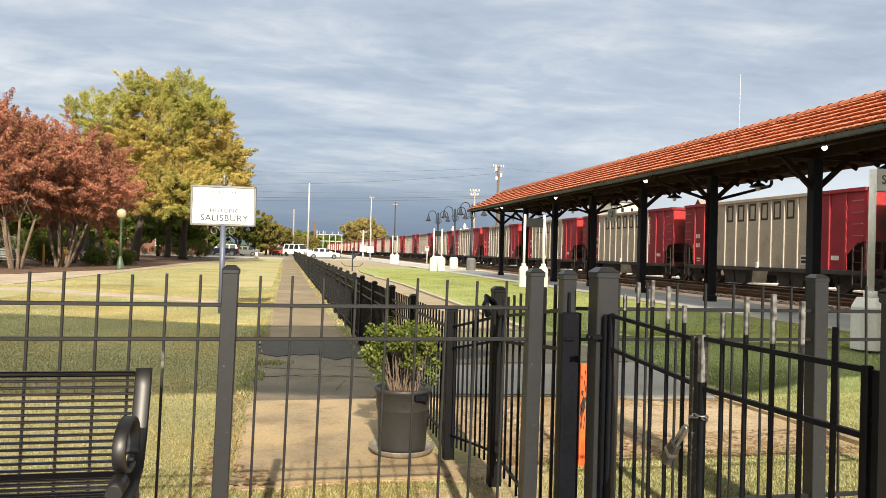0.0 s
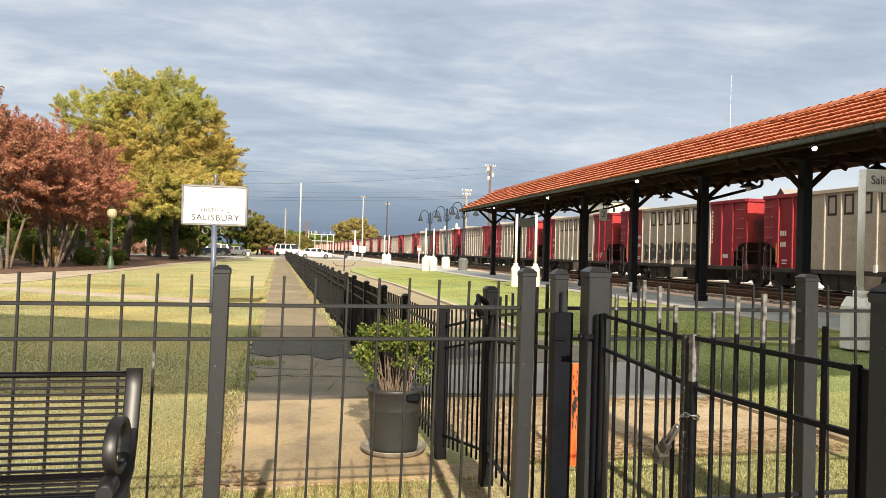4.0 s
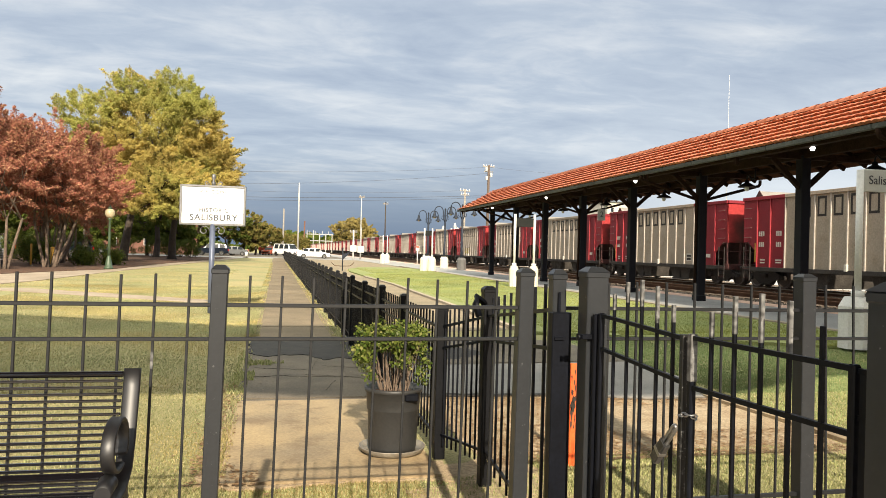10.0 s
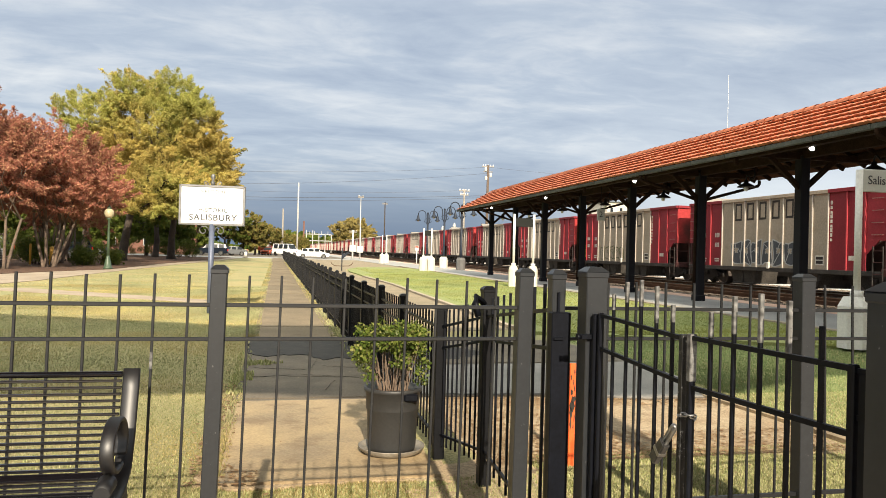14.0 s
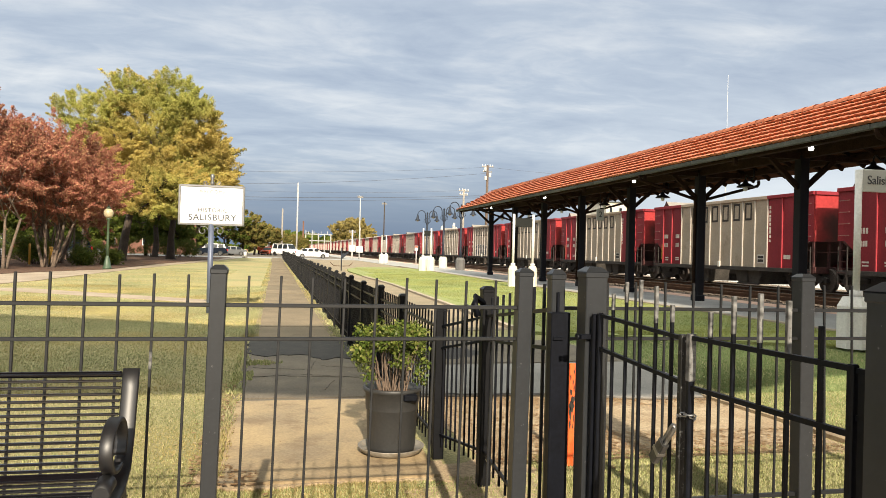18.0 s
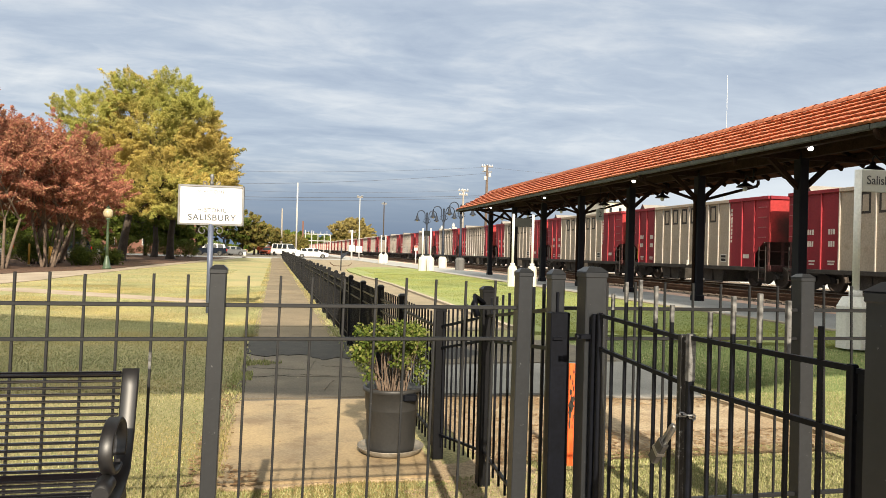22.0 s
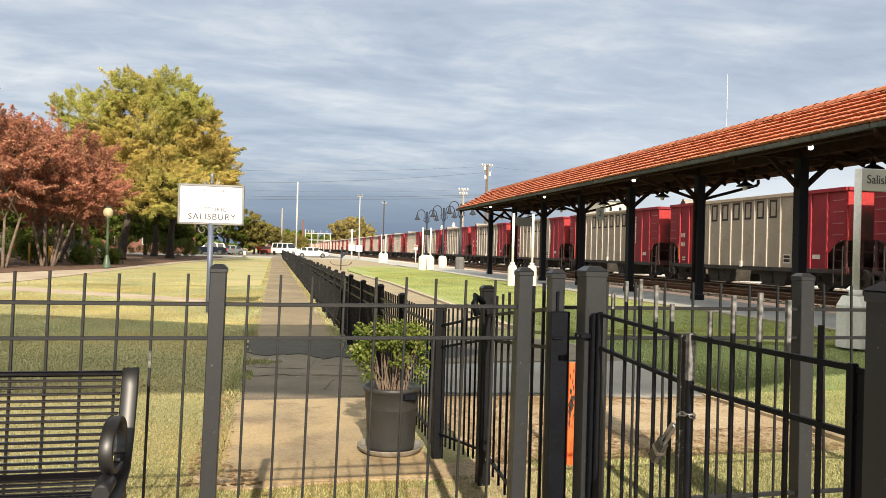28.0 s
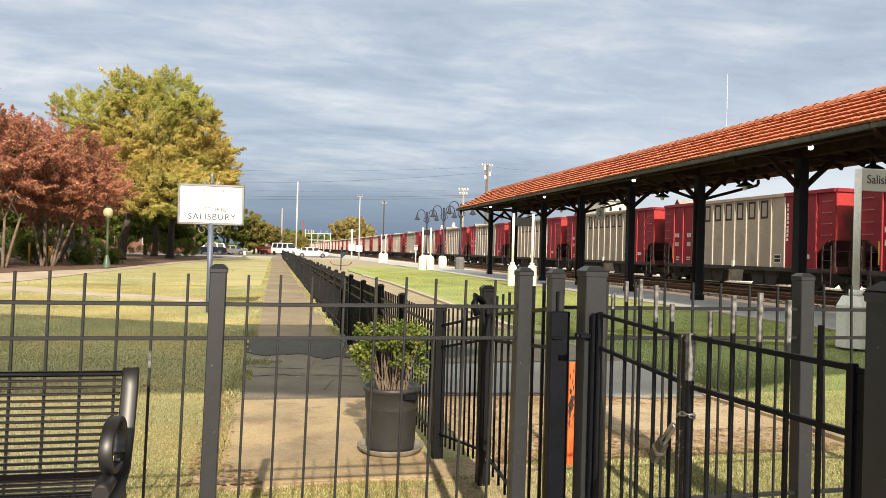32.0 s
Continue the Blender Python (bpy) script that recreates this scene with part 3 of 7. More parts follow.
    surface("yard", [(27, -60), (90, -60), (90, 300), (27, 300)], 0.02, M_YARD, "bright pale concrete yard beyond the tracks", "yard")
    surface("far_street", [(-60, 96), (14, 96), (14, 106), (-60, 106)], 0.015, M_PLAT, "grey asphalt street crossing ahead", "road")
    surface("parking_lot", [(-60, 106), (10.4, 106), (10.4, 190), (-60, 190)], 0.01, M_ASPH, "asphalt parking lot", "parking lot")
    surface("sidewalk", [(-30, 23.8), (-8.3, 25.4), (-7.95, 28), (-7.8, 33), (-7.4, 41.4), (-6.6, 56), (-5.0, 75), (-3.8, 95), (-5.2, 95), (-6.25, 75), (-7.7, 56), (-8.3, 41), (-9.6, 37.2), (-10.7, 32.8), (-30, 31)], 0.02, M_SIDEWALK, "pale concrete sidewalk", "sidewalk")
    surface("garden_walk", [(-30, 21.6), (-7.3, 22.1), (-1.7, 18.2), (-1.2, 18.9), (-6.9, 23.2), (-30, 22.7)], 0.018, M_SIDEWALK, "narrow pale walk crossing the lawn", "walk")
    surface("planting_bed", [(-40, 31.5), (-10.8, 32.95), (-9.65, 37.35), (-8.35, 41.05), (-7.76, 56), (-6.3, 75), (-5.3, 95), (-40, 95)], 0.03, M_MULCH, "dark mulch bed under the trees", "mulch")


def grass(name, material, spots, count, seed, label, low=0.018, high=0.042, wide=0.004):
    """Single blades strewn over rectangles (x0, x1, y0, y1, weight); denser near."""
    rng = np.random.default_rng(seed)
    w = np.array([s[4] for s in spots], float)
    w /= w.sum()
    k = rng.choice(len(spots), count, p=w)
    sp = np.array([s[:4] for s in spots], float)[k]
    u = rng.random((count, 2))
    x = sp[:, 0] + (sp[:, 1] - sp[:, 0]) * u[:, 0]
    y = sp[:, 2] + (sp[:, 3] - sp[:, 2]) * u[:, 1] ** 1.6
    a = rng.random(count) * 6.283
    h = low + (high - low) * rng.random(count)
    wd = wide * (0.7 + 0.6 * rng.random(count)) * (1 + y / 14)
    lean = (rng.random((count, 2)) - 0.5) * 0.9 * h[:, None]
    v = np.zeros((count, 3, 3))
    v[:, 0, 0], v[:, 0, 1] = x - np.cos(a) * wd, y - np.sin(a) * wd
    v[:, 1, 0], v[:, 1, 1] = x + np.cos(a) * wd, y + np.sin(a) * wd
    v[:, 2, 0], v[:, 2, 1], v[:, 2, 2] = x + lean[:, 0], y + lean[:, 1], h
    base = spots[0][5]
    v[:, :, 2] += base
    me = bpy.data.meshes.new(name)
    me.from_pydata(v.reshape(-1, 3).tolist(), [], np.arange(count * 3).reshape(-1, 3).tolist())
    me.materials.append(material)
    tagged(new(name, me), label, "grass", kind="stuff")


def tracks():
    rng = random.Random(5)
    tie = one(box, -1.3, 1.3, -0.11, 0.11, -0.1, 0.03)
    tie_me = bpy.data.meshes.new("tie"); tie.to_mesh(tie_me); tie.free(); tie_me.materials.append(M_TIE)
    for cx, near in ((17.1, True), (21.55, False)):
        tr = thing("railway_track", (cx, 0, 0), "rusty steel rails on wooden ties in ballast", "railway track", "tracks", kind="structure")
        for sx in (-0.745, 0.745):
            bm = B()
            box(bm, sx - 0.07, sx + 0.07, -60, 700, 0.03, 0.05)
            box(bm, sx - 0.012, sx + 0.012, -60, 700, 0.05, 0.15)
            part("rail", bm, M_RUST, tr)
            part("rail_head", one(box, sx - 0.036, sx + 0.036, -60, 700, 0.15, 0.185), M_RUST if near else M_RAILTOP, tr)
        for i in range(150 if near else 60):
            shared("tie", tie_me, tr, (rng.uniform(-0.04, 0.04), 10 + i * 0.56, 0.02), (0, 0, rng.uniform(-0.02, 0.02)))
    # loose stones
    g = np.random.default_rng(8)
    n = 30000
    x, y = 15.0 + 12 * g.random(n), 12 + 80 * g.random(n) ** 1.7
    r = 0.025 + 0.03 * g.random(n)
    d = np.array([[1, 0, 0], [-1, 0, 0], [0, 1, 0], [0, -1, 0], [0, 0, 1.0]])
    v = np.stack([x, y, np.full(n, 0.01)], 1)[:, None, :] + d[None] * r[:, None, None] * (0.6 + 0.8 * g.random((n, 5, 1)))
    f = np.array([[0, 2, 4], [2, 1, 4], [1, 3, 4], [3, 0, 4]])
    fs = (np.arange(n)[:, None, None] * 5 + f[None]).reshape(-1, 3)
    me = bpy.data.meshes.new("ballast_stones")
    me.from_pydata(v.reshape(-1, 3).tolist(), [], fs.tolist())
    me.materials.append(M_BALLAST)
    tagged(new("ballast_stones", me), "brown crushed stone ballast between the rails", "gravel", kind="stuff")


ground()
tracks()
grass("fresh_grass", M_BLADE3, [(1.6, 5.6, 3.0, 4.7, 3, 0), (-0.5, 0.85, 3.0, 4.2, 1, 0), (0.85, 1.75, 3.0, 4.3, 1.2, 0), (-4.0, -0.5, 3.0, 5.0, 1, 0), (3.2, 9.5, 3.0, 4.7, 1.6, 0), (4.42, 8.0, 4.2, 7.4, 4.5, 0)], 205000, 24, "fresh green grass blades before the dirt", 0.009, 0.024, 0.0026)
grass("lawn_grass", M_BLADE, [(-6.5, -0.35, 3.3, 26, 6.5, 0), (-0.6, 0.85, 3.2, 4.3, 0.8, 0), (1.6, 5.0, 3.0, 4.7, 1.2, 0), (-12, -2, 24, 45, 1, 0)], 480000, 1, "short dry yellow-green grass blades", 0.008, 0.021, 0.003)
grass("weeds", M_BLADE3, [(-0.36, -0.18, 7.6, 8.1, 1, 0.02), (-0.3, 0.12, 8.66, 8.74, 0.5, 0.02), (-0.3, 0.0, 8.55, 8.9, 0.6, 0.02), (-0.4, -0.24, 6.9, 9.6, 1.4, 0.0), (0.92, 1.08, 8, 14, 1.5, 0.02)], 1300, 6, "green weeds in the cracks of the walk", 0.015, 0.05, 0.006)
grass("platform_grass", M_BLADE4, [(5.6, 6.7, 11.2, 11.75, 0.12, 0.06), (4.6, 5.7, 11.6, 11.8, 0.05, 0.06), (4.7, 10.3, 11.6, 40, 5, 0.06), (5.4, 10.2, 40, 52, 0.6, 0.06), (6.6, 10.3, 10.5, 11.8, 0.6, 0.06), (8.4, 10.3, 9.8, 10.7, 0.3, 0.06)], 120000, 2, "mown green grass blades of the platform lawn", 0.010, 0.022, 0.0027)
grass("shade_grass", M_BLADE2, [(4.5, 10.2, 6.6, 12, 3, 0), (4.42, 7.5, 4.2, 6.6, 0.3, 0)], 120000, 4, "green grass blades beside the walk", 0.012, 0.03, 0.0034)
grass("path_edge_grass", M_BLADE, [(-0.42, -0.2, 11.3, 30, 3, 0.012), (-0.4, -0.16, 30, 70, 1.5, 0.012), (0.86, 1.04, 11.3, 30, 1.4, 0.012), (0.88, 1.04, 30, 70, 1, 0.012), (-0.34, -0.25, 4.4, 7, 0.5, 0.012)], 16000, 14, "golden grass creeping over the path edges", 0.015, 0.045, 0.004)

# ------------------------------------------------------------------ near fence and gate
FY = 2.45
NEAR = 0.803    # true size of the ornamental panels against the sketch


def lean(x):
    return math.tan(radians(1.2 if x < 0.5 else 1.2 - (x - 0.5) * 0.9))


def cap_post(parent, name, w, top, at, label="", material=None, leaned=0.0, bottom=-0.1):
    """A square post with a low pyramid cap on a collar."""
    bm = B()
    h = w / 2
    box(bm, -h, h, -h, h, bottom, top - 0.03, 0.003)
    for v in bm.verts:
        v.co.x -= leaned * (top - v.co.z)
    p = part(name, bm, material or M_POST, parent, label, at)
    bm = B()
    box(bm, -h - 0.0028, h + 0.0028, -h - 0.0028, h + 0.0028, top - 0.04, top - 0.02, 0.003)
    k = 0.55
    a = [bm.verts.new((sx * (h + 0.003), sy * (h + 0.003), top - 0.02)) for sx, sy in ((-1, -1), (1, -1), (1, 1), (-1, 1))]
    b = [bm.verts.new((sx * h * k, sy * h * k, top - 0.004)) for sx, sy in ((-1, -1), (1, -1), (1, 1), (-1, 1))]
    for i in range(4):
        bm.faces.new((a[i], a[(i + 1) % 4], b[(i + 1) % 4], b[i]))
    bm.faces.new(b)
    part("post_cap", bm, material or M_POST, p)
    return p


def picket_mesh(w, z0, z1, material, slant=0.0):
    bm = B()
    box(bm, -w / 2, w / 2, -w / 2, w / 2, z0, z1, 0.0015)
    for v in bm.verts:
        v.co.x -= slant * (z1 - v.co.z)
    me = bpy.data.meshes.new("picket")
    bm.to_mesh(me); bm.free()
    me.materials.append(material)
    return me


def near_fence():
    f = thing("iron_fence", (0, FY, 0.266), "black wrought iron picket fence with square posts", "fence", "fences")
    f.scale = (NEAR, NEAR, NEAR)
    spans = [(-4.2, -0.21, [-0.943 - 0.122 * i for i in range(26, 0, -1)] + [-0.943, -0.823, -0.700, -0.578, -0.452, -0.325]),
             (-0.21, 1.064, [-0.095, 0.031, 0.157, 0.288, 0.419, 0.547, 0.674, 0.805, 0.936]),
             (1.225, 2.449, [1.458, 1.595, 1.742, 1.885, 2.028, 2.180, 2.331]),
             (2.449, 4.6, [2.584, 2.740] + [2.74 + 0.148 * i for i in range(1, 12)])]
    for x0, x1, xs in spans:
        for z, h in ((1.118, 0.0155), (0.983, 0.0145), (0.245, 0.018)):
            bm = B()
            box(bm, x0, x1, -0.010, 0.010, z - h / 2, z + h / 2, 0.002)
            for v in bm.verts:
                v.co.x -= lean((x0 + x1) / 2) * (1.2 - v.co.z)
            part("rail", bm, M_FENCE, f)
        me = picket_mesh(0.0102, 0.16, 1.235, M_FENCE, lean((x0 + x1) / 2))
        for x in xs:
            k = shared("picket", me, f, (x, 0, 0.004 * math.sin(x * 37)))
            if x == -0.452:
                slant = lean((x0 + x1) / 2)
                part("worn_streak", one(bar, (-slant * 0.30, 0, 0.93), (-slant * 0.37, 0, 0.865), 0.0108, 0.0108), M_WORN, k, "paint worn to bare grey metal")
    for x, w, top in ((-0.21, 0.062, 1.282), (1.064, 0.064, 1.294), (2.468, 0.072, 1.296), (4.6, 0.07, 1.27), (-2.6, 0.062, 1.275)):
        cap_post(f, "post", w, top, (x, 0, 0), leaned=lean(x), bottom=-0.15)


def gate():
    """Double gate in the fence line beside the camera, chained and padlocked, between heavy posts."""
    x, y0 = 1.016, 2.205
    g = thing("iron_gate", (x, y0, 0), "black double iron gate with worn arched picket tops and padlock", "gate")
    for x, y, top in ((0.009, 0.055, 1.319), (0.010, -1.172, 1.323)):
        cap_post(g, "gate_post", 0.074, top, (x, y, 0), "heavy square gate post", bottom=0.2)
    # each leaf: hinge side, free side, and the heights of its two upper rails at both; both leaves sag a little
    for a, b, ta, tb, la, lb in ((-0.031, -0.519, 1.163, 1.148, 1.058, 1.036), (-0.556, -1.081, 1.154, 1.161, 1.031, 1.043)):
        leaf = part("gate_leaf", one(bar, (0, a, ta), (0, b, tb), 0.011, 0.011), M_FENCEFAR, g, "black iron gate leaf")
        part("rail", one(bar, (0, a, la), (0, b, lb), 0.011, 0.011), M_FENCEFAR, leaf)
        part("rail", one(bar, (0, a, 0.45), (0, b, 0.45), 0.011, 0.011), M_FENCEFAR, leaf)
        for yy, zt in ((a, ta), (b, tb)):
            part("stile", one(box, -0.0085, 0.0085, yy - 0.0085, yy + 0.0085, 0.36, zt + 0.008, 0.003), M_FENCEFAR, leaf)
    tips = ((0.121, 1.237, 0.05), (0.207, 1.276, 0.06), (0.293, 1.286, 0.075), (0.380, 1.273, 0.10), (0.464, 1.228, 0.045),
            (0.637, 1.224, 0.06), (0.727, 1.267, 0.085), (0.820, 1.279, 0.105), (0.909, 1.270, 0.115), (1.001, 1.229, 0.0))
    for t, top, worn in tips:
        p = part("picket", one(box, -0.0044, 0.0044, -t - 0.0044, -t + 0.0044, 0.38, top, 0.0009), M_FENCEFAR, g)
        if worn:
            part("worn_tip", one(box, -0.0049, 0.0049, -t - 0.0049, -t + 0.0049, top - worn, top + 0.0006, 0.001), M_WORN, p, "paint worn to bare grey metal")
    part("worn_stile", one(box, -0.0095, 0.0095, -0.5655, -0.5465, 1.045, 1.1635, 0.002), M_WORN, g, "paint worn to bare grey metal")
    part("worn_stile", one(box, -0.0093, 0.0093, -0.5283, -0.5097, 0.72, 1.158, 0.002), M_CHIPPED, g, "chipped black paint")
    # chain round both stiles and the padlock that hangs from it
    bm = B()
    for i in range(9):
        q = 6.283 * i / 9
        c = Vector((0.014 * math.cos(q), -0.540 + 0.027 * math.sin(q), 0.952 + 0.012 * math.cos(q + 2.2)))
        u = Vector((-0.022 * math.sin(q), 0.036 * math.cos(q), 0)).normalized() * 0.0115
        w = (Vector((0, 0, 0.0048)) if i % 2 else Vector((math.cos(q), math.sin(q), 0)) * 0.0048)
        ring = [c + u * math.cos(k) + w * math.sin(k) for k in [j * math.pi / 4 for j in range(9)]]
        tube(bm, ring, 0.0021, 5, False)
    part("chain", bm, M_STEEL, g, "galvanised steel chain")
    p, q = Vector((-0.030, -0.538, 0.932)), Vector((-0.030, -0.437, 0.820))
    m = p.lerp(q, 0.46)
    body = B()
    bar(body, m, q, 0.03, 0.02, up=(1, 0, 0))
    bmesh.ops.bevel(body, geom=list(body.edges), offset=0.003, segments=2, affect="EDGES")
    lock = part("padlock", body, M_PADLOCK, g, "dark laminated padlock hanging aslant")
    part("band", one(bar, m.lerp(q, 0.42), m.lerp(q, 0.56), 0.0312, 0.0212, up=(1, 0, 0)), M_STEEL, lock, "worn bright steel band")
    bm = B()
    off = (q - p).cross(Vector((1, 0, 0))).normalized() * 0.0066
    tube(bm, [m + off, p.lerp(q, 0.10) + off, p.lerp(q, 0.03) + off * 0.7, p, p.lerp(q, 0.03) - off * 0.7, p.lerp(q, 0.10) - off, m - off], 0.0052, 8)
    part("shackle", bm, M_STEEL, lock, "bright steel shackle")
    # hinge knuckles between the far leaf and its post
    for z in (1.158, 1.075):
        part("hinge", one(bar, (0.004, -1.075, z), (0.004, -1.137, z), 0.010, 0.010), M_FENCEFAR, g)
    part("hinge_bar", one(box, -0.002, 0.010, -1.120, -1.094, 0.40, 1.155, 0.002), M_FENCEFAR, g, "black hinge bar at the post")
    part("strike_box", one(box, -0.016, 0.014, -0.014, 0.004, 0.45, 1.165, 0.003), M_FENCEFAR, g)
    bm = B()
    box(bm, -0.05, -0.012, 0.0, 0.016, 1.082, 1.098, 0.002)
    tube(bm, [(-0.052, 0.008, 1.09), (-0.064, 0.008, 1.09)], [0.008, 0.011], 8)
    part("latch", bm, M_FENCEFAR, g, "black thumb latch")


M_CHIPPED = mat("chipped_black_paint", (0.012, 0.012, 0.012), 0.5, var=0.3, scale=30, fine=90, bump=0.05, spots=0.8, spotcol=(0.34, 0.34, 0.33))
M_PADLOCK = mat("dark_padlock_body", (0.10, 0.10, 0.10), 0.35, metal=0.5, var=0.3, scale=30, fine=90, bump=0.05)


def link_fence():
    """Low racked panels from the near fence down to the long fence."""
    f = thing("racked_fence", (0, 0, 0), "black iron fence panels stepping down along the path", "fence", "fences")
    pts = [(0.975, 2.453, 1.304, 1.159, 0.34, 0.05), (1.215, 4.12, 1.165, 0.985, 0.20, 0.072), (1.075, 4.72, 1.0, 0.86, 0.16, 0.07)]
    for i, (x, y, top, r, lo, w) in enumerate(pts):
        cap_post(f, "post", w, top, (x, y, 0), material=M_POST if i == 0 else M_FENCELIT)
    for (x0, y0, t0, r0, l0, _), (x1, y1, t1, r1, l1, _) in zip(pts, pts[1:]):
        for a, b in ((r0, r1), (r0 - 0.14, r1 - 0.14), (l0, l1)):
            part("rail", one(bar, (x0, y0, a), (x1, y1, b), 0.0145), M_FENCEFAR, f)
        n = 10 if y1 > 4.5 else 9
        for k in range(1, n):
            t = k / n
            x, y = x0 + (x1 - x0) * t, y0 + (y1 - y0) * t
            part("picket", one(box, x - 0.0054, x + 0.0054, y - 0.0054, y + 0.0054, l0 + (l1 - l0) * t - 0.07, r0 + (r1 - r0) * t + 0.1), M_FENCEFAR, f)
    stop = part("stop_post", one(box, 0.934, 1.004, 2.385, 2.425, 0.2, 1.153, 0.003), M_FENCEFAR, f, "blue-black steel gate stop plate before the post")
    part("slot_bar", one(box, 0.966, 0.975, 2.415, 2.428, 1.15, 1.222, 0.002), M_FENCEFAR, stop)
    part("bolt", one(box, 0.94, 0.975, 2.378, 2.386, 1.058, 1.07, 0.002), M_FENCEFAR, stop)
    part("latch", one(tube, [(1.19, 4.1, 1.06), (1.13, 4.08, 1.10), (1.12, 4.06, 1.06), (1.14, 4.05, 0.99)], 0.02, 8), M_FENCEFAR, f, "black gate latch")


def long_fence():
    x, y0, y1, step = 1.06, 4.72, 98.0, 1.38
    f = thing("boundary_fence", (x, 0, 0), "long black iron picket fence along a footpath", "fence", "fences")
    n = int((y1 - y0) / step)
    pick = picket_mesh(0.0125, 0.06, 0.95, M_FENCELIT)
    made = 0
    far = []
    rng = random.Random(2)
    for i in range(n):
        a, b = y0 + i * step, y0 + (i + 1) * step
        wob = 0.012 * math.sin(i * 1.7)
        for z in (0.86, 0.745, 0.15):
            part("rail", one(box, -0.009 + wob, 0.009 + wob, a, b, z - 0.009, z + 0.009), M_FENCELIT, f)
        cap_post(f, "post", 0.062, 1.0 + 0.01 * math.sin(i * 2.3), (wob, b, 0), material=M_FENCELIT)
        for k in range(1, 13):
            yy = a + step * k / 13
            if made < 290:
                shared("picket", pick, f, (wob, yy, 0))
                made += 1
            else:
                far.append((wob, yy))
    bm = B()
    for wx, yy in far:
        bar(bm, (wx, yy, 0.06), (wx, yy, 0.95), 0.018)
    tagged(part("picket_row", bm, M_FENCELIT, f), kind="stuff")


near_fence()
gate()
link_fence()
long_fence()


# ------------------------------------------------------------------ bench
def band(bm, pts, w, th):
    """A flat bar bent along points in a plane of constant x: w wide across x."""
    pts = [Vector(p) for p in pts]
    rings = []
    for i, p in enumerate(pts):
        d = (pts[min(i + 1, len(pts) - 1)] - pts[max(i - 1, 0)]).normalized()
        n = Vector((0, -d.z, d.y)) * th / 2
        s = Vector((w / 2, 0, 0))
        c = Vector((w / 2 * 0.84, 0, 0))
        rings.append([bm.verts.new(p + q) for q in (-s - n * 0.4, -c - n, c - n, s - n * 0.4, s + n * 0.4, c + n, -c + n, -s + n * 0.4)])
    for a, b in zip(rings, rings[1:]):
        for k in range(8):
            f = bm.faces.new((a[k], a[(k + 1) % 8], b[(k + 1) % 8], b[k]))
            f.smooth = True
    bm.faces.new(rings[0][::-1]); bm.faces.new(rings[-1])


def bench():
    b = thing("bench", (-1.313, 1.97, 0.253), "black steel slatted park bench with ring armrests", "bench")
    # side view: y forwards is the back, z up; seat to the front
    prof = [(0.32, 0.735), (0.305, 0.68), (0.26, 0.55), (0.22, 0.475), (0.13, 0.435), (-0.06, 0.43), (-0.20, 0.445), (-0.24, 0.42)]
    dist = [0.0]
    for p, q in zip(prof, prof[1:]):
        dist.append(dist[-1] + math.hypot(q[0] - p[0], q[1] - p[1]))
    L = dist[-1]

    def along(s):
        for i in range(len(prof) - 1):
            if s <= dist[i + 1]:
                t = (s - dist[i]) / (dist[i + 1] - dist[i])
                return prof[i][0] + t * (prof[i + 1][0] - prof[i][0]), prof[i][1] + t * (prof[i + 1][1] - prof[i][1])
        return prof[-1]

    x0, x1 = -0.893, 0.893
    step = 0.0189
    n = int((L - 0.03) / step) + 1
    for i in range(n):
        y, z = along(0.015 + step * i)
        bm = B()
        if i:
            box(bm, x0, x1, -0.0055, 0.0055, -0.0036, 0.0036, 0.0012)
        else:
            tube(bm, [(x0, 0, 0), (x1, 0, 0)], 0.009, 10)
        part("slat", bm, M_SLAT, b, "", (0, y, z))
    # a flat bar where the back meets the seat
    p, q = along(0.288), along(0.328)
    bm = B()
    bar(bm, (x0, (p[0] + q[0]) / 2 - 0.006, (p[1] + q[1]) / 2), (x1, (p[0] + q[0]) / 2 - 0.006, (p[1] + q[1]) / 2), 0.006, 0.022, up=(0, 0.75, 0.66))
    part("flat_bar", bm, M_SLAT, b, "flat black bar between back and seat")
    for sx in (x0, x1):
        s = 1 if sx > 0 else -1
        bm = B()
        pts = [(sx + s * 0.024, y + 0.005, z) for y, z in prof]
        band(bm, pts, 0.046, 0.016)
        fr = part("end_frame", bm, M_BENCH, b, "flat bar end frame")
        bm = B()
        ring = [(sx + s * 0.022, 0.115 + 0.095 * math.cos(q), 0.567 + 0.066 * math.sin(q)) for q in [-0.7 + k * math.pi / 14 for k in range(27)]]
        band(bm, ring, 0.034, 0.012)
        part("armrest", bm, M_BENCH, fr, "curled flat bar armrest")
        bm = B()
        tube(bm, [(sx + s * 0.02, -0.02, 0.478), (sx + s * 0.02, 0.05, 0.488)], [0.020, 0.024], 14)
        part("scroll", bm, M_BENCH, fr)
        for y0, y1 in ((-0.17, -0.24), (0.16, 0.30)):
            part("leg", one(bar, (sx + s * 0.03, y0, 0.44), (sx + s * 0.03, y1, 0.0), 0.05, 0.025, up=(1, 0, 0)), M_BENCH, b)
    for xx in (-0.3, 0.3):
        bm = B()
        pts = [(xx, y + 0.012, z - 0.01) for y, z in prof[:7]]
        for p, q in zip(pts, pts[1:]):
            bar(bm, p, q, 0.04, 0.008, up=(1, 0, 0))
        part("strap", bm, M_BENCH, b)


bench()


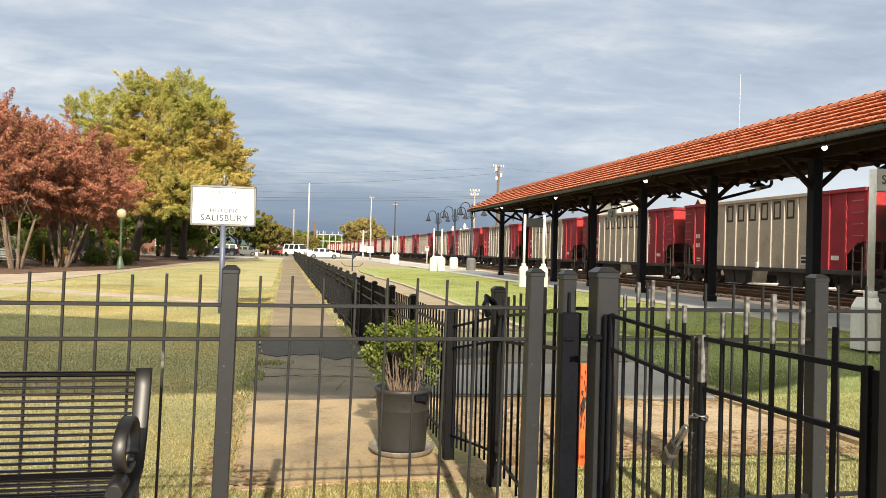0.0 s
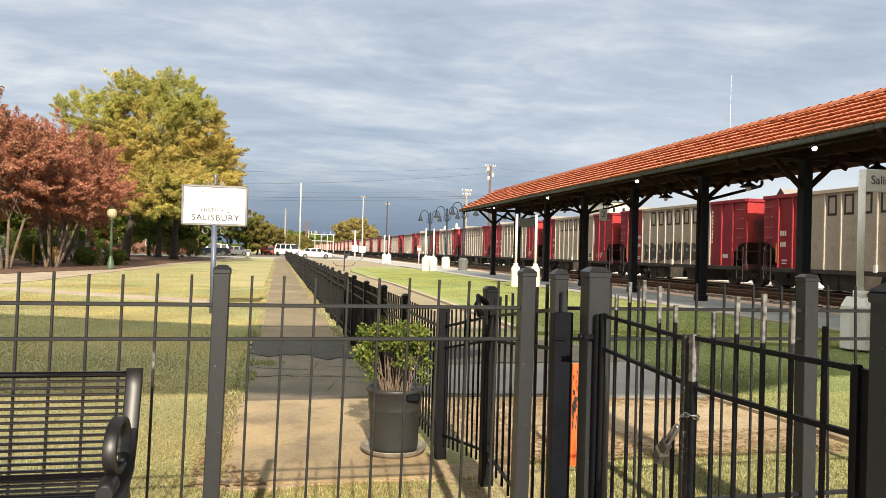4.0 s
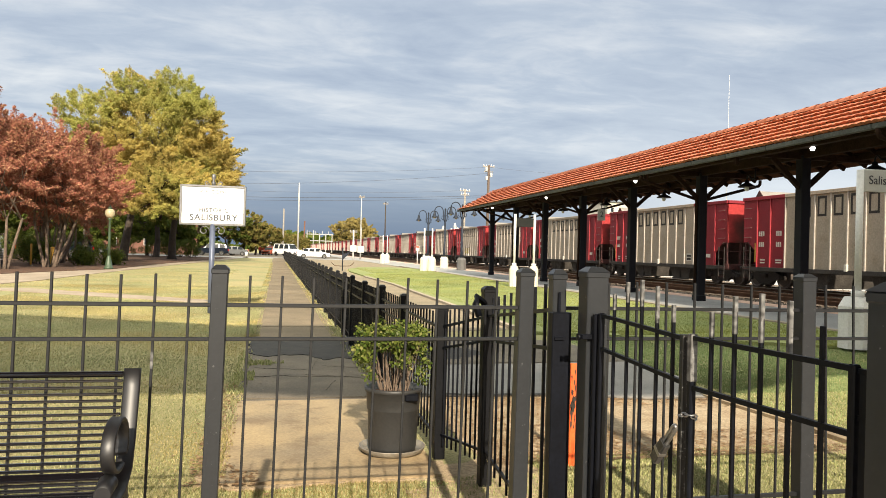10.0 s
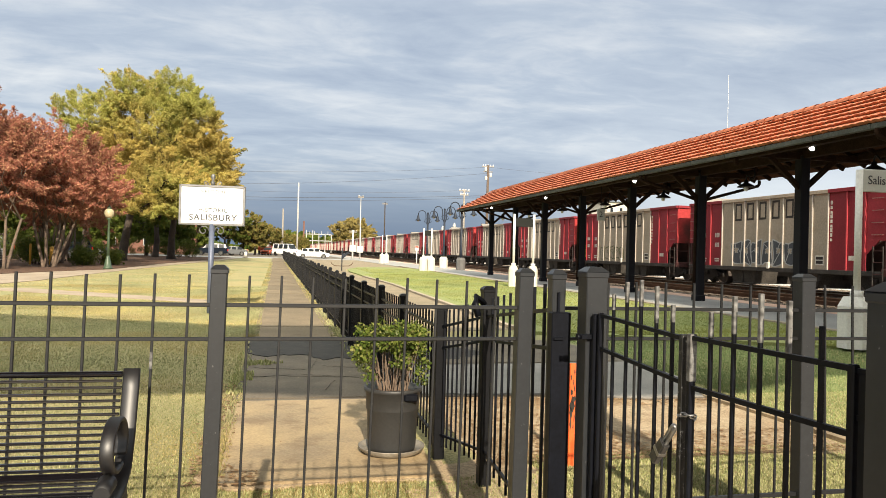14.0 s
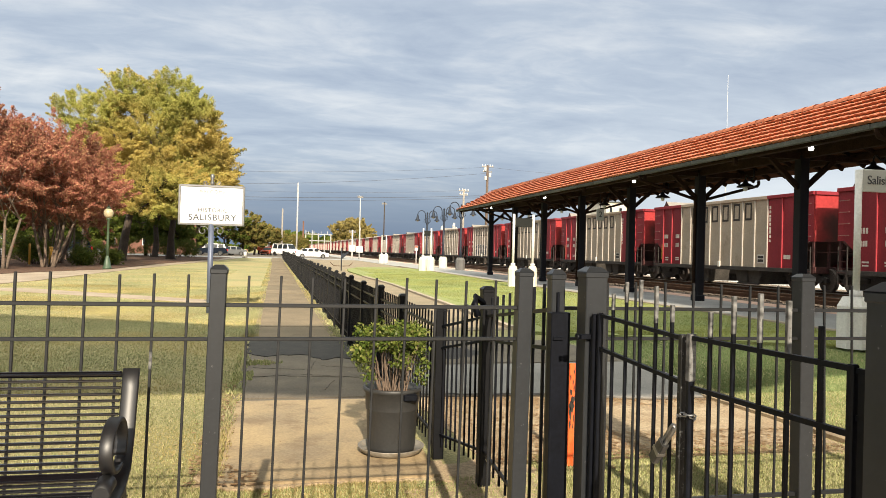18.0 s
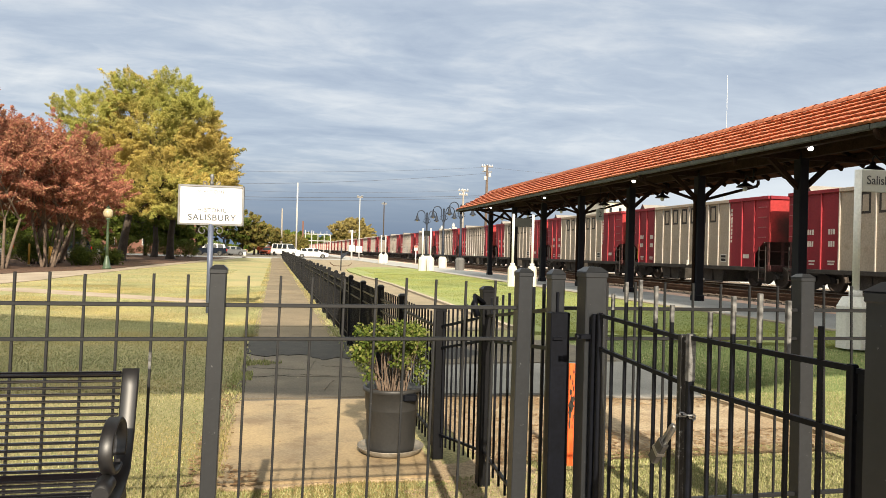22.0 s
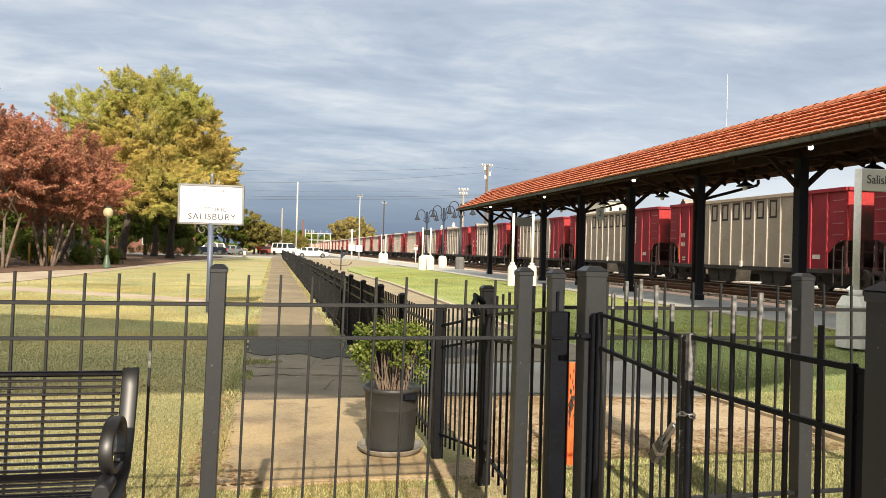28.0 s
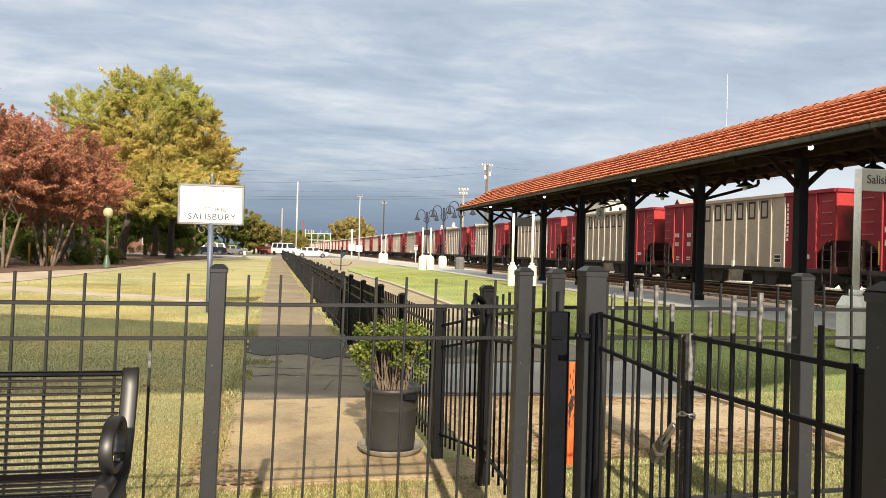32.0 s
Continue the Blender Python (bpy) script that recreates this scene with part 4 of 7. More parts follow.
# ------------------------------------------------------------------ planter
def leaves(name, material, centres, radii, per, size, seed, parent=None, flat=0.0, label="", squash=1.0, fat=0.45, axes=None):
    """Clumps of single leaves: folded quads strewn round given centres."""
    g = np.random.default_rng(seed)
    c = np.repeat(np.array(centres, float), per, 0)
    r = np.repeat(np.array(radii, float), per, 0)
    n = len(c)
    d = g.normal(size=(n, 3))
    d /= np.linalg.norm(d, axis=1, keepdims=True)
    d[:, 2] *= squash
    if axes is None:
        p = c + d * (g.random((n, 1)) ** 0.45) * r[:, None]
    else:
        # a spray: leaves along a twig, closer to it towards the tip
        t = g.random((n, 1)) ** 0.8
        p = c + np.repeat(np.array(axes, float), per, 0) * t + d * (g.random((n, 1)) ** 0.6) * r[:, None] * (1.0 - 0.72 * t)
    u = g.normal(size=(n, 3)); u[:, 2] *= 1 - flat
    u /= np.linalg.norm(u, axis=1, keepdims=True)
    w = np.cross(u, d + 0.4 * g.normal(size=(n, 3)))
    w /= np.linalg.norm(w, axis=1, keepdims=True) + 1e-9
    s = size * (0.6 + 0.8 * g.random((n, 1)))
    v = np.stack([p - u * s, p + w * s * fat, p + u * s, p - w * s * fat], 1)
    me = bpy.data.meshes.new(name)
    me.from_pydata(v.reshape(-1, 3).tolist(), [], np.arange(n * 4).reshape(-1, 4).tolist())
    me.materials.append(material)
    ob = new(name, me)
    if parent:
        ob.parent = parent
    if label:
        ob["label"] = label
    return ob


M_BUSH = leaf_mat("waxy_green_leaves", [(0.05, 0.088, 0.02), (0.115, 0.165, 0.032), (0.205, 0.245, 0.052), (0.075, 0.112, 0.022), (0.37, 0.36, 0.13)], 0.35)


def planter():
    p = thing("plant_pot", (0.782, 4.81, 0.03), "dark grey plastic planter with a leafy green shrub", "planter")
    part("pot", one(lathe, [(0.152, 0.02), (0.158, 0.05), (0.167, 0.282), (0.1725, 0.288), (0.1735, 0.294), (0.179, 0.40), (0.190, 0.405), (0.192, 0.43), (0.176, 0.43), (0.16, 0.39), (0.0001, 0.385)], 32), M_POT, p)
    # a black block stands in for the shade inside the grip slot
    part("handle", one(box, 0.045, 0.135, -0.186, -0.13, 0.362, 0.408, 0.008), M_FENCEFAR, p, "black block for the shade in the grip slot")
    part("saucer", one(lathe, [(0.175, 0.0), (0.205, 0.018), (0.217, 0.04), (0.219, 0.046), (0.213, 0.046), (0.195, 0.02), (0.0001, 0.018)], 32), mat("dusty_saucer", (0.27, 0.24, 0.195), 0.5, var=0.3, scale=9, spec=0.6, spots=0.6, spotcol=(0.2, 0.15, 0.09)), p, "pale dusty plastic saucer")
    part("soil", one(lathe, [(0.158, 0.37), (0.15, 0.392), (0.0001, 0.4)], 20), M_MULCH, p)
    rng = random.Random(11)
    tips = []
    for i in range(38):
        a, r = rng.random() * 6.28, 0.10 * rng.random() ** 0.5
        b = Vector((r * math.cos(a), r * math.sin(a), 0.39))
        sp = 0.23 * rng.random() ** 0.6
        t = Vector((sp * math.cos(a + 0.3), sp * math.sin(a + 0.3) * 0.9, 0.66 + 0.20 * rng.random() - 0.25 * sp))
        m = b.lerp(t, 0.5) + Vector((rng.uniform(-.02, .02), rng.uniform(-.02, .02), 0.03))
        part("stem", one(tube, [b, m, t], [0.0042, 0.003, 0.002], 5), M_BARK, p)
        tips.append(t)
        if rng.random() < 0.2:
            tips.append(m.lerp(t, 0.6) + Vector((0.03 * math.cos(a), 0.03 * math.sin(a), 0.0)))
    low = [(0.17, -0.08, 0.50), (-0.20, 0.02, 0.6), (0.2, 0.0, 0.58), (-0.24, -0.03, 0.66), (-0.17, -0.1, 0.52)]
    cs = [tuple(t) for t in tips] + low
    leaves("foliage", M_BUSH, cs, [0.062] * len(cs), 72, 0.0135, 5, p, label="glossy green leaves", fat=0.62)


planter()


def marker():
    o = thing("marker_post", (1.884, 4.43, 0), "peeling orange plastic marker post", "post")
    part("post", one(box, -0.0205, 0.0205, -0.01, 0.01, 0, 0.66, 0.003), M_ORANGE, o)
    rng = random.Random(6)
    for x, z, w, h in ((0.010, 0.605, 0.006, 0.016), (-0.013, 0.57, 0.005, 0.02), (0.004, 0.535, 0.006, 0.02), (0.012, 0.50, 0.006, 0.025), (-0.006, 0.475, 0.012, 0.02), (0.004, 0.43, 0.02, 0.03), (0.0, 0.385, 0.024, 0.035),
                       (-0.010, 0.34, 0.012, 0.04), (0.013, 0.315, 0.006, 0.03), (-0.012, 0.27, 0.006, 0.03), (0.006, 0.255, 0.004, 0.02)):
        k = 9
        poly = [(x + w * math.cos(6.283 * i / k) * rng.uniform(0.35, 1.15), z + h * math.sin(6.283 * i / k) * rng.uniform(0.5, 1.3)) for i in range(k)]
        bm = B()
        a = [bm.verts.new((max(-0.0207, min(0.0207, px)), -0.0104, pz)) for px, pz in poly]
        c = [bm.verts.new((max(-0.0207, min(0.0207, px)), -0.0118, pz)) for px, pz in poly]
        for i in range(k):
            bm.faces.new((a[i], a[(i + 1) % k], c[(i + 1) % k], c[i]))
        bm.faces.new(c)
        part("peeled_patch", bm, M_TAR, o, "dark peeled patch")


marker()


def dry_weed():
    w = thing("dry_weed", (1.25, 4.13, 0.005), "pale dry branching weed by a fence post", "weed")
    rng = random.Random(19)
    bm = B()
    for i in range(7):
        a = rng.uniform(0, 6.28)
        p = Vector((0, 0, 0))
        q = Vector((0.03 * math.cos(a), 0.03 * math.sin(a), rng.uniform(0.09, 0.17)))
        tube(bm, [p, p.lerp(q, 0.5) + Vector((rng.uniform(-.01, .01), 0, 0)), q], [0.0025, 0.002, 0.0014], 5)
        for k in range(3):
            e = q + Vector((rng.uniform(-0.06, 0.06), rng.uniform(-0.05, 0.05), rng.uniform(0.0, 0.05)))
            tube(bm, [p.lerp(q, 0.6 + 0.13 * k), e], [0.0016, 0.0009], 5)
    part("stems", bm, M_STRAW, w)


M_STRAW = mat("dry_straw_stems", (0.55, 0.45, 0.30), 0.9, var=0.2, scale=20, fine=60, bump=0.02)
dry_weed()

# ------------------------------------------------------------------ platform canopy
def canopy():
    x0, xm, x1, ze, zr = 11.0, 13.1, 15.2, 4.02, 5.17
    ya, yb = 1.0, 44.6
    c = thing("platform_canopy", (0, 0, 0), "long station platform canopy with orange clay tile roof", "canopy")
    # boarded deck below the tiles
    for name, xe in (("roof_deck", x0), ("roof_deck", x1)):
        bm = B()
        q = [(xe, ya, ze - 0.02), (xe, yb, ze - 0.02), (xm, yb, zr - 0.06), (xm, ya, zr - 0.06)]
        a = [bm.verts.new(p) for p in q]
        b = [bm.verts.new((p[0], p[1], p[2] - 0.05)) for p in q]
        for i in range(4):
            bm.faces.new((a[i], a[(i + 1) % 4], b[(i + 1) % 4], b[i]))
        bm.faces.new(a); bm.faces.new(b[::-1])
        part(name, bm, M_SOFFIT, c)
    # tiles: barrel over pan, in courses
    w, courses = 0.19, 7
    sl = math.hypot(xm - x0, zr - ze)
    pitch = math.atan2(zr - ze, xm - x0)
    run = sl / courses

    def tile_verts():
        vs, fs = [], []
        m = 7
        # top from butt to head, then the butt's own face, set back under the lip
        for j, (s, lift) in enumerate(((0.0, 0.072), (run * 1.08, 0.004), (0.0, 0.0719), (0.04, 0.0))):
            for k in range(m):
                t = k / (m - 1)
                h = 0.010 * math.sin(math.pi * min(1, t / 0.72)) if t < 0.72 else -0.007 * math.sin(math.pi * (t - 0.72) / 0.28)
                vs.append((s, (t - 0.5) * w * 1.02, h + lift))
        for k in range(m - 1):
            fs.append((k, k + 1, m + k + 1, m + k))
            fs.append((3 * m + k, 3 * m + k + 1, 2 * m + k + 1, 2 * m + k))
        return vs, fs

    tv, tf = tile_verts()
    ny = int((yb - ya) / w)
    rng = random.Random(9)
    me = bpy.data.meshes.new("roof_tile")
    me.from_pydata(tv, [], tf)
    for p in me.polygons:
        p.use_smooth = True
    me.materials.append(M_TILE)
    arr = np.array(tv)
    allv, allf, nv = [], [], 0
    done = 0
    R = Matrix.Rotation(-pitch, 3, "Y")
    R2 = Matrix.Rotation(math.pi, 3, "Z") @ R
    pieces = []
    for side in (0, 1):
        for i in range(ny):
            y = ya + (i + 0.5) * w
            for k in range(courses):
                s = k * run + rng.uniform(-0.012, 0.012) - 0.05
                dz = rng.uniform(-0.006, 0.006)
                rz = rng.uniform(-0.03, 0.03)
                if side == 0:
                    at = (x0 + s * math.cos(pitch), y, ze + s * math.sin(pitch) + dz)
                else:
                    at = (x1 - s * math.cos(pitch), y, ze + s * math.sin(pitch) + dz)
                if side == 0 and 11.5 < y < 21.5 and done < 296:
                    pieces.append((at, rz))
                    done += 1
                else:
                    rot = np.array((R if side == 0 else R2) @ Matrix.Rotation(rz, 3, "Z"))
                    allv.append(arr @ rot.T + np.array(at))
                    allf.append(np.array(tf) + nv)
                    nv += len(arr)
    fm = bpy.data.meshes.new("tile_field")
    fm.from_pydata(np.concatenate(allv).tolist(), [], np.concatenate(allf).tolist())
    fm.polygons.foreach_set("use_smooth", [True] * len(fm.polygons))
    fm.materials.append(M_TILEF)
    tagged(shared("tile_field", fm, c), kind="stuff")
    # ridge caps
    cm = B()
    m = 7
    ra = [cm.verts.new((0.17 * math.cos(math.pi * k / (m - 1)), 0, 0.14 * math.sin(math.pi * k / (m - 1)))) for k in range(m)]
    rb = [cm.verts.new((0.145 * math.cos(math.pi * k / (m - 1)), 0.43, 0.115 * math.sin(math.pi * k / (m - 1)))) for k in range(m)]
    for k in range(m - 1):
        cm.faces.new((ra[k], ra[k + 1], rb[k + 1], rb[k]))
    cme = bpy.data.meshes.new("ridge_cap"); cm.to_mesh(cme); cm.free(); cme.materials.append(M_TILE)
    y = ya
    while y < yb - 0.3:
        shared("ridge_cap", cme, c, (xm, y, zr - 0.03 + rng.uniform(0, 0.01)))
        y += 0.38
    # gutter in lengths, rafters, beams
    y = ya
    while y < yb:
        e = min(yb, y + 1.55)
        for xe, s in ((x0, -1), (x1, 1)):
            up = 0.0 if s < 0 else 0.10
            part("gutter", one(box, xe - 0.05, xe + 0.05, y, e - 0.012, ze - 0.125 + up, ze - 0.02 + up * 0.6, 0.012), M_GUTTER, c)
        y = e
    rm = B()
    bar(rm, (x0 + 0.05, 0, ze - 0.10), (xm, 0, zr - 0.14), 0.07, 0.13)
    bar(rm, (x1 - 0.05, 0, ze - 0.10), (xm, 0, zr - 0.14), 0.07, 0.13)
    rme = bpy.data.meshes.new("rafter"); rm.to_mesh(rme); rm.free(); rme.materials.append(M_DARKWOOD)
    y = ya + 0.2
    while y < yb:
        shared("rafter", rme, c, (0, y, 0))
        y += 0.766
    for x, z, h in ((xm, 4.12, 0.28), (x0 + 0.45, ze - 0.02, 0.20), (x1 - 0.45, ze + 0.09, 0.18)):
        part("long_beam", one(box, x - 0.09, x + 0.09, ya, yb, z - h / 2, z + h / 2, 0.01), M_DARKWOOD, c)
    posts = [16.35 + 4.62 * i for i in range(-3, 7)]
    for y in posts:
        p = part("post", one(box, xm - 0.13, xm + 0.13, y - 0.13, y + 0.13, 0.02, 4.05, 0.015), M_IRONPOST, c)
        part("base_collar", one(box, xm - 0.16, xm + 0.16, y - 0.16, y + 0.16, 0.02, 0.22, 0.02), M_IRONPOST, p)
        part("cross_beam", one(box, x0 + 0.1, x1 - 0.1, y - 0.07, y + 0.07, 3.96, 4.12, 0.01), M_DARKWOOD, p)
        for k in (-1, 1):
            part("brace", one(bar, (xm + k * 0.08, y, 3.22), (xm + k * 0.95, y, 3.98), 0.10, 0.12), M_DARKWOOD, p)
        if int(round((y - 16.35) / 4.62)) % 2:
            for k, xe in ((-1, x0), (1, x1)):
                pts = [(xe, y, ze - 0.08), (xe, y, ze - 0.20), (xe - k * 0.05, y, ze - 0.27), (xe - k * 0.16, y, ze - 0.30), (xm + k * 0.2, y, 3.24), (xm + k * 0.16, y, 3.12), (xm + k * 0.16, y, 0.3)]
                part("drain_pipe", one(tube, pts, 0.05, 8), M_DARKWOOD, p, "dark brown drain pipe from the gutter")
        part("bracket_plate", one(box, x0 + 0.12, x0 + 0.22, y - 0.05, y + 0.05, 3.72, 4.0, 0.01), M_DARKWOOD, p)
    for at, rz in pieces:
        o = shared("roof_tile", me, c, at)
        o.rotation_euler = (R @ Matrix.Rotation(rz, 3, "Z")).to_euler()
    # eave lamps that burn, and dish lamps on goosenecks
    for i, y in enumerate([14.2 + 8.3 * k for k in range(-1, 4)]):
        l = thing("eave_lamp", (11.6, y, 3.88), "round white glowing lamp under the canopy eave", "lamp", "eave lamps")
        part("globe", one(lathe, [(0.016, -0.052), (0.044, -0.039), (0.058, 0.0), (0.044, 0.039), (0.018, 0.056)], 14), M_LAMPON, l)
        part("stem", one(tube, [(0, 0, 0.055), (0, 0, 0.2)], 0.02, 8), M_IRONPOST, l)
    for i, y in enumerate(posts[:-1]):
        l = thing("dish_lamp", (xm, y + 2.31, 3.44), "dark enamelled dish lamp on a gooseneck arm", "lamp", "dish lamps")
        part("shade", one(lathe, [(0.25, 0.0), (0.225, 0.035), (0.11, 0.10), (0.065, 0.13), (0.055, 0.20), (0.0001, 0.21)], 18), M_IRONPOST, l)
        part("bulb", one(lathe, [(0.0001, -0.12), (0.05, -0.10), (0.065, -0.045), (0.055, 0.0), (0.04, 0.03)], 12), M_GLOBEW, l, "clear jar glass")
        part("gooseneck", one(tube, [(0, 0, 0.2), (0, 0, 0.26), (0, -0.03, 0.32), (0, -0.09, 0.33), (0, -0.2, 0.22), (0, -0.3, 0.2), (0, -0.37, 0.25), (0, -0.38, 0.48)], 0.022, 8), M_IRONPOST, l)
    s = thing("track_sign", (11.76, 25.4, 2.9), "small grey sign with the number two", "sign")
    part("panel", one(box, -0.15, 0.15, -0.02, 0.02, -0.215, 0.215, 0.01), M_STATION, s)
    words("numeral", "2", 0.30, M_TEXT, s, (0, -0.025, 0), (radians(90), 0, 0))
    part("hanger", one(tube, [(0, 0, 0.21), (0, 0, 1.05)], 0.012, 6), M_IRONPOST, s)


M_GLOBEW = mat("jar_glass", (0.7, 0.7, 0.68), 0.2, var=0.05, bump=0.0)
M_TILEF = mat("clay_tile_field", (0.52, 0.17, 0.08), 0.8, var=0.25, scale=1.6, fine=10, bump=0.1, col2=(0.40, 0.115, 0.055), spots=0.3, spotcol=(0.25, 0.06, 0.03))
canopy()


def shade_roof():
    """An unseen roof added over and behind the camera to cast the shade band."""
    d = thing("depot_shelter", (0, 0, 0), "unseen open shelter added to cast the shade band", "shelter")
    zb = 4.05
    front = [(-40, 9.5), (-9.95, 8.6), (-5.2, 7.4), (-1.1, 5.5), (0.6, 5.3), (1.4, 5.3)]
    bm = B()
    lo, hi = [], []
    for x, y in [(-40, 0.0), (-1.0, -0.25), (0.3, -0.62), (3.85, -0.8), (5.9, 0.2), (20, 0.3), (20, 4.6)] + front[::-1]:
        lo.append(bm.verts.new((x, y, zb)))
        hi.append(bm.verts.new((x, y, zb + 0.16)))
    k = len(lo)
    for i in range(k):
        bm.faces.new((lo[i], lo[(i + 1) % k], hi[(i + 1) % k], hi[i]))
    bm.faces.new(lo[::-1]); bm.faces.new(hi)
    part("roof", bm, M_SOFFIT, d)
    # a tall added block that carries the shade further out on the right
    part("upper_roof", one(box, 3.5, 20, 0.1, 2.2, 4.21, 7.95), M_SOFFIT, d)
    # the middle post is placed to throw the dark stripe on the dirt
    for x in (-9.0, 2.32, 9.4):
        part("post", one(box, x - 0.12, x + 0.12, 0.36, 0.60, 0.25, 4.05, 0.01), M_IRONPOST, d)


shade_roof()


# ------------------------------------------------------------------ freight train
PITCH_CAR = 13.32


def travel(t):
    return 11.66576 * t - 0.02557615 * t * t


def mesh_of(name, bm, material, smooth=False):
    me = bpy.data.meshes.new(name)
    bmesh.ops.recalc_face_normals(bm, faces=bm.faces)
    bm.to_mesh(me); bm.free()
    me.materials.append(material)
    return me


def slab(bm, pts, th):
    """A sheet through four points, given some thickness."""
    pts = [Vector(p) for p in pts]
    n = (pts[1] - pts[0]).cross(pts[2] - pts[0]).normalized() * th
    a = [bm.verts.new(p) for p in pts]
    b = [bm.verts.new(p + n) for p in pts]
    k = len(pts)
    for i in range(k):
        bm.faces.new((a[i], a[(i + 1) % k], b[(i + 1) % k], b[i]))
    bm.faces.new(a[::-1]); bm.faces.new(b)


def wheel_rows(y):
    rows = []
    for f in range(0, 961):
        t = f / 30
        rows.append((t, pose(0, y, 0.457, -math.degrees(travel(t) / 0.457) % 360.0)))
    return rows


def build_car():
    """Open ballast hopper: red ends, weathered grey middle with ribs, sloped end sheets, two trucks. Origin on the rail head."""
    car = thing("hopper_car", (21.55, 0, 0.185), "open ballast hopper car, weathered grey middle and red ends", "freight car", "freight train")
    zs, zt, ex, gy, hx = 0.86, 3.80, 6.06, 3.33, 1.50
    cy = 5.1     # corner ribs
    for s, far in ((-1, False), (1, True)):
        x, xi = s * hx, s * (hx - 0.05)
        part("side_panel", one(box, min(x, xi), max(x, xi), -gy, gy, zs, zt), M_GREY, car, "weathered grey side sheet")
        for e in (-1, 1):
            a, b = sorted((e * gy, e * cy))
            part("end_panel", one(box, min(x, xi), max(x, xi), a, b, zs, zt), M_RED, car, "red side sheet")
            # beyond the corner rib the sheet is cut on a slope
            bm = B()
            slab(bm, [(x, e * cy, 1.45), (x, e * cy, zt), (x, e * ex, zt), (x, e * ex, 1.95), (x, e * (ex - 0.35), 1.95)], 0.05 * (1 if s * e > 0 else -1))
            part("end_panel", bm, M_RED, car, "red side sheet")
        part("top_chord", one(box, x - 0.08, x + 0.08, -gy, gy, zt - 0.06, zt + 0.08, 0.01), M_GREY, car)
        for e in (-1, 1):
            a, b = sorted((e * gy, e * ex))
            part("top_chord", one(box, x - 0.08, x + 0.08, a, b, zt - 0.06, zt + 0.08, 0.01), M_RED, car)
        part("side_sill", one(box, x - 0.07, x + 0.07, -ex + 0.15, ex - 0.15, zs - 0.14, zs + 0.03, 0.01), M_UNDER, car)
    # ribs on both sides
    ribs = [(-gy + i * 2 * gy / 8, M_GREYRIB) for i in range(9)] + [(e * (gy + 0.92), M_REDRIB) for e in (-1, 1)] + [(e * cy, M_REDRIB) for e in (-1, 1)]
    rg = mesh_of("rib", one(box, -0.05, 0.0, -0.03, 0.03, zs - 0.02, zt - 0.05, 0.008), M_GREYRIB)
    rr = mesh_of("rib", one(box, -0.05, 0.0, -0.03, 0.03, zs - 0.02, zt - 0.05, 0.008), M_REDRIB)
    for y, m in ribs:
        shared("rib", rg if m is M_GREYRIB else rr, car, (-hx, y, 0))
        shared("rib", rg if m is M_GREYRIB else rr, car, (hx + 0.05, y, 0))
    # ends: upright sheet at the top, darker slope below
    for e in (-1, 1):
        part("end_wall", one(box, -hx, hx, min(e * ex, e * (ex - 0.05)), max(e * ex, e * (ex - 0.05)), 1.95, zt + 0.04), M_REDEND, car, "red end sheet, brightened as sunlit and stained with soot")
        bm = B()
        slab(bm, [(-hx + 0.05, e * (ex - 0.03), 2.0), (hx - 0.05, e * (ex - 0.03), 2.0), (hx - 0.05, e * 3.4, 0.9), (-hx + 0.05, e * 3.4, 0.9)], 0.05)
        part("slope_sheet", bm, M_SLOPE, car, "dark red-brown sloped end sheet")
        part("top_rail", one(box, -hx, hx, min(e * (ex - .02), e * (ex + 0.07)), max(e * (ex - .02), e * (ex + 0.07)), zt - 0.06, zt + 0.08, 0.01), M_RED, car)
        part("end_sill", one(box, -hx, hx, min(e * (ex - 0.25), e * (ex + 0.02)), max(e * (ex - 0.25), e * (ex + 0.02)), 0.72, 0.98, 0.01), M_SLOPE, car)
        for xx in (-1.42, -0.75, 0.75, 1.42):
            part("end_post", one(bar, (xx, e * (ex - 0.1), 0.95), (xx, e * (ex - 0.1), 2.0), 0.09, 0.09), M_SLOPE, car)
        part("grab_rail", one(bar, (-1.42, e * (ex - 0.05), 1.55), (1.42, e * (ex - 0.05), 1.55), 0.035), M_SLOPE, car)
        # ladder at the near corner
        ld = part("ladder", one(bar, (-hx - 0.06, e * (ex - 0.12), 0.3), (-hx - 0.06, e * (ex - 0.12), 1.75), 0.032), M_UNDER, car)
        bm = B()
        bar(bm, (-hx - 0.06, e * (ex - 0.55), 0.3), (-hx - 0.06, e * (ex - 0.55), 1.75), 0.04)
        part("stile", bm, M_UNDER, ld)
        for k in range(4):
            part("rung", one(bar, (-hx - 0.07, e * (ex - 0.12), 0.4 + 0.4 * k), (-hx - 0.07, e * (ex - 0.55), 0.4 + 0.4 * k), 0.024), M_SLOPE, ld)
        for k in range(4):
            part("grab_iron", one(bar, (-hx - 0.07, e * (ex - 0.12), 2.15 + 0.42 * k), (-hx - 0.07, e * (ex - 0.62), 2.15 + 0.42 * k), 0.026), M_GRAB, car, "worn pale grab iron")
        part("coupler", one(box, -0.14, 0.14, min(e * ex, e * 6.72), max(e * ex, e * 6.72), 0.55, 0.82, 0.03), M_UNDER, car)
        part("brake_hose", one(tube, [(0.3, e * 6.1, 0.7), (0.3, e * 6.35, 0.35), (0.2, e * 6.6, 0.4)], 0.03, 6), M_UNDER, car)
    part("centre_sill", one(box, -0.25, 0.25, -ex, ex, 0.5, 0.85, 0.02), M_UNDER, car)
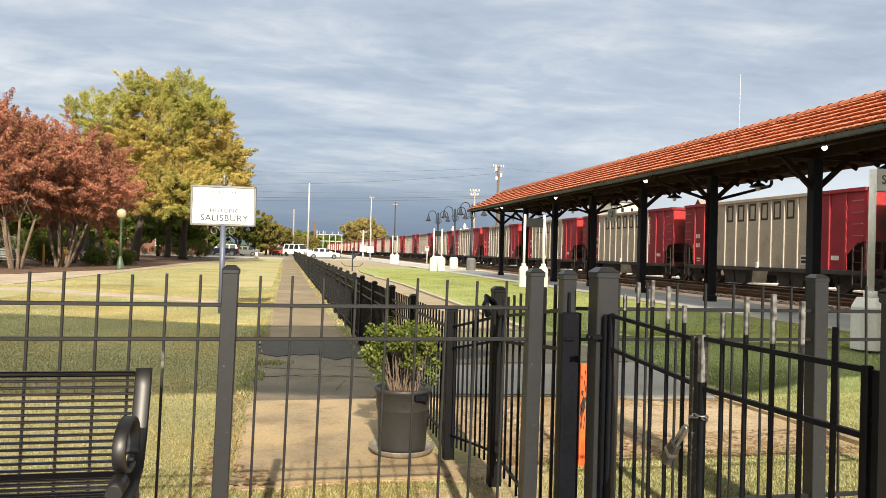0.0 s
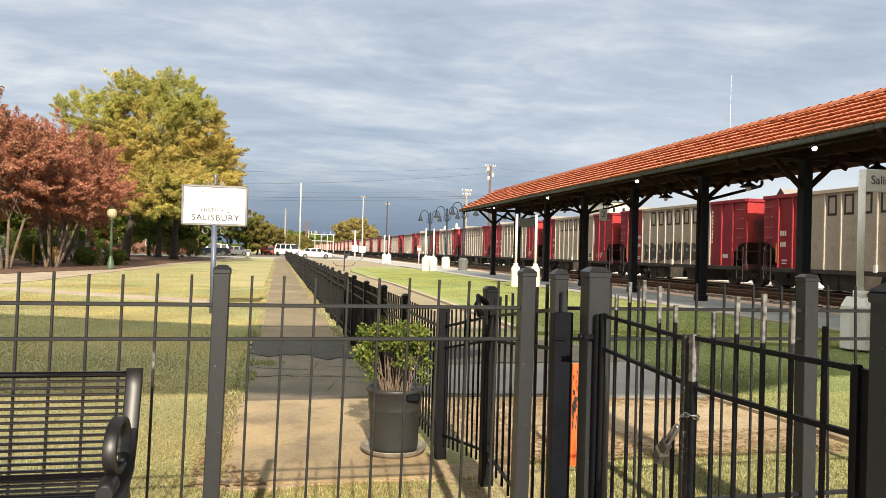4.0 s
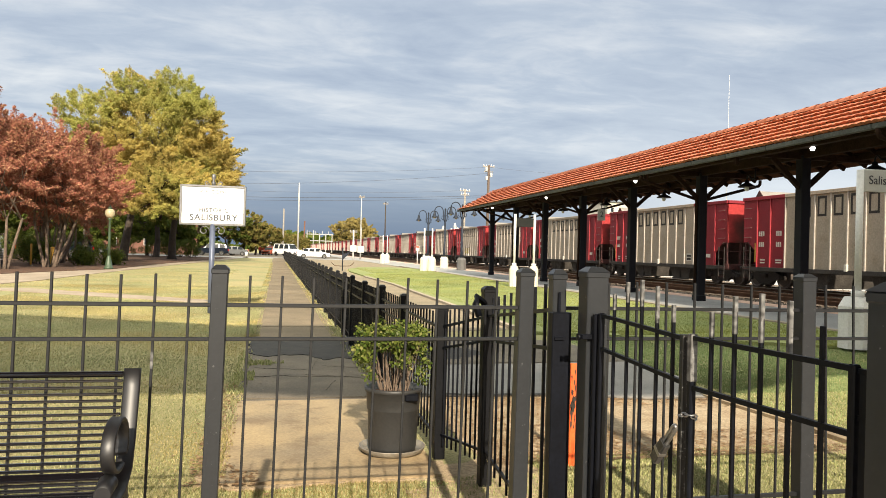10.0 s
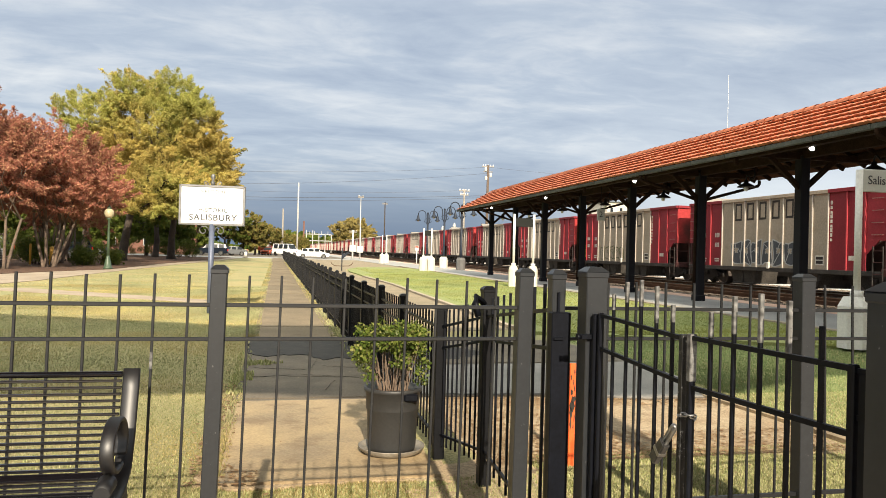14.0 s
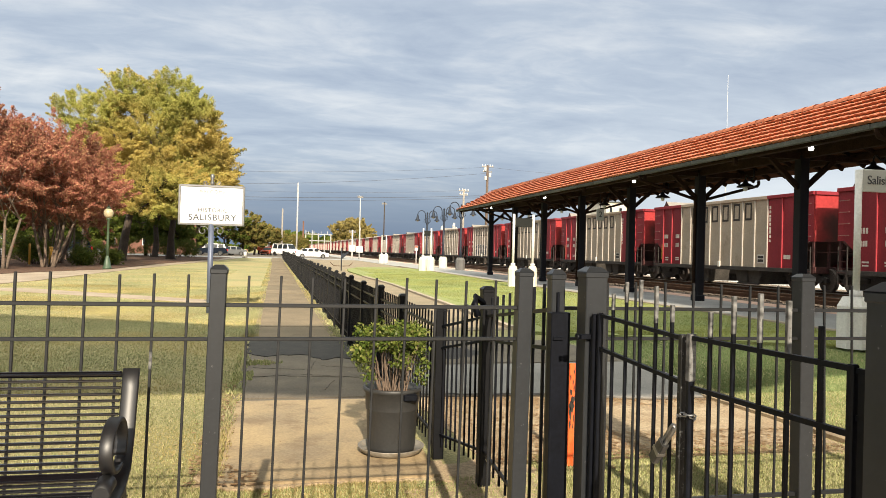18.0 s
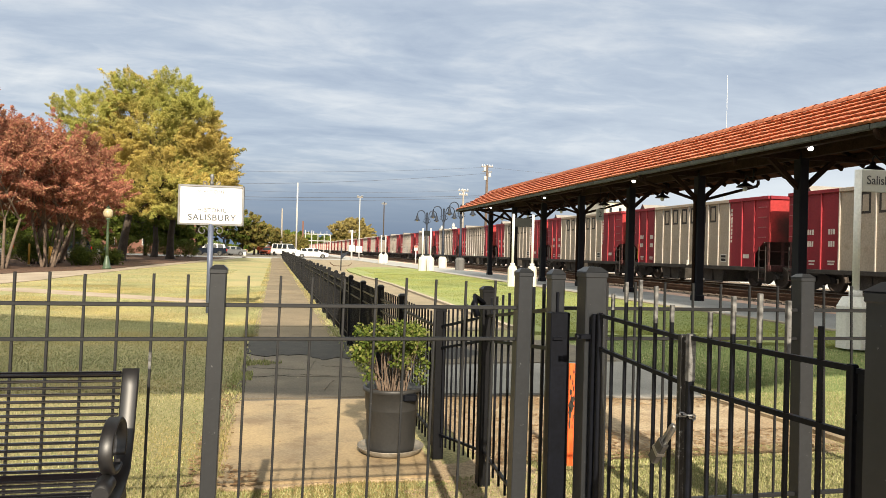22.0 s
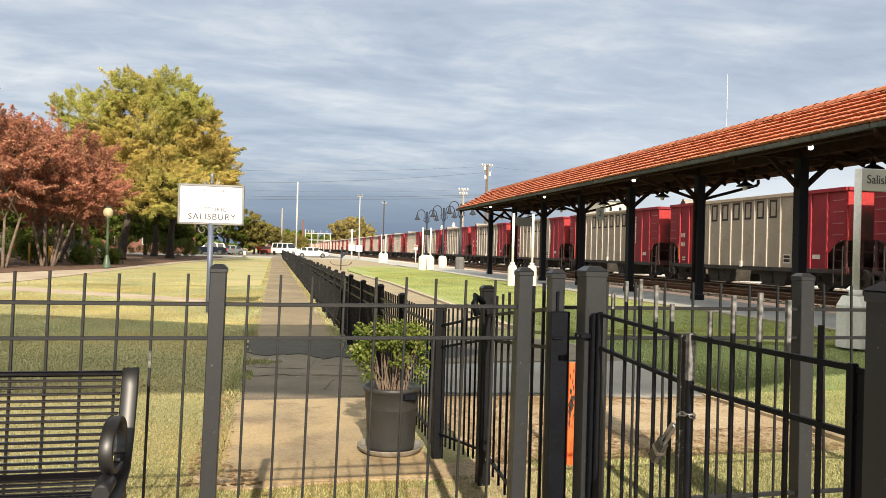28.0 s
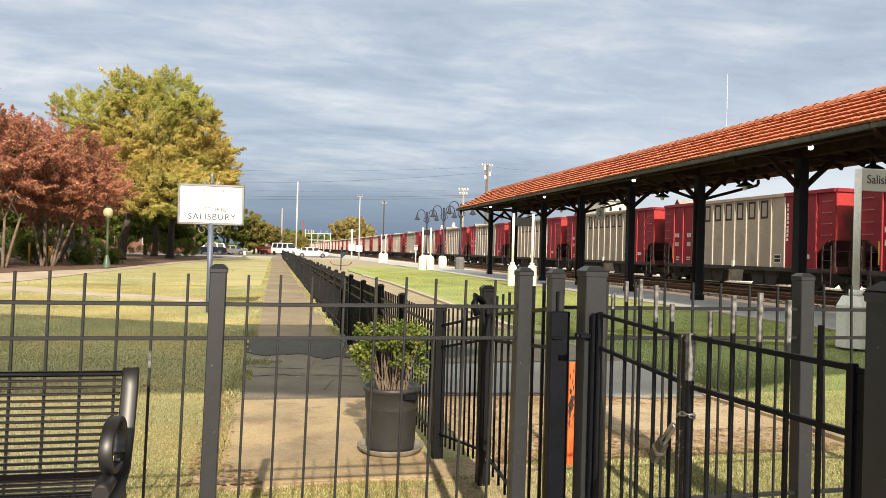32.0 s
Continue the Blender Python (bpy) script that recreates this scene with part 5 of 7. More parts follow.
    # hopper bays with sloped walls under the floor
    for yc in (-1.85, 1.95):
        bm = B()
        pts = [(-1.4, yc - 0.95, 0.9), (1.4, yc - 0.95, 0.9), (1.4, yc + 0.95, 0.9), (-1.4, yc + 0.95, 0.9)]
        low = [(-1.3, yc - 0.72, 0.16), (1.3, yc - 0.72, 0.16), (1.3, yc + 0.72, 0.16), (-1.3, yc + 0.72, 0.16)]
        a, b = [bm.verts.new(p) for p in pts], [bm.verts.new(p) for p in low]
        for i in range(4):
            bm.faces.new((a[i], a[(i + 1) % 4], b[(i + 1) % 4], b[i]))
        bm.faces.new(b)
        h = part("hopper_bay", bm, M_BAY, car, "grimy discharge hopper")
        part("door_gear", one(box, -1.42, -1.3, yc - 0.98, yc - 0.86, 0.42, 0.8, 0.02), M_UNDER, h)
        part("door_lip", one(box, -1.36, -1.27, yc - 0.74, yc + 0.74, 0.12, 0.2, 0.01), M_UNDER, h)
        part("stiffener", one(box, -1.39, -1.3, yc - 0.04, yc + 0.04, 0.2, 0.85, 0.01), M_UNDER, h)
    # hood toned by face: pale for the sunlit slope, dark for the shaded gable
    hood = part("peaked_hood", one(roof_prism, -1.1, 0.9, 5.2, 5.95, zt - 0.05, zt + 0.38), M_HOOD, car, "pale pitched sheet hood inside the front end")
    part("gable", one(roof_prism, -1.125, -1.1, 5.16, 5.99, zt - 0.05, zt + 0.41), M_SLOPE, hood, "maroon gable plate, darkened as the shaded face")
    # six dark block letters on the grey, white and yellow marks on the red
    for i in range(6):
        y = 2.15 - 0.8325 * i
        bm = B()
        for y0, y1, z0, z1 in ((-0.235, -0.145, 2.90, 3.66), (0.145, 0.235, 2.90, 3.66), (-0.145, 0.145, 3.57, 3.66), (-0.145, 0.145, 2.90, 2.99)):
            box(bm, -hx - 0.006, -hx - 0.001, y + y0, y + y1, z0, z1)
        part("letter_block", bm, M_INK, car, "dark open block in the place of lettering")
    for y, z, w, h in ((4.85, 2.3, 0.40, 0.2), (4.85, 1.85, 0.36, 0.2), (3.75, 2.3, 0.36, 0.2), (3.75, 1.85, 0.34, 0.2), (4.8, 1.2, 0.45, 0.06), (4.8, 1.08, 0.4, 0.05), (3.8, 1.2, 0.5, 0.06), (3.8, 1.1, 0.45, 0.05)):
        for k in range(3 if h > 0.1 else 1):
            n = 3 if h > 0.1 else 1
            c0 = y - w / 2 + w * k / n
            part("white_mark", one(box, -hx - 0.006, -hx - 0.001, c0, c0 + w / n * 0.72, z - h / 2, z + h / 2), M_WHITEMARK, car)
    part("yellow_mark", one(box, -hx - 0.006, -hx - 0.001, 5.2, 5.27, 1.1, 1.9), M_YELLOWMARK, car)
    bm = B()
    for i in range(9):
        box(bm, -hx - 0.006, -hx - 0.001, -3.52, -3.42, 1.95 + 0.17 * i, 2.05 + 0.17 * i + 0.02 * (i % 3))
    tagged(part("notice", bm, M_WHITEMARK, car, "column of small white lettering bars"), kind="stuff")
    plate = part("data_plate", one(box, -hx - 0.006, -hx - 0.001, -3.12, -2.68, 1.05, 1.42), M_WHITEMARK, car, "small data stencil in a white frame")
    for i in range(2):
        part("stencil_bar", one(box, -hx - 0.009, -hx - 0.004, -3.08, -2.72, 1.1 + 0.16 * i, 1.22 + 0.15 * i), M_INK, plate)
    part("small_mark", one(box, -hx - 0.006, -hx - 0.001, -4.75, -4.35, 1.25, 1.42), M_WHITEMARK, car)
    part("crank", one(box, -hx - 0.12, -hx - 0.02, -0.1, 0.05, 0.84, 1.1, 0.02), M_WHITEMARK, car, "pale hand crank")
    # trucks with spinning wheels
    wm = B()
    for sx in (-1, 1):
        prof = [(0.0001, 0), (0.15, 0.0), (0.16, 0.03), (0.36, 0.02), (0.40, -0.01), (0.457, -0.005), (0.457, 0.11), (0.485, 0.115), (0.485, 0.14), (0.40, 0.13), (0.15, 0.12), (0.0001, 0.12)]
        n = 20
        rings = []
        for r, o in prof:
            xx = sx * (0.83 - o)
            rings.append([wm.verts.new((xx, r * math.cos(2 * math.pi * k / n), r * math.sin(2 * math.pi * k / n))) for k in range(n)])
        for a, b in zip(rings, rings[1:]):
            for k in range(n):
                wm.faces.new((a[k], a[(k + 1) % n], b[(k + 1) % n], b[k]))
    tube(wm, [(-0.9, 0, 0), (0.9, 0, 0)], 0.08, 8)
    wme = mesh_of("wheelset", wm, M_WHEEL)
    sets = []
    for e in (1, -1):
        bm = B()
        box(bm, -1.2, 1.2, -0.2, 0.2, 0.45, 0.62, 0.03)
        tr = part("truck", bm, M_UNDER, car, "grimy cast steel truck", (0, e * 5.12, 0))
        for s in (-1, 1):
            bm = B()
            x = s * 1.02
            prof = [(-1.15, 0.55), (-1.15, 0.38), (-0.65, 0.38), (-0.35, 0.18), (0.35, 0.18), (0.65, 0.38), (1.15, 0.38), (1.15, 0.55), (0.45, 0.74), (-0.45, 0.74)]
            a = [bm.verts.new((x - 0.07, y, z)) for y, z in prof]
            b = [bm.verts.new((x + 0.07, y, z)) for y, z in prof]
            for i in range(len(prof)):
                j = (i + 1) % len(prof)
                bm.faces.new((a[i], a[j], b[j], b[i]))
            bm.faces.new(a[::-1]); bm.faces.new(b)
            part("side_frame", bm, M_UNDER, tr)
            bm = B()
            for yy in (-0.12, 0.0, 0.12):
                tube(bm, [(x + s * 0.02, yy, 0.22), (x + s * 0.02, yy, 0.46)], 0.05, 8)
            part("spring", bm, M_RUST, tr)
            for yy in (-0.89, 0.89):
                part("bearing_cap", one(tube, [(x, yy, 0.457), (x + s * 0.14, yy, 0.457)], 0.11, 10), M_UNDER, tr)
        for yy in (0.89, -0.89):
            if e == 1:
                w = shared("wheelset", wme, tr, (0, yy, 0.457))
                sets.append(w)
            else:
                w = sets[0 if yy > 0 else 1].copy()
                scene.collection.objects.link(w)
                w.parent = tr
                sets.append(w)
    return car, sets


M_BAY = mat("dusty_hopper_steel", (0.06, 0.052, 0.044), 0.9, var=0.45, scale=2, fine=20, bump=0.1)


def roof_prism(bm, x0, x1, y0, y1, z0, z1):
    """A small gable: ridge along x."""
    ym = (y0 + y1) / 2
    a = [bm.verts.new(p) for p in ((x0, y0, z0), (x0, y1, z0), (x0, ym, z1))]
    b = [bm.verts.new(p) for p in ((x1, y0, z0), (x1, y1, z0), (x1, ym, z1))]
    bm.faces.new(a[::-1]); bm.faces.new(b)
    for i in range(3):
        bm.faces.new((a[i], a[(i + 1) % 3], b[(i + 1) % 3], b[i]))


CARS = []


def joined_car(car):
    """A car that stays far off: its pieces joined by material, trucks and wheels too."""
    far = thing("hopper_car", (21.55, 0, 0.185), "open ballast hopper car, weathered grey middle and red ends", "freight car", "freight train")
    by = {}
    bpy.context.view_layer.update()
    inv = car.matrix_world.inverted()
    for o in car.children_recursive:
        if o.name.split(".")[0] in ("peaked_hood", "gable"):
            continue
        m = o.data.materials[0]
        bm = by.setdefault(m.name, (m, B()))[1]
        n = len(bm.verts)
        bm.from_mesh(o.data)
        bm.verts.ensure_lookup_table()
        t = inv @ o.matrix_world
        for v in bm.verts[n:]:
            v.co = t @ v.co
    names = {"red_car_paint": "end_panel", "sunlit_sooty_red_end": "end_wall", "weathered_grey_car_paint": "side_panel", "sunlit_grey_rib_paint": "rib", "sunlit_red_rib_paint": "red_rib", "grimy_underframe": "underframe", "dark_slope_sheet": "slope_sheet",
             "wheel_steel": "wheel", "dark_brown_lettering": "letter_block", "white_marking": "white_mark", "yellow_marking": "yellow_mark", "rusty_steel": "spring", "dusty_hopper_steel": "hopper_bay", "worn_grab_iron": "grab_iron"}
    for key, (m, bm) in by.items():
        tagged(part(names[key], bm, m, far), kind="stuff")
    return far


def graffiti(car, y0, y1, z0, z1, fill, line, seed):
    """Sprayed tangle of rounded plain shapes with an outline on the side sheet; no letters."""
    rng = random.Random(seed)
    n = max(3, int((y1 - y0) / 0.62))
    step = (y1 - y0) / n
    back, front = B(), B()
    for i in range(n):
        c, m = y0 + (i + 0.5) * step, (z0 + z1) / 2 + rng.uniform(-0.06, 0.06)
        h, w = (z1 - z0) * rng.uniform(0.42, 0.52), step * rng.uniform(0.5, 0.62)
        k = 14
        ph = rng.random() * 6.28
        ring = []
        for j in range(k):
            q = 6.283 * j / k
            r = 1 + 0.16 * math.sin(3 * q + ph) + rng.uniform(-0.06, 0.06)
            ring.append((c + w * r * max(-0.8, min(0.8, 1.2 * math.cos(q))), m + h * r * max(-0.85, min(0.85, 1.2 * math.sin(q)))))
        hole = [(c + (y - c) * 0.35, m + 0.1 + (z - m) * 0.22) for y, z in ring]
        for j in range(k):
            (ya, za), (yb, zb) = ring[j], ring[(j + 1) % k]
            (yc, zc), (yd, zd) = hole[j], hole[(j + 1) % k]
            slab(back, [(-1.503, ya, za), (-1.503, yb, zb), (-1.503, yd, zd), (-1.503, yc, zc)], 0.002)
            slab_strip(front, ring[j], ring[(j + 1) % k], 0.05, 1.507)
            if j % 2:
                slab_strip(front, hole[j], hole[(j + 1) % k], 0.03, 1.507)
        for j in range(2):
            p, q = rng.choice(ring), rng.choice(hole)
            slab_strip(front, p, q, 0.035, 1.508)
    tagged(part("graffiti_fill", back, fill, car, "sprayed graffiti tangle"), kind="stuff")
    tagged(part("graffiti_outline", front, line, car), kind="stuff")


def slab_strip(bm, a, b, w, x):
    dy, dz = b[0] - a[0], b[1] - a[1]
    l = math.hypot(dy, dz) or 1.0
    ny, nz = -dz / l * w / 2, dy / l * w / 2
    slab(bm, [(-x, a[0] + ny, a[1] + nz), (-x, b[0] + ny, b[1] + nz), (-x, b[0] - ny, b[1] - nz), (-x, a[0] - ny, a[1] - nz)], 0.002)


M_TAGDARK = mat("charcoal_spray", (0.06, 0.052, 0.042), 0.7, var=0.2, bump=0.0)
M_TAGYELLOW = mat("yellow_spray", (0.55, 0.42, 0.08), 0.7, var=0.2, bump=0.0)
M_TAGGREEN = mat("olive_spray", (0.085, 0.095, 0.03), 0.7, var=0.2, bump=0.0)
M_TAGPALE = mat("pale_spray", (0.42, 0.42, 0.42), 0.7, var=0.2, bump=0.0)
M_TAGBLUE = mat("slate_spray", (0.06, 0.066, 0.08), 0.7, var=0.2, bump=0.0)
TAGS = {0: (-3.0, 3.1, 0.95, 2.0, M_TAGDARK, M_TAGDARK, 1), -2: (-0.3, 1.6, 0.95, 1.75, M_TAGYELLOW, M_TAGDARK, 2), -8: (-0.2, 3.0, 0.95, 1.8, M_GREY, M_TAGGREEN, 3),
        -9: (-1.6, 2.6, 0.92, 2.1, M_TAGBLUE, M_TAGPALE, 4), 2: (-4.4, -3.8, 1.0, 1.8, M_WHITEMARK, M_RED, 5), 1: (-4.6, -3.8, 1.0, 1.4, M_WHITEMARK, M_RED, 6)}


def train():
    car, sets = build_car()
    far = joined_car(car)
    first = -11.5373
    for k in range(-25, 29):
        y = first + k * PITCH_CAR
        src = car if k < 6 else far
        c = src if k in (-25, 6) else copy_thing(src, Matrix.Translation((21.55, y, 0.185)))
        CARS.append((c, y))
        if k in TAGS:
            graffiti(c, *TAGS[k])


train()


# ------------------------------------------------------------------ signs and lamps
def welcome_sign():
    s = thing("welcome_sign", (-1.25, 15.5, 0), "white welcome sign in a silver frame on a blue pole", "sign", rz=-2)
    part("pole", one(tube, [(0, 0, 0), (0, 0, 1.80)], 0.055, 14), M_BLUEPOLE, s)
    part("finial", one(lathe, [(0.03, 2.56), (0.045, 2.62), (0.02, 2.68), (0.045, 2.74), (0.03, 2.79), (0.0001, 2.81)], 12), M_SILVER, s)
    part("panel", one(box, -0.60, 0.60, -0.03, 0.03, 1.80, 2.55, 0.005), M_SIGN, s, "white sign panel")
    for x0, x1, z0, z1 in ((-0.635, 0.635, 2.53, 2.575), (-0.635, 0.635, 1.765, 1.81), (-0.64, -0.595, 1.765, 2.575), (0.595, 0.64, 1.765, 2.575)):
        part("frame_bar", one(box, x0, x1, -0.045, 0.045, z0, z1, 0.008), M_SILVER, s)
    for k in (-1, 1):
        for zc, up in ((1.66, -1), (2.62, 1)):
            bm = B()
            pts = []
            for i in range(15):
                a = i * 0.52
                r = 0.105 * (1 - i / 20) if up < 0 else 0.05 * (1 - i / 20)
                pts.append((k * ((0.16 if up < 0 else 0.13) - r * math.cos(a)), 0, zc + r * math.sin(a) * -up))
            tube(bm, pts, 0.011, 6)
            part("scroll", bm, M_SILVER, s, "curled iron scroll")
    r = (radians(90), 0, 0)
    words("lettering", "WELCOME", 0.10, M_TEXT, s, (0, -0.034, 2.44), r, 1.15)
    words("lettering", "HISTORIC", 0.115, M_TEXT, s, (0.02, -0.034, 2.07), r, 1.15, bold=0.014)
    words("lettering", "SALISBURY", 0.175, M_TEXT, s, (0.02, -0.034, 1.92), r, 1.12, bold=0.014)


M_SIGNBACK = mat("dark_sign_back", (0.02, 0.021, 0.02), 0.8, spec=0.1, var=0.1, bump=0.0)
M_CREAM = mat("cream_painted_concrete", (0.66, 0.62, 0.50), 0.7, var=0.1, scale=3, fine=40, bump=0.05, spots=0.15, spotcol=(0.35, 0.3, 0.22))
M_GREYBASE = mat("grey_concrete_base", (0.115, 0.112, 0.108), 0.8, var=0.15, scale=3, fine=40, bump=0.05)
welcome_sign()


def base_block(parent, at, r, h, material, label=""):
    """Chamfered octagonal concrete foot."""
    o = part("foot", one(lathe, [(r, 0), (r, h * 0.82), (r * 0.72, h), (0.0001, h)], 8), material, parent, label, at)
    for p in o.data.polygons:
        p.use_smooth = False
    o.rotation_euler = (0, 0, math.pi / 8)
    return o


def station_sign(x, y, gap, text, base_h, r, pole_h=2.95, z=0.05, pale=True):
    s = thing("station_sign", (x, y, z), "grey station name sign between two white posts", "sign", "station signs")
    m = M_WHITE if pale else M_SILVER
    for dx in (0, gap):
        base_block(s, (dx, 0, 0), r, base_h, M_CREAM if y > 12 else M_WHITE, "white painted concrete foot")
        part("post", one(tube, [(dx, 0, base_h - 0.02), (dx, 0, pole_h - z)], 0.052, 12), m, s)
        part("collar", one(tube, [(dx, 0, base_h - 0.01), (dx, 0, base_h + 0.10)], 0.095, 12), m, s)
    part("panel", one(box, 0.05, gap - 0.05, -0.025, 0.025, 2.40, 2.745, 0.008), M_STATION if text else M_SIGNBACK, s)
    if text:
        words("lettering", text, 0.19, M_TEXT, s, (gap / 2 - 0.06, -0.029, 2.575), (radians(90), 0, 0))


station_sign(8.70, 9.6, 1.05, "Salisbury", 0.78, 0.27, 2.78)
station_sign(9.27, 28.0, 0.82, "", 0.84, 0.19)
station_sign(9.85, 49.2, 0.55, "", 0.95, 0.27)
station_sign(10.85, 76.0, 0.45, "", 0.95, 0.27)


def twin_lamp(y, x=13.85, material=None):
    l = thing("platform_lamp", (x, y, 0.03), "dark twin gooseneck lamp post on a concrete foot", "lamp post", "platform lamps")
    base_block(l, (0, 0, 0), 0.36, 0.95, material or M_GREYBASE)
    part("post", one(tube, [(0, 0, 0.9), (0, 0, 1.5), (0, 0, 4.9)], [0.13, 0.095, 0.075], 12), M_DARKIRON, l)
    part("finial", one(lathe, [(0.06, 4.88), (0.09, 4.94), (0.0001, 5.05)], 10), M_DARKIRON, l)
    for k in (-1, 1):
        bm = B()
        pts = [(k * 0.06, 0, 3.9), (k * 0.16, 0, 4.1), (k * 0.18, 0, 4.6)]
        pts += [(k * (0.55 - 0.37 * math.cos(a)), 0, 4.75 + 0.42 * math.sin(a)) for a in [j * math.pi / 8 for j in range(9)]]
        tube(bm, pts, 0.038, 8)
        part("arm", bm, M_DARKIRON, l)
        part("shade", one(lathe, [(0.27, 4.22), (0.24, 4.28), (0.13, 4.42), (0.10, 4.60), (0.06, 4.74), (0.0001, 4.76)], 16, (k * 0.92, 0, 0)), M_DARKIRON, l, "bell shade")
        part("bulb", one(lathe, [(0.0001, 4.12), (0.10, 4.16), (0.12, 4.24), (0.08, 4.3)], 12, (k * 0.92, 0, 0)), M_GLOBE, l)
        part("scroll", one(tube, [(k * 0.07, 0, 4.45), (k * 0.28, 0, 4.35), (k * 0.33, 0, 4.15), (k * 0.2, 0, 4.05)], 0.02, 6), M_DARKIRON, l)
    return l


twin_lamp(54.6)
twin_lamp(60.5, material=M_CREAM)
twin_lamp(67.5, material=M_CREAM)


def globe_lamp(x, y):
    l = thing("park_lamp", (x, y, 0.02), "green cast iron park lamp with a milk glass globe", "lamp post")
    part("base", one(lathe, [(0.24, 0), (0.24, 0.08), (0.19, 0.12), (0.15, 0.4), (0.09, 0.62), (0.075, 0.7), (0.0001, 0.7)], 12), M_GREENIRON, l)
    part("shaft", one(lathe, [(0.075, 0.7), (0.065, 1.6), (0.055, 2.55), (0.1, 2.6), (0.1, 2.66), (0.0001, 2.66)], 12), M_GREENIRON, l)
    part("globe", one(lathe, [(0.1, 2.66), (0.21, 2.76), (0.25, 2.92), (0.22, 3.06), (0.12, 3.15), (0.0001, 3.16)], 16), M_GLOBE, l)
    part("cap", one(lathe, [(0.13, 3.14), (0.1, 3.22), (0.03, 3.3), (0.03, 3.36), (0.0001, 3.37)], 10), M_GREENIRON, l)


globe_lamp(-8.5, 41.5)


# ------------------------------------------------------------------ trees
def tree(name, at, trunks, crown, height, material, bark, label, clumps, per, leaf, seed, clump_r=0.9, trunk_r=0.25, fork=0.35, spray=1.3, lobes=()):
    """Trunks that fork into limbs; the crown is many leafy twigs that grow outwards and upwards from an uneven ellipsoid
    (cx, cy, cz, rx, ry, rz), or from several lobes of that form."""
    rng = random.Random(seed)
    t = thing(name, at, label, "tree", name.replace("_", " ") + "s")
    cx, cy, cz, rx, ry, rz = crown
    lobes = lobes or (crown,)
    weight = [q[3] * q[5] for q in lobes]
    cs, rs, ax = [], [], []
    for i in range(clumps):
        lx, ly, lz, ux, uy, uz = rng.choices(lobes, weight)[0]
        a, e = rng.random() * 6.283, math.asin(rng.uniform(-0.85, 1.0))
        d = Vector((math.cos(a) * math.cos(e), math.sin(a) * math.cos(e), math.sin(e)))
        rad = (0.30 + 0.62 * rng.random() ** 0.42) * (0.88 + 0.34 * noise.noise(d * 2.1 + Vector((seed, 0, 0))))
        cs.append((lx + d.x * ux * rad, ly + d.y * uy * rad, lz + max(d.z * rad, -0.75) * uz))
        rs.append(clump_r * rng.uniform(0.45, 1.0))
        w = (d * 0.75 + Vector((0, 0, 0.42)) + Vector((rng.gauss(0, 1), rng.gauss(0, 1), rng.gauss(0, 0.6))) * 0.42).normalized()
        ax.append(tuple(w * spray * rng.uniform(0.5, 1.35)))
    for k in range(trunks):
        a = 6.283 * k / max(1, trunks) + rng.random()
        sp = 0.0 if trunks == 1 else 0.22
        b = Vector((sp * math.cos(a), sp * math.sin(a), -0.05))
        out = 0.0 if trunks == 1 else rng.uniform(0.5, 1.1)
        top = Vector((out * math.cos(a) + cx * 0.3, out * math.sin(a) + cy * 0.3, height * fork))
        mid = b.lerp(top, 0.5) + Vector((rng.uniform(-.12, .12), rng.uniform(-.12, .12), 0))
        part("trunk", one(tube, [b, b.lerp(mid, 0.15) + Vector((0, 0, 0.02)), mid, top], [trunk_r * 1.5, trunk_r * 1.08, trunk_r * 0.85, trunk_r * 0.7], 9), bark, t)
        for j in range(9 if trunks == 1 else 4):
            c = Vector(cs[rng.randrange(len(cs))])
            m = top.lerp(c, 0.5) + Vector((0, 0, 0.12 * (c - top).length)) + Vector((rng.uniform(-.3, .3), rng.uniform(-.3, .3), 0))
            limb = B()
            tube(limb, [top - Vector((0, 0, 0.1)), m, c], [trunk_r * 0.45, trunk_r * 0.25, trunk_r * 0.08], 6)
            for q in range(2):
                c2 = Vector(cs[rng.randrange(len(cs))])
                if (c2 - m).length < max(rx, rz) * 0.9:
                    tube(limb, [m, m.lerp(c2, 0.5) + Vector((0, 0, 0.1)), c2], [trunk_r * 0.2, trunk_r * 0.12, trunk_r * 0.04], 5)
            part("limb", limb, bark, t)
    leaves("crown", material, cs, rs, per, leaf, seed + 50, t, squash=0.7, axes=ax)
    return t


M_REDLEAF = leaf_mat("russet_leaves", [(0.31, 0.116, 0.084), (0.385, 0.148, 0.106), (0.44, 0.19, 0.125), (0.235, 0.086, 0.063), (0.51, 0.30, 0.175), (0.35, 0.132, 0.094)], patch=(0.82, 0.87, 0.82), patch_scale=0.35)
M_GOLDLEAF = leaf_mat("gold_green_leaves", [(0.385, 0.325, 0.088), (0.465, 0.365, 0.105), (0.53, 0.39, 0.125), (0.41, 0.345, 0.092), (0.54, 0.40, 0.145), (0.33, 0.305, 0.083)], patch=(0.76, 0.95, 0.86), patch_scale=0.17)
M_OLIVELEAF = leaf_mat("olive_leaves", [(0.14, 0.145, 0.04), (0.21, 0.18, 0.05), (0.24, 0.17, 0.06), (0.17, 0.16, 0.045), (0.11, 0.12, 0.03)])
M_GREENLEAF = leaf_mat("dark_green_leaves", [(0.05, 0.08, 0.015), (0.09, 0.12, 0.02), (0.13, 0.14, 0.03), (0.06, 0.09, 0.02)])
M_DULLLEAF = leaf_mat("dull_olive_brown_leaves", [(0.27, 0.22, 0.08), (0.35, 0.275, 0.10), (0.21, 0.18, 0.065)])


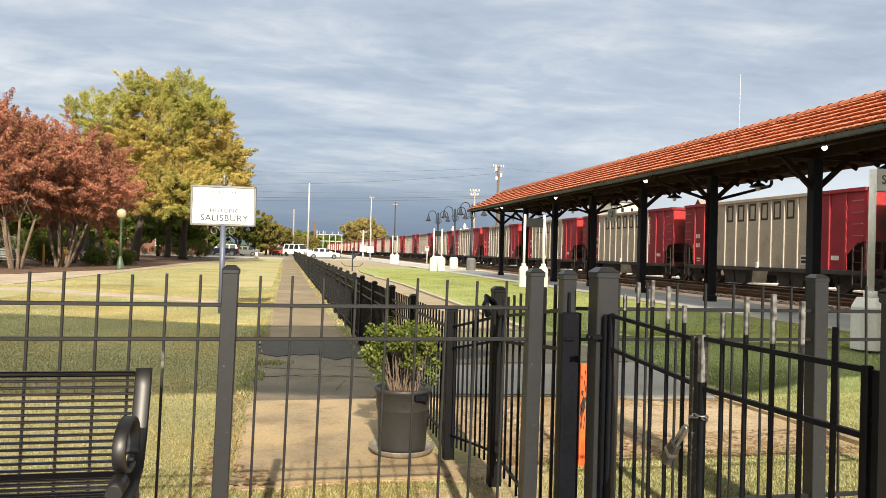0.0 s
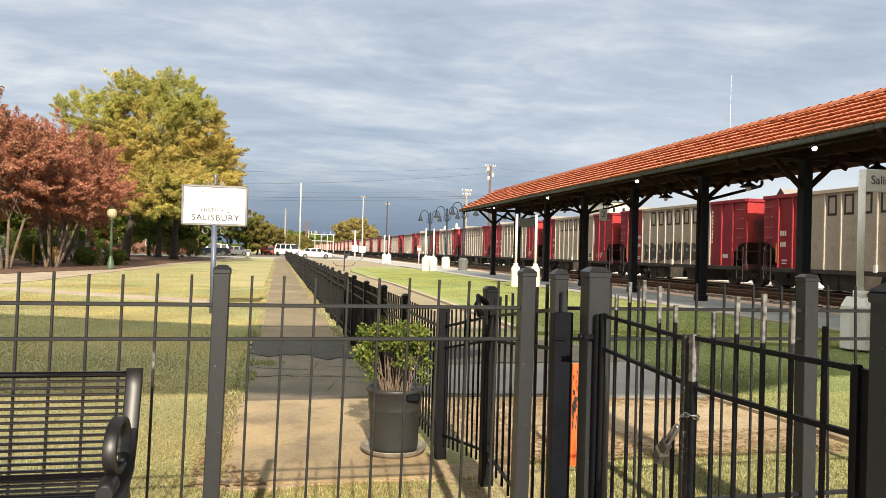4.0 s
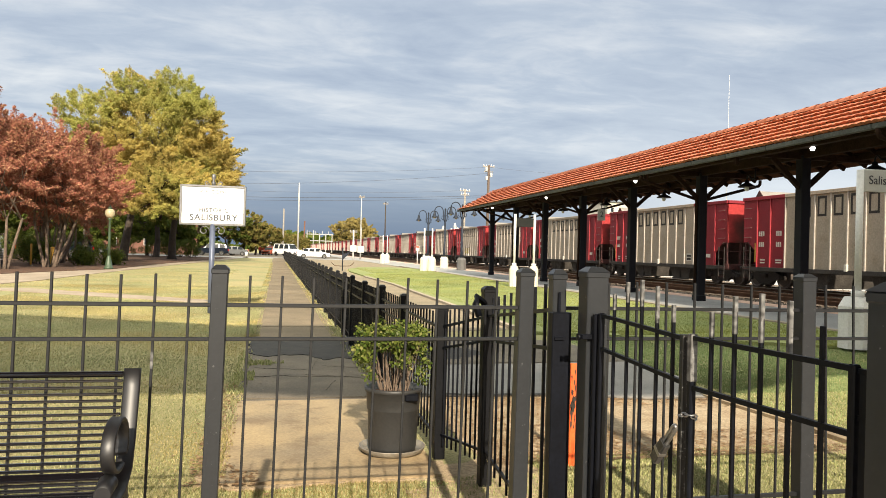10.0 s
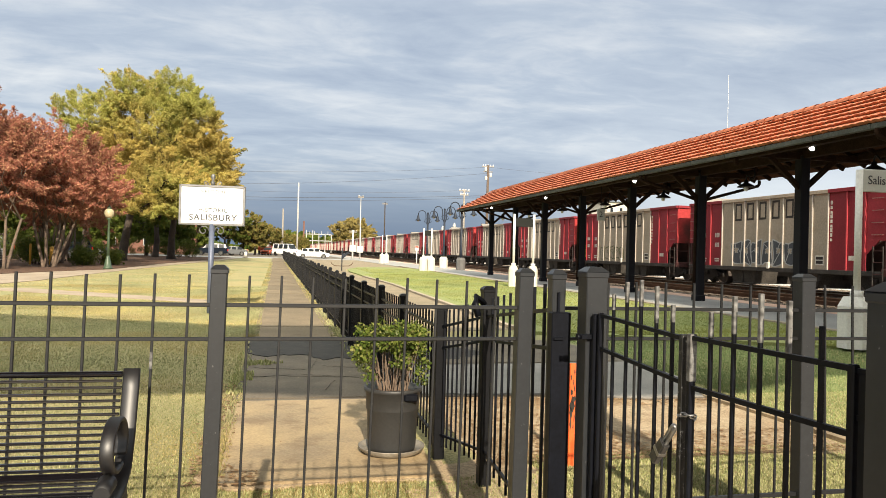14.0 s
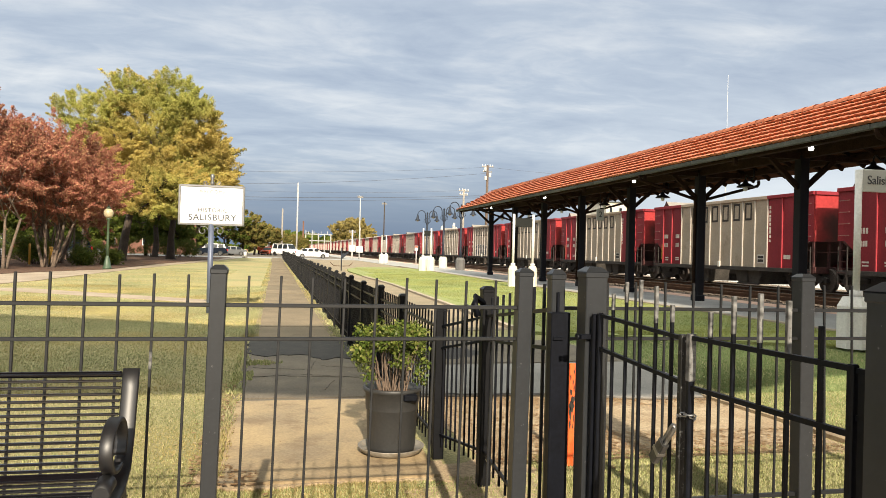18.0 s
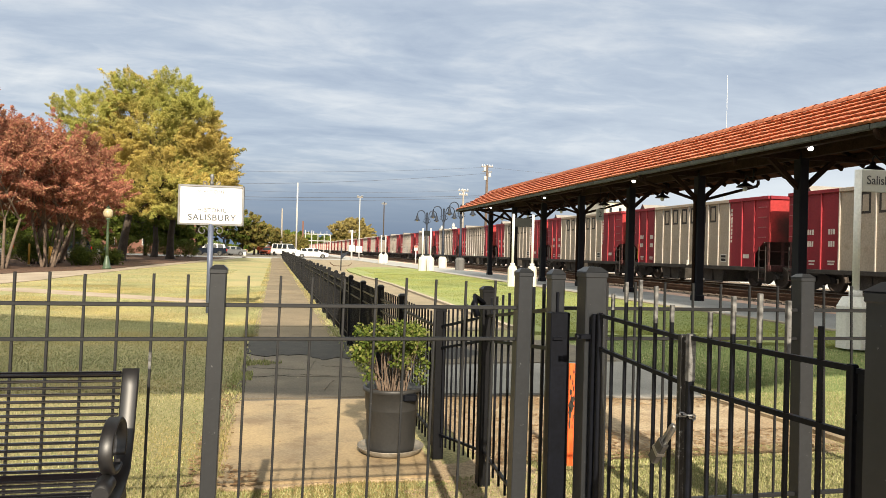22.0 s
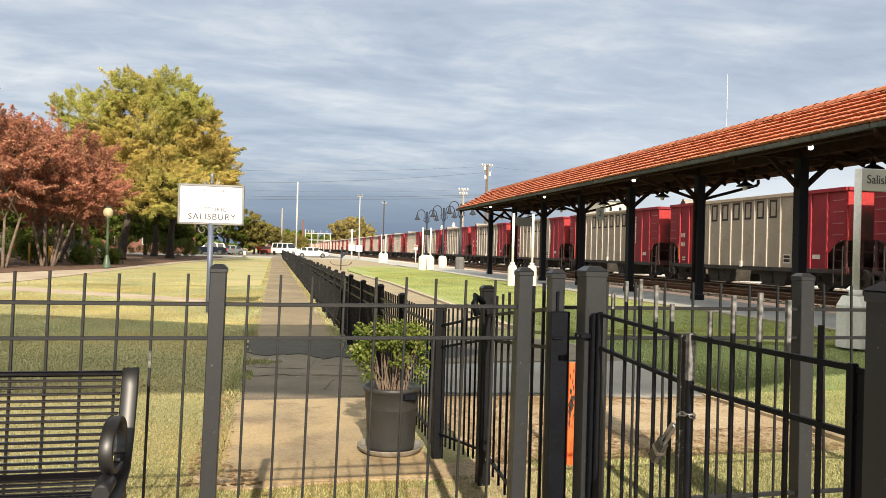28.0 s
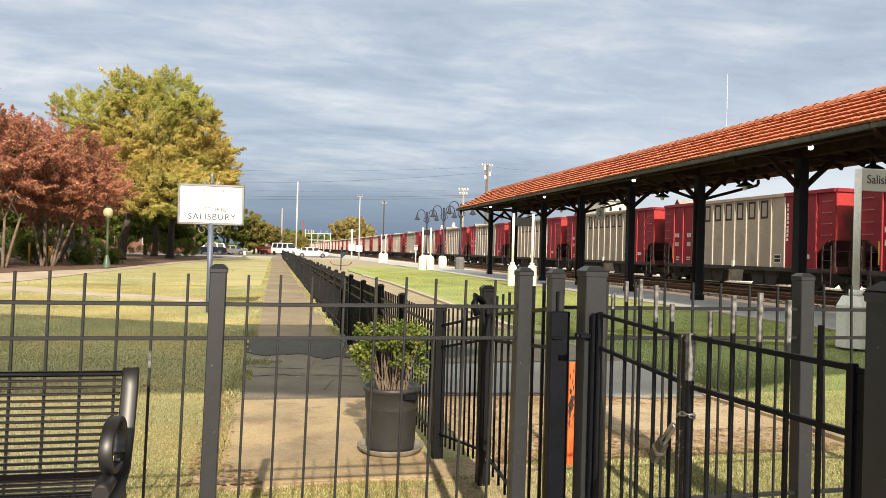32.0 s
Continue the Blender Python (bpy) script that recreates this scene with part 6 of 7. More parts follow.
def woods():
    red = "multi-stemmed crape myrtle with russet autumn leaves"
    tree("crape_myrtle", (-11.6, 42.5, 0), 6, (0.5, 0.3, 4.6, 3.6, 3.4, 2.9), 7.4, M_REDLEAF, M_BARK, red, 420, 190, 0.062, 21, 0.6, 0.085, 0.33, 1.0,
         ((0.3, 0.3, 5.1, 3.1, 3.2, 2.6), (2.3, 0, 4.1, 1.7, 2.0, 1.9), (-1.6, 0, 4.9, 2.4, 2.6, 2.7)))
    tree("crape_myrtle", (-14.4, 40.0, 0), 6, (-0.5, 0.0, 5.0, 3.2, 3.2, 3.1), 7.6, M_REDLEAF, M_BARK, red, 520, 180, 0.062, 22, 0.6, 0.07, 0.33, 1.0,
         ((-0.5, 0.0, 5.0, 3.2, 3.2, 3.1), (-0.9, -0.8, 3.5, 2.5, 2.2, 1.5)))
    tree("crape_myrtle", (-13.5, 51.5, 0), 5, (0.6, 0.0, 4.6, 3.4, 3.0, 2.9), 6.6, M_REDLEAF, M_BARK, red, 260, 130, 0.08, 23, 0.7, 0.085, 0.35, 1.1)
    tree("crape_myrtle", (-17.5, 46.0, 0), 5, (0, 0, 5.6, 3.4, 3.2, 3.8), 8.2, M_REDLEAF, M_BARK, red, 260, 130, 0.08, 24, 0.7, 0.085, 0.33, 1.1)
    tree("crape_myrtle", (-13.4, 49.0, 0), 5, (0, 0, 4.6, 3.0, 2.8, 2.8), 6.4, M_REDLEAF, M_BARK, red, 200, 120, 0.08, 25, 0.7, 0.08, 0.36, 1.0)
    tree("crape_myrtle", (-14.0, 57.0, 0), 4, (0, 0, 4.6, 2.7, 2.6, 2.4), 6.2, M_REDLEAF, M_BARK, red, 160, 110, 0.085, 26, 0.7, 0.08, 0.38, 1.0)
    tree("crape_myrtle", (-12.6, 38.6, 0), 5, (-0.6, 0, 5.0, 2.6, 2.6, 2.7), 6.8, M_REDLEAF, M_BARK, red, 260, 150, 0.06, 27, 0.55, 0.075, 0.36, 0.9)
    gold = "tall broad oak with gold and green autumn leaves"
    tree("oak_tree", (-11.9, 63.0, 0), 1, (2.0, 1, 9.0, 6.6, 6.0, 7.0), 14, M_GOLDLEAF, M_BARKDARK, gold, 1600, 215, 0.066, 31, 0.75, 0.36, 0.3, 1.15,
         ((1.7, 1, 9.8, 4.9, 4.8, 4.6), (3.4, 0.6, 13.3, 2.4, 2.8, 1.9), (-2.8, 1, 11.2, 2.6, 3.0, 2.1), (6.4, 1.5, 8.6, 2.2, 2.8, 2.4), (3.2, -1.6, 5.4, 4.4, 3.4, 2.7), (0.4, 1, 13.3, 2.2, 2.6, 1.7), (5.2, 0.6, 11.4, 2.2, 2.4, 2.0), (6.9, 1.5, 6.7, 1.8, 2.4, 1.7)))
    tree("oak_tree", (-9.6, 74.0, 0), 1, (0.8, 0, 7.8, 4.9, 5.0, 5.2), 14, M_OLIVELEAF, M_BARKDARK, gold, 420, 170, 0.12, 32, 0.95, 0.36, 0.3, 1.6)
    tree("oak_tree", (-16.7, 71.0, 0), 1, (1.2, 0, 7.6, 4.4, 4.0, 3.8), 12.0, M_GOLDLEAF, M_BARKDARK, gold, 420, 150, 0.10, 33, 0.85, 0.33, 0.3, 1.5)
    tree("oak_tree", (-12.5, 84.0, 0), 1, (0, 0, 7.4, 5.4, 5.0, 4.8), 12, M_GREENLEAF, M_BARKDARK, "dark green shade tree", 200, 160, 0.17, 34, 1.3, 0.33, 0.3, 1.4)
    # hedge and shrubs under the trees
    for i, (x, y, r, h) in enumerate(((-13.6, 47.5, 1.1, 1.5), (-10.9, 47.0, 0.75, 1.2), (-9.8, 49.0, 0.6, 0.9), (-16.0, 45.0, 1.2, 1.4), (-9.4, 88.0, 1.3, 2.0), (-11.5, 86, 1.4, 2.2), (-19, 52, 1.8, 2.2), (-16.5, 55, 1.7, 2.0), (-14.5, 58, 1.7, 2.2), (-18.5, 60, 1.8, 2.4), (-21, 57, 1.8, 2.4), (-13.5, 88, 1.8, 2.6), (-16.5, 88, 1.8, 2.6), (-19.5, 87, 1.8, 2.6), (-23, 86, 2.0, 2.8), (-10.8, 90, 1.6, 2.2))):
        s = thing("shrub", (x, y, 0), "dense dark green shrub in the mulch bed", "shrub", "shrubs")
        rng = random.Random(70 + i)
        cs = [(rng.uniform(-1, 1) * r * 0.7, rng.uniform(-1, 1) * r * 0.7, h * (0.2 + 0.65 * rng.random())) for _ in range(28)]
        leaves("foliage", M_GREENLEAF, cs, [0.42] * 28, 130, 0.06, 90 + i, s)
        st = B()
        for c in cs[:7]:
            tube(st, [(c[0] * 0.2, c[1] * 0.2, 0), c], [0.03, 0.01], 5)
        part("stem", st, M_BARKDARK, s)
    # far trees beyond the street
    far = [(-12.5, 122, 6.5, M_GREENLEAF), (-8.2, 128, 8.6, M_GREENLEAF), (-5.2, 131, 7.8, M_OLIVELEAF), (-3.4, 131, 5.6, M_OLIVELEAF), (-1.8, 142, 5.9, M_OLIVELEAF), (1.0, 180, 5.0, M_OLIVELEAF), (4.0, 200, 4.6, M_OLIVELEAF), (8.0, 230, 4.4, M_OLIVELEAF), (-18, 125, 8.0, M_GREENLEAF), (-26, 120, 9.0, M_GREENLEAF), (-36, 110, 10.0, M_GREENLEAF), (-22, 98, 8.0, M_GREENLEAF), (-30, 80, 9.0, M_GREENLEAF)] + [(-12 - 3.1 * i, 93 + (i % 3) * 1.6, 5.2 + (i * 7 % 4) * 0.5, M_GREENLEAF) for i in range(9)]
    for i, (x, y, h, m) in enumerate(far):
        tree("street_tree", (x, y, 0), 1, (0, 0, h * 0.58, h * 0.52, h * 0.5, h * 0.44), h, m, M_BARKDARK, "leafy street tree beyond the lawn", 80, 90, 0.25, 100 + i, 0.95, 0.2, 0.3, 1.0)
    tree("street_tree", (33.5, 330, 0), 1, (0, 0, 9.2, 11.0, 8, 7.0), 15, M_DULLLEAF, M_BARKDARK, "broad olive brown tree far along the railway", 240, 90, 0.40, 120, 1.8, 0.5, 0.3, 1.8)
    # low distant woods close the horizon
    g = np.random.default_rng(17)
    n = 26000
    a = g.uniform(-0.9, 1.35, n)
    dist = g.uniform(520, 620, n)
    h = 9 + 5 * np.sin(a * 21) + 3 * np.sin(a * 57 + 1)
    p = np.stack([np.sin(a) * dist, np.cos(a) * dist, g.random(n) ** 0.8 * h], 1)
    u = g.normal(size=(n, 3)); u /= np.linalg.norm(u, axis=1, keepdims=True)
    w = g.normal(size=(n, 3)); w /= np.linalg.norm(w, axis=1, keepdims=True)
    v = np.stack([p - u * 2.2, p + w * 1.8, p + u * 2.2, p - w * 1.8], 1)
    me = bpy.data.meshes.new("far_woods")
    me.from_pydata(v.reshape(-1, 3).tolist(), [], np.arange(n * 4).reshape(-1, 4).tolist())
    me.materials.append(M_GREENLEAF)
    tagged(new("far_woods", me), "low dark woods on the horizon", "woods", kind="stuff")


woods()


# ------------------------------------------------------------------ poles, wires and distance
def pole(x, y, h, r, label, arms=(), material=None, name="utility_pole", lean_x=0.0):
    p = thing(name, (x, y, 0), label, "pole", "utility poles")
    part("shaft", one(tube, [(0, 0, -0.2), (lean_x, 0, h)], [r, r * 0.72], 10), material or M_POLEWOOD, p)
    for z, w in arms:
        c = part("crossarm", one(box, lean_x - w, lean_x + w, -0.08, 0.08, z - 0.08, z + 0.08), M_POLEWOOD, p)
        for k in (-0.9, -0.45, 0.45, 0.9):
            part("insulator", one(lathe, [(0.05, 0), (0.07, 0.08), (0.04, 0.16), (0.0001, 0.18)], 8, (lean_x + k * w, 0, z + 0.08)), M_STEEL, c)
    return p


def distance():
    pole(4.0, 140, 13.6, 0.17, "tall pale weathered pole beside the street", material=M_POLEPALE)
    pole(1.4, 150, 9.2, 0.2, "pale wooden utility pole")
    big = pole(43.5, 150, 20.0, 0.34, "brown utility pole with crossarms and insulators", ((19.7, 1.3), (18.6, 1.0)), M_POLEBROWN)
    for z, k in ((19.3, -0.55), (18.1, 0.5), (17.4, -0.45)):
        part("transformer", one(lathe, [(0.0001, 0), (0.26, 0.02), (0.28, 0.1), (0.28, 0.75), (0.2, 0.85), (0.0001, 0.9)], 12, (k, -0.2, z - 0.6)), M_STATION, big, "pale grey pole transformer")
    for k in range(5):
        part("bushing", one(lathe, [(0.0001, 0), (0.11, 0.05), (0.13, 0.2), (0.06, 0.4), (0.0001, 0.42)], 8, (-1.1 + 0.55 * k, 0, 19.75)), M_WHITE, big, "white porcelain insulator")
    tall = pole(41.0, 160, 15.6, 0.3, "grey utility pole with crossarms", ((15.2, 1.2), (14.3, 1.0)), M_POLEWOOD)
    for k in range(4):
        part("bushing", one(lathe, [(0.0001, 0), (0.13, 0.05), (0.15, 0.25), (0.07, 0.45), (0.0001, 0.47)], 8, (-1.0 + 0.67 * k, 0, 15.25)), M_WHITE, tall, "white porcelain insulator")
        part("bushing", one(lathe, [(0.0001, 0), (0.13, 0.05), (0.15, 0.25), (0.07, 0.45), (0.0001, 0.47)], 8, (-0.8 + 0.53 * k, 0, 14.35)), M_WHITE, tall, "white porcelain insulator")
    pole(20.3, 140, 10.7, 0.14, "dark utility pole with a small crossarm and a street light arm", ((10.3, 0.5),), M_BARKDARK)
    pole(11.75, 105, 9.0, 0.08, "pale signal mast with antennas", ((8.9, 0.4),), M_STATION, "signal_mast")
    m = pole(11.8, 105.2, 4.6, 0.12, "white crossing signal mast with a cabinet", (), M_WHITE, "signal_mast")
    part("cabinet", one(box, -0.45, 0.45, -0.3, 0.3, 1.0, 1.9, 0.03), M_WHITE, m)
    m = pole(10.85, 106, 4.2, 0.14, "white crossing signal mast with lamps", ((3.9, 0.5),), M_WHITE, "signal_mast")
    part("cabinet", one(box, -0.45, 0.45, -0.3, 0.3, 1.1, 2.0, 0.03), M_WHITE, m)
    a = thing("radio_mast", (267, 400, 0), "thin white radio mast behind the railway", "mast")
    part("mast", one(tube, [(0, 0, 0), (0, 0, 78), (0, 0, 114)], [0.18, 0.1, 0.1], 6), M_WHITE, a)
    # wires on the sagging line
    def wire(p, q, sag, r):
        p, q = Vector(p), Vector(q)
        pts = []
        for i in range(17):
            t = i / 16
            c = p.lerp(q, t)
            c.z -= sag * 4 * t * (1 - t)
            pts.append(c)
        w = part("power_line", one(tube, pts, r, 5), M_CABLE)
        tagged(w, "thin black overhead power line", "cable", "power lines")
    wire((-60, 150, 13.5), (43.5, 150, 20.0 - 1.7), 2.2, 0.028)
    wire((-60, 150, 11.6), (43.5, 150, 13.6), 1.4, 0.04)
    wire((-60, 150, 11.2), (43.5, 150, 13.2), 1.6, 0.03)
    wire((-60, 150, 16.8), (43.5, 150, 19.6), 2.0, 0.022)
    wire((43.5, 150, 19.6), (120, 150, 21), 1.5, 0.022)
    wire((41, 160, 15.3), (-60, 160, 15.0), 2.0, 0.022)


distance()


# ------------------------------------------------------------------ vehicles and small things
M_VAN = mat("white_car_paint", (0.72, 0.72, 0.72), 0.3, var=0.03, bump=0.0, coat=0.5)
M_DARKCAR = mat("dark_blue_car_paint", (0.008, 0.012, 0.02), 0.2, spec=0.2, var=0.1, bump=0.0, coat=0.0)
M_SILVERCAR = mat("silver_car_paint", (0.10, 0.105, 0.11), 0.3, spec=0.3, metal=0.0, var=0.05, bump=0.0, coat=0.1)
M_TRUCKRED = mat("orange_red_truck_paint", (0.42, 0.07, 0.03), 0.4, var=0.1, bump=0.0)
M_REDLAMP = mat("red_lamp_lens", (0.4, 0.01, 0.01), 0.2, var=0.05, bump=0.0)
M_CHROME = mat("chrome", (0.6, 0.6, 0.6), 0.15, metal=1.0, var=0.05, bump=0.0)


def vehicle(name, at, rz, prof, cabin, wd, paint, label, axles, wheel_r=0.34, category="car"):
    """A car from its side outline: body, glazed cabin, wheels, lamps, bumpers. It faces +x."""
    v = thing(name, at, label, category, "parked vehicles", rz)

    def extrude(pts, w0, w1, z_ref=None):
        bm = B()
        zs = [p[1] for p in pts]
        lo, hi = min(zs), max(zs)
        def half(z):
            return (w0 + (w1 - w0) * (z - lo) / (hi - lo)) / 2
        a = [bm.verts.new((x, -half(z), z)) for x, z in pts]
        b = [bm.verts.new((x, half(z), z)) for x, z in pts]
        k = len(pts)
        for i in range(k):
            bm.faces.new((a[i], a[(i + 1) % k], b[(i + 1) % k], b[i]))
        bm.faces.new(a[::-1]); bm.faces.new(b)
        bmesh.ops.recalc_face_normals(bm, faces=bm.faces)
        bmesh.ops.bevel(bm, geom=list(bm.edges), offset=0.035, segments=2, affect="EDGES")
        return bm
    part("body", extrude(prof, wd, wd * 0.96), paint, v)
    roof = part("cabin", extrude(cabin, wd * 0.95, wd * 0.78), paint, v)
    # glass lies just outside the cabin
    zs = [p[1] for p in cabin]
    z0, z1 = min(zs) + 0.06, max(zs) - 0.09
    xs0, xs1 = min(p[0] for p in cabin), max(p[0] for p in cabin)
    n = 3
    for side in (-1, 1):
        for i in range(n):
            f0, f1 = (i + 0.10) / n, (i + 0.92) / n
            lo0, lo1 = xs0 + 0.22 + (xs1 - xs0 - 0.5) * f0, xs0 + 0.22 + (xs1 - xs0 - 0.5) * f1
            sh = 0.10
            y0 = side * (wd * 0.95 / 2 - 0.018 + 0.022)
            y1 = side * (wd * 0.80 / 2 + 0.02)
            bm = B()
            q = [(lo0, y0, z0), (lo1, y0, z0), (lo1 - (sh if i == n - 1 else 0), y1, z1), (lo0 + (sh if i == 0 else 0), y1, z1)]
            slab(bm, q, 0.008)
            part("window", bm, M_CARGLASS, roof)
    for end in (0, 1):
        top = [p for p in cabin if abs(p[1] - max(zs)) < 0.08]
        bot = [p for p in cabin if abs(p[1] - min(zs)) < 0.08]
        tx = (max if end else min)(p[0] for p in top)
        bx = (max if end else min)(p[0] for p in bot)
        k = 0.02 if end else -0.02
        bm = B()
        slab(bm, [(bx * 0.9 + tx * 0.1 + k, -wd * 0.40, z0), (bx * 0.9 + tx * 0.1 + k, wd * 0.40, z0), (tx * 0.85 + bx * 0.15 + k, wd * 0.34, z1), (tx * 0.85 + bx * 0.15 + k, -wd * 0.34, z1)], 0.01)
        part("windscreen", bm, M_CARGLASS, roof)
    x0, x1 = min(p[0] for p in prof), max(p[0] for p in prof)
    for ax in axles:
        for side in (-1, 1):
            bm = B()
            tube(bm, [(ax, side * (wd / 2 - 0.2), wheel_r), (ax, side * (wd / 2 + 0.01), wheel_r)], wheel_r, 18)
            w = part("wheel", bm, M_RUBBER, v)
            part("rim", one(tube, [(ax, side * (wd / 2 - 0.02), wheel_r), (ax, side * (wd / 2 + 0.025), wheel_r)], wheel_r * 0.6, 12), M_CHROME, w)
    for side in (-1, 1):
        part("headlight", one(box, x1 - 0.06, x1 + 0.012, side * wd * 0.36 - 0.13, side * wd * 0.36 + 0.13, 0.62, 0.76, 0.01), M_CHROME, v)
        part("tail_light", one(box, x0 - 0.012, x0 + 0.05, side * wd * 0.42 - 0.08, side * wd * 0.42 + 0.08, 0.7, 0.98, 0.01), M_REDLAMP, v)
        part("mirror", one(box, x1 - 1.55, x1 - 1.4, side * (wd / 2 + 0.09) - 0.09, side * (wd / 2 + 0.09) + 0.09, 0.98, 1.12, 0.02), paint, v)
    part("bumper", one(box, x0 - 0.06, x0 + 0.06, -wd * 0.46, wd * 0.46, 0.36, 0.52, 0.02), M_RUBBER, v)
    part("bumper", one(box, x1 - 0.06, x1 + 0.06, -wd * 0.46, wd * 0.46, 0.36, 0.52, 0.02), M_RUBBER, v)
    return v


CAR_BODY = [(-2.25, 0.28), (2.2, 0.28), (2.3, 0.5), (2.2, 0.78), (1.1, 0.92), (-1.9, 0.96), (-2.28, 0.85), (-2.32, 0.55)]
CAR_CABIN = [(-1.75, 0.93), (1.25, 0.90), (0.45, 1.38), (-0.2, 1.43), (-0.95, 1.38)]
SUV_BODY = [(-2.3, 0.35), (2.25, 0.35), (2.35, 0.6), (2.25, 0.98), (1.1, 1.08), (-2.25, 1.1), (-2.35, 0.6)]
SUV_CABIN = [(-2.2, 1.08), (1.15, 1.05), (0.5, 1.68), (-0.5, 1.75), (-1.95, 1.70)]
VAN_BODY = [(-2.7, 0.35), (2.6, 0.35), (2.72, 0.6), (2.6, 1.0), (1.75, 1.2), (-2.7, 1.2), (-2.75, 0.6)]
VAN_CABIN = [(-2.68, 1.18), (1.7, 1.18), (1.05, 2.0), (0.6, 2.07), (-2.55, 2.07)]

vehicle("panel_van", (1.94, 130, 0.02), -50, VAN_BODY, VAN_CABIN, 1.95, M_VAN, "white passenger van parked by the street", (-1.8, 1.75), 0.36, "van")
vehicle("sedan_car", (5.2, 105.0, 0.02), 0, CAR_BODY, CAR_CABIN, 1.8, M_VAN, "white sedan parked beside a van", (-1.4, 1.45), 0.33)
vehicle("suv_car", (-9.1, 113, 0.02), 180, SUV_BODY, SUV_CABIN, 1.85, M_DARKCAR, "dark blue sport utility car parked in the lot", (-1.4, 1.45), 0.36)
vehicle("suv_car", (-8.0, 118.5, 0.02), 12, SUV_BODY, SUV_CABIN, 1.85, M_DARKCAR, "dark car parked in the lot", (-1.4, 1.45), 0.36)
vehicle("sedan_car", (-6.4, 117, 0.02), 185, CAR_BODY, CAR_CABIN, 1.8, M_SILVERCAR, "grey car parked in the lot", (-1.4, 1.45), 0.33)
vehicle("sedan_car", (-0.9, 135.5, 0.02), 250, CAR_BODY, CAR_CABIN, 1.8, M_TRUCKRED, "dark red car parked behind a van", (-1.4, 1.45), 0.33)
vehicle("sedan_car", (-22.0, 96, 0.02), 170, CAR_BODY, CAR_CABIN, 1.8, M_SILVERCAR, "grey car parked under the trees", (-1.4, 1.45), 0.33)
vehicle("suv_car", (-18.5, 72, 0.03), 160, SUV_BODY, SUV_CABIN, 1.85, M_DARKCAR, "dark car parked under the trees", (-1.4, 1.45), 0.36)
vehicle("suv_car", (-22.5, 64, 0.03), 175, SUV_BODY, SUV_CABIN, 1.85, M_SILVERCAR, "pale car parked under the trees", (-1.4, 1.45), 0.36)


def truck():
    t = thing("utility_truck", (-1.5, 150, 0.02), "orange red utility truck with a white crane bed", "truck", "parked vehicles", 80)
    part("cab", one(box, -1.2, 0.9, -1.0, 1.0, 0.5, 2.1, 0.12), M_TRUCKRED, t)
    part("windscreen", one(box, 0.86, 0.93, -0.85, 0.85, 1.35, 1.95, 0.02), M_CARGLASS, t)
    part("bed", one(box, -4.2, -1.25, -1.05, 1.05, 0.75, 1.5, 0.05), M_TRUCKRED, t)
    part("rack", one(box, -3.6, 0.5, -0.9, 0.9, 2.25, 2.5, 0.05), M_WHITE, t)
    for x in (-3.4, -1.3, 0.3):
        part("rack_post", one(box, x - 0.05, x + 0.05, -0.9, 0.9, 1.5, 2.27), M_WHITE, t)
    for x in (-3.2, 0.1):
        for s in (-1, 1):
            part("wheel", one(tube, [(x, s * 0.75, 0.45), (x, s * 1.02, 0.45)], 0.45, 16), M_RUBBER, t)


truck()


def bollard(x, y, h, r, material, label, category="bollard"):
    b = thing("bollard", (x, y, 0.02), label, category, "bollards")
    part("shaft", one(lathe, [(r, 0), (r, h - r * 0.5), (r * 0.8, h - r * 0.15), (r * 0.4, h), (0.0001, h)], 14), material, b)
    part("foot", one(lathe, [(r * 2.0, 0), (r * 2.0, 0.06), (r * 1.02, 0.08)], 14), M_CONC2, b)


bollard(-12.94, 44.0, 1.22, 0.055, M_YELLOWPAINT, "slim yellow steel bollard")
bollard(-12.0, 44.5, 1.08, 0.125, M_YELLOWPAINT, "thick yellow steel bollard")
bollard(-3.5, 94.0, 0.75, 0.18, M_WHITE, "short white bollard by the street")


def park_bench(x, y, rz):
    b = thing("park_bench", (x, y, 0.02), "weathered grey slatted park bench under the trees", "bench", rz=rz)
    for i in range(4):
        part("seat_slat", one(box, -0.9, 0.9, -0.28 + 0.14 * i, -0.17 + 0.14 * i, 0.43, 0.46, 0.005), M_SILVER, b)
    for i in range(4):
        part("back_slat", one(box, -0.9, 0.9, 0.30 + 0.02 * i, 0.325 + 0.02 * i, 0.52 + 0.115 * i, 0.61 + 0.115 * i, 0.005), M_SILVER, b)
    for xx in (-0.8, 0.8):
        part("leg", one(bar, (xx, -0.22, 0.43), (xx, -0.26, 0.0), 0.05), M_DARKIRON, b)
        part("leg", one(bar, (xx, 0.40, 0.95), (xx, 0.30, 0.0), 0.05), M_DARKIRON, b)


park_bench(-13.6, 39.0, 12)


def flag_stand():
    f = thing("garden_stand", (4.07, 46.0, 0.05), "thin black iron stand with a small dark pennant", "stand")
    part("pole", one(tube, [(0, 0, 0), (0, 0, 1.42)], 0.035, 8), M_DARKIRON, f)
    bm = B()
    slab(bm, [(0.03, 0, 1.0), (0.5, 0.02, 1.22), (0.28, 0.02, 0.95), (0.04, 0, 0.72)], 0.02)
    part("pennant", bm, M_DARKIRON, f)
    for s in (-1, 1):
        part("arm", one(tube, [(0, 0, 0.28), (s * 0.45, 0, 0.30), (s * 0.62, 0, 0.42), (s * 0.68, 0, 0.52)], 0.022, 6), M_RUST, f)


flag_stand()


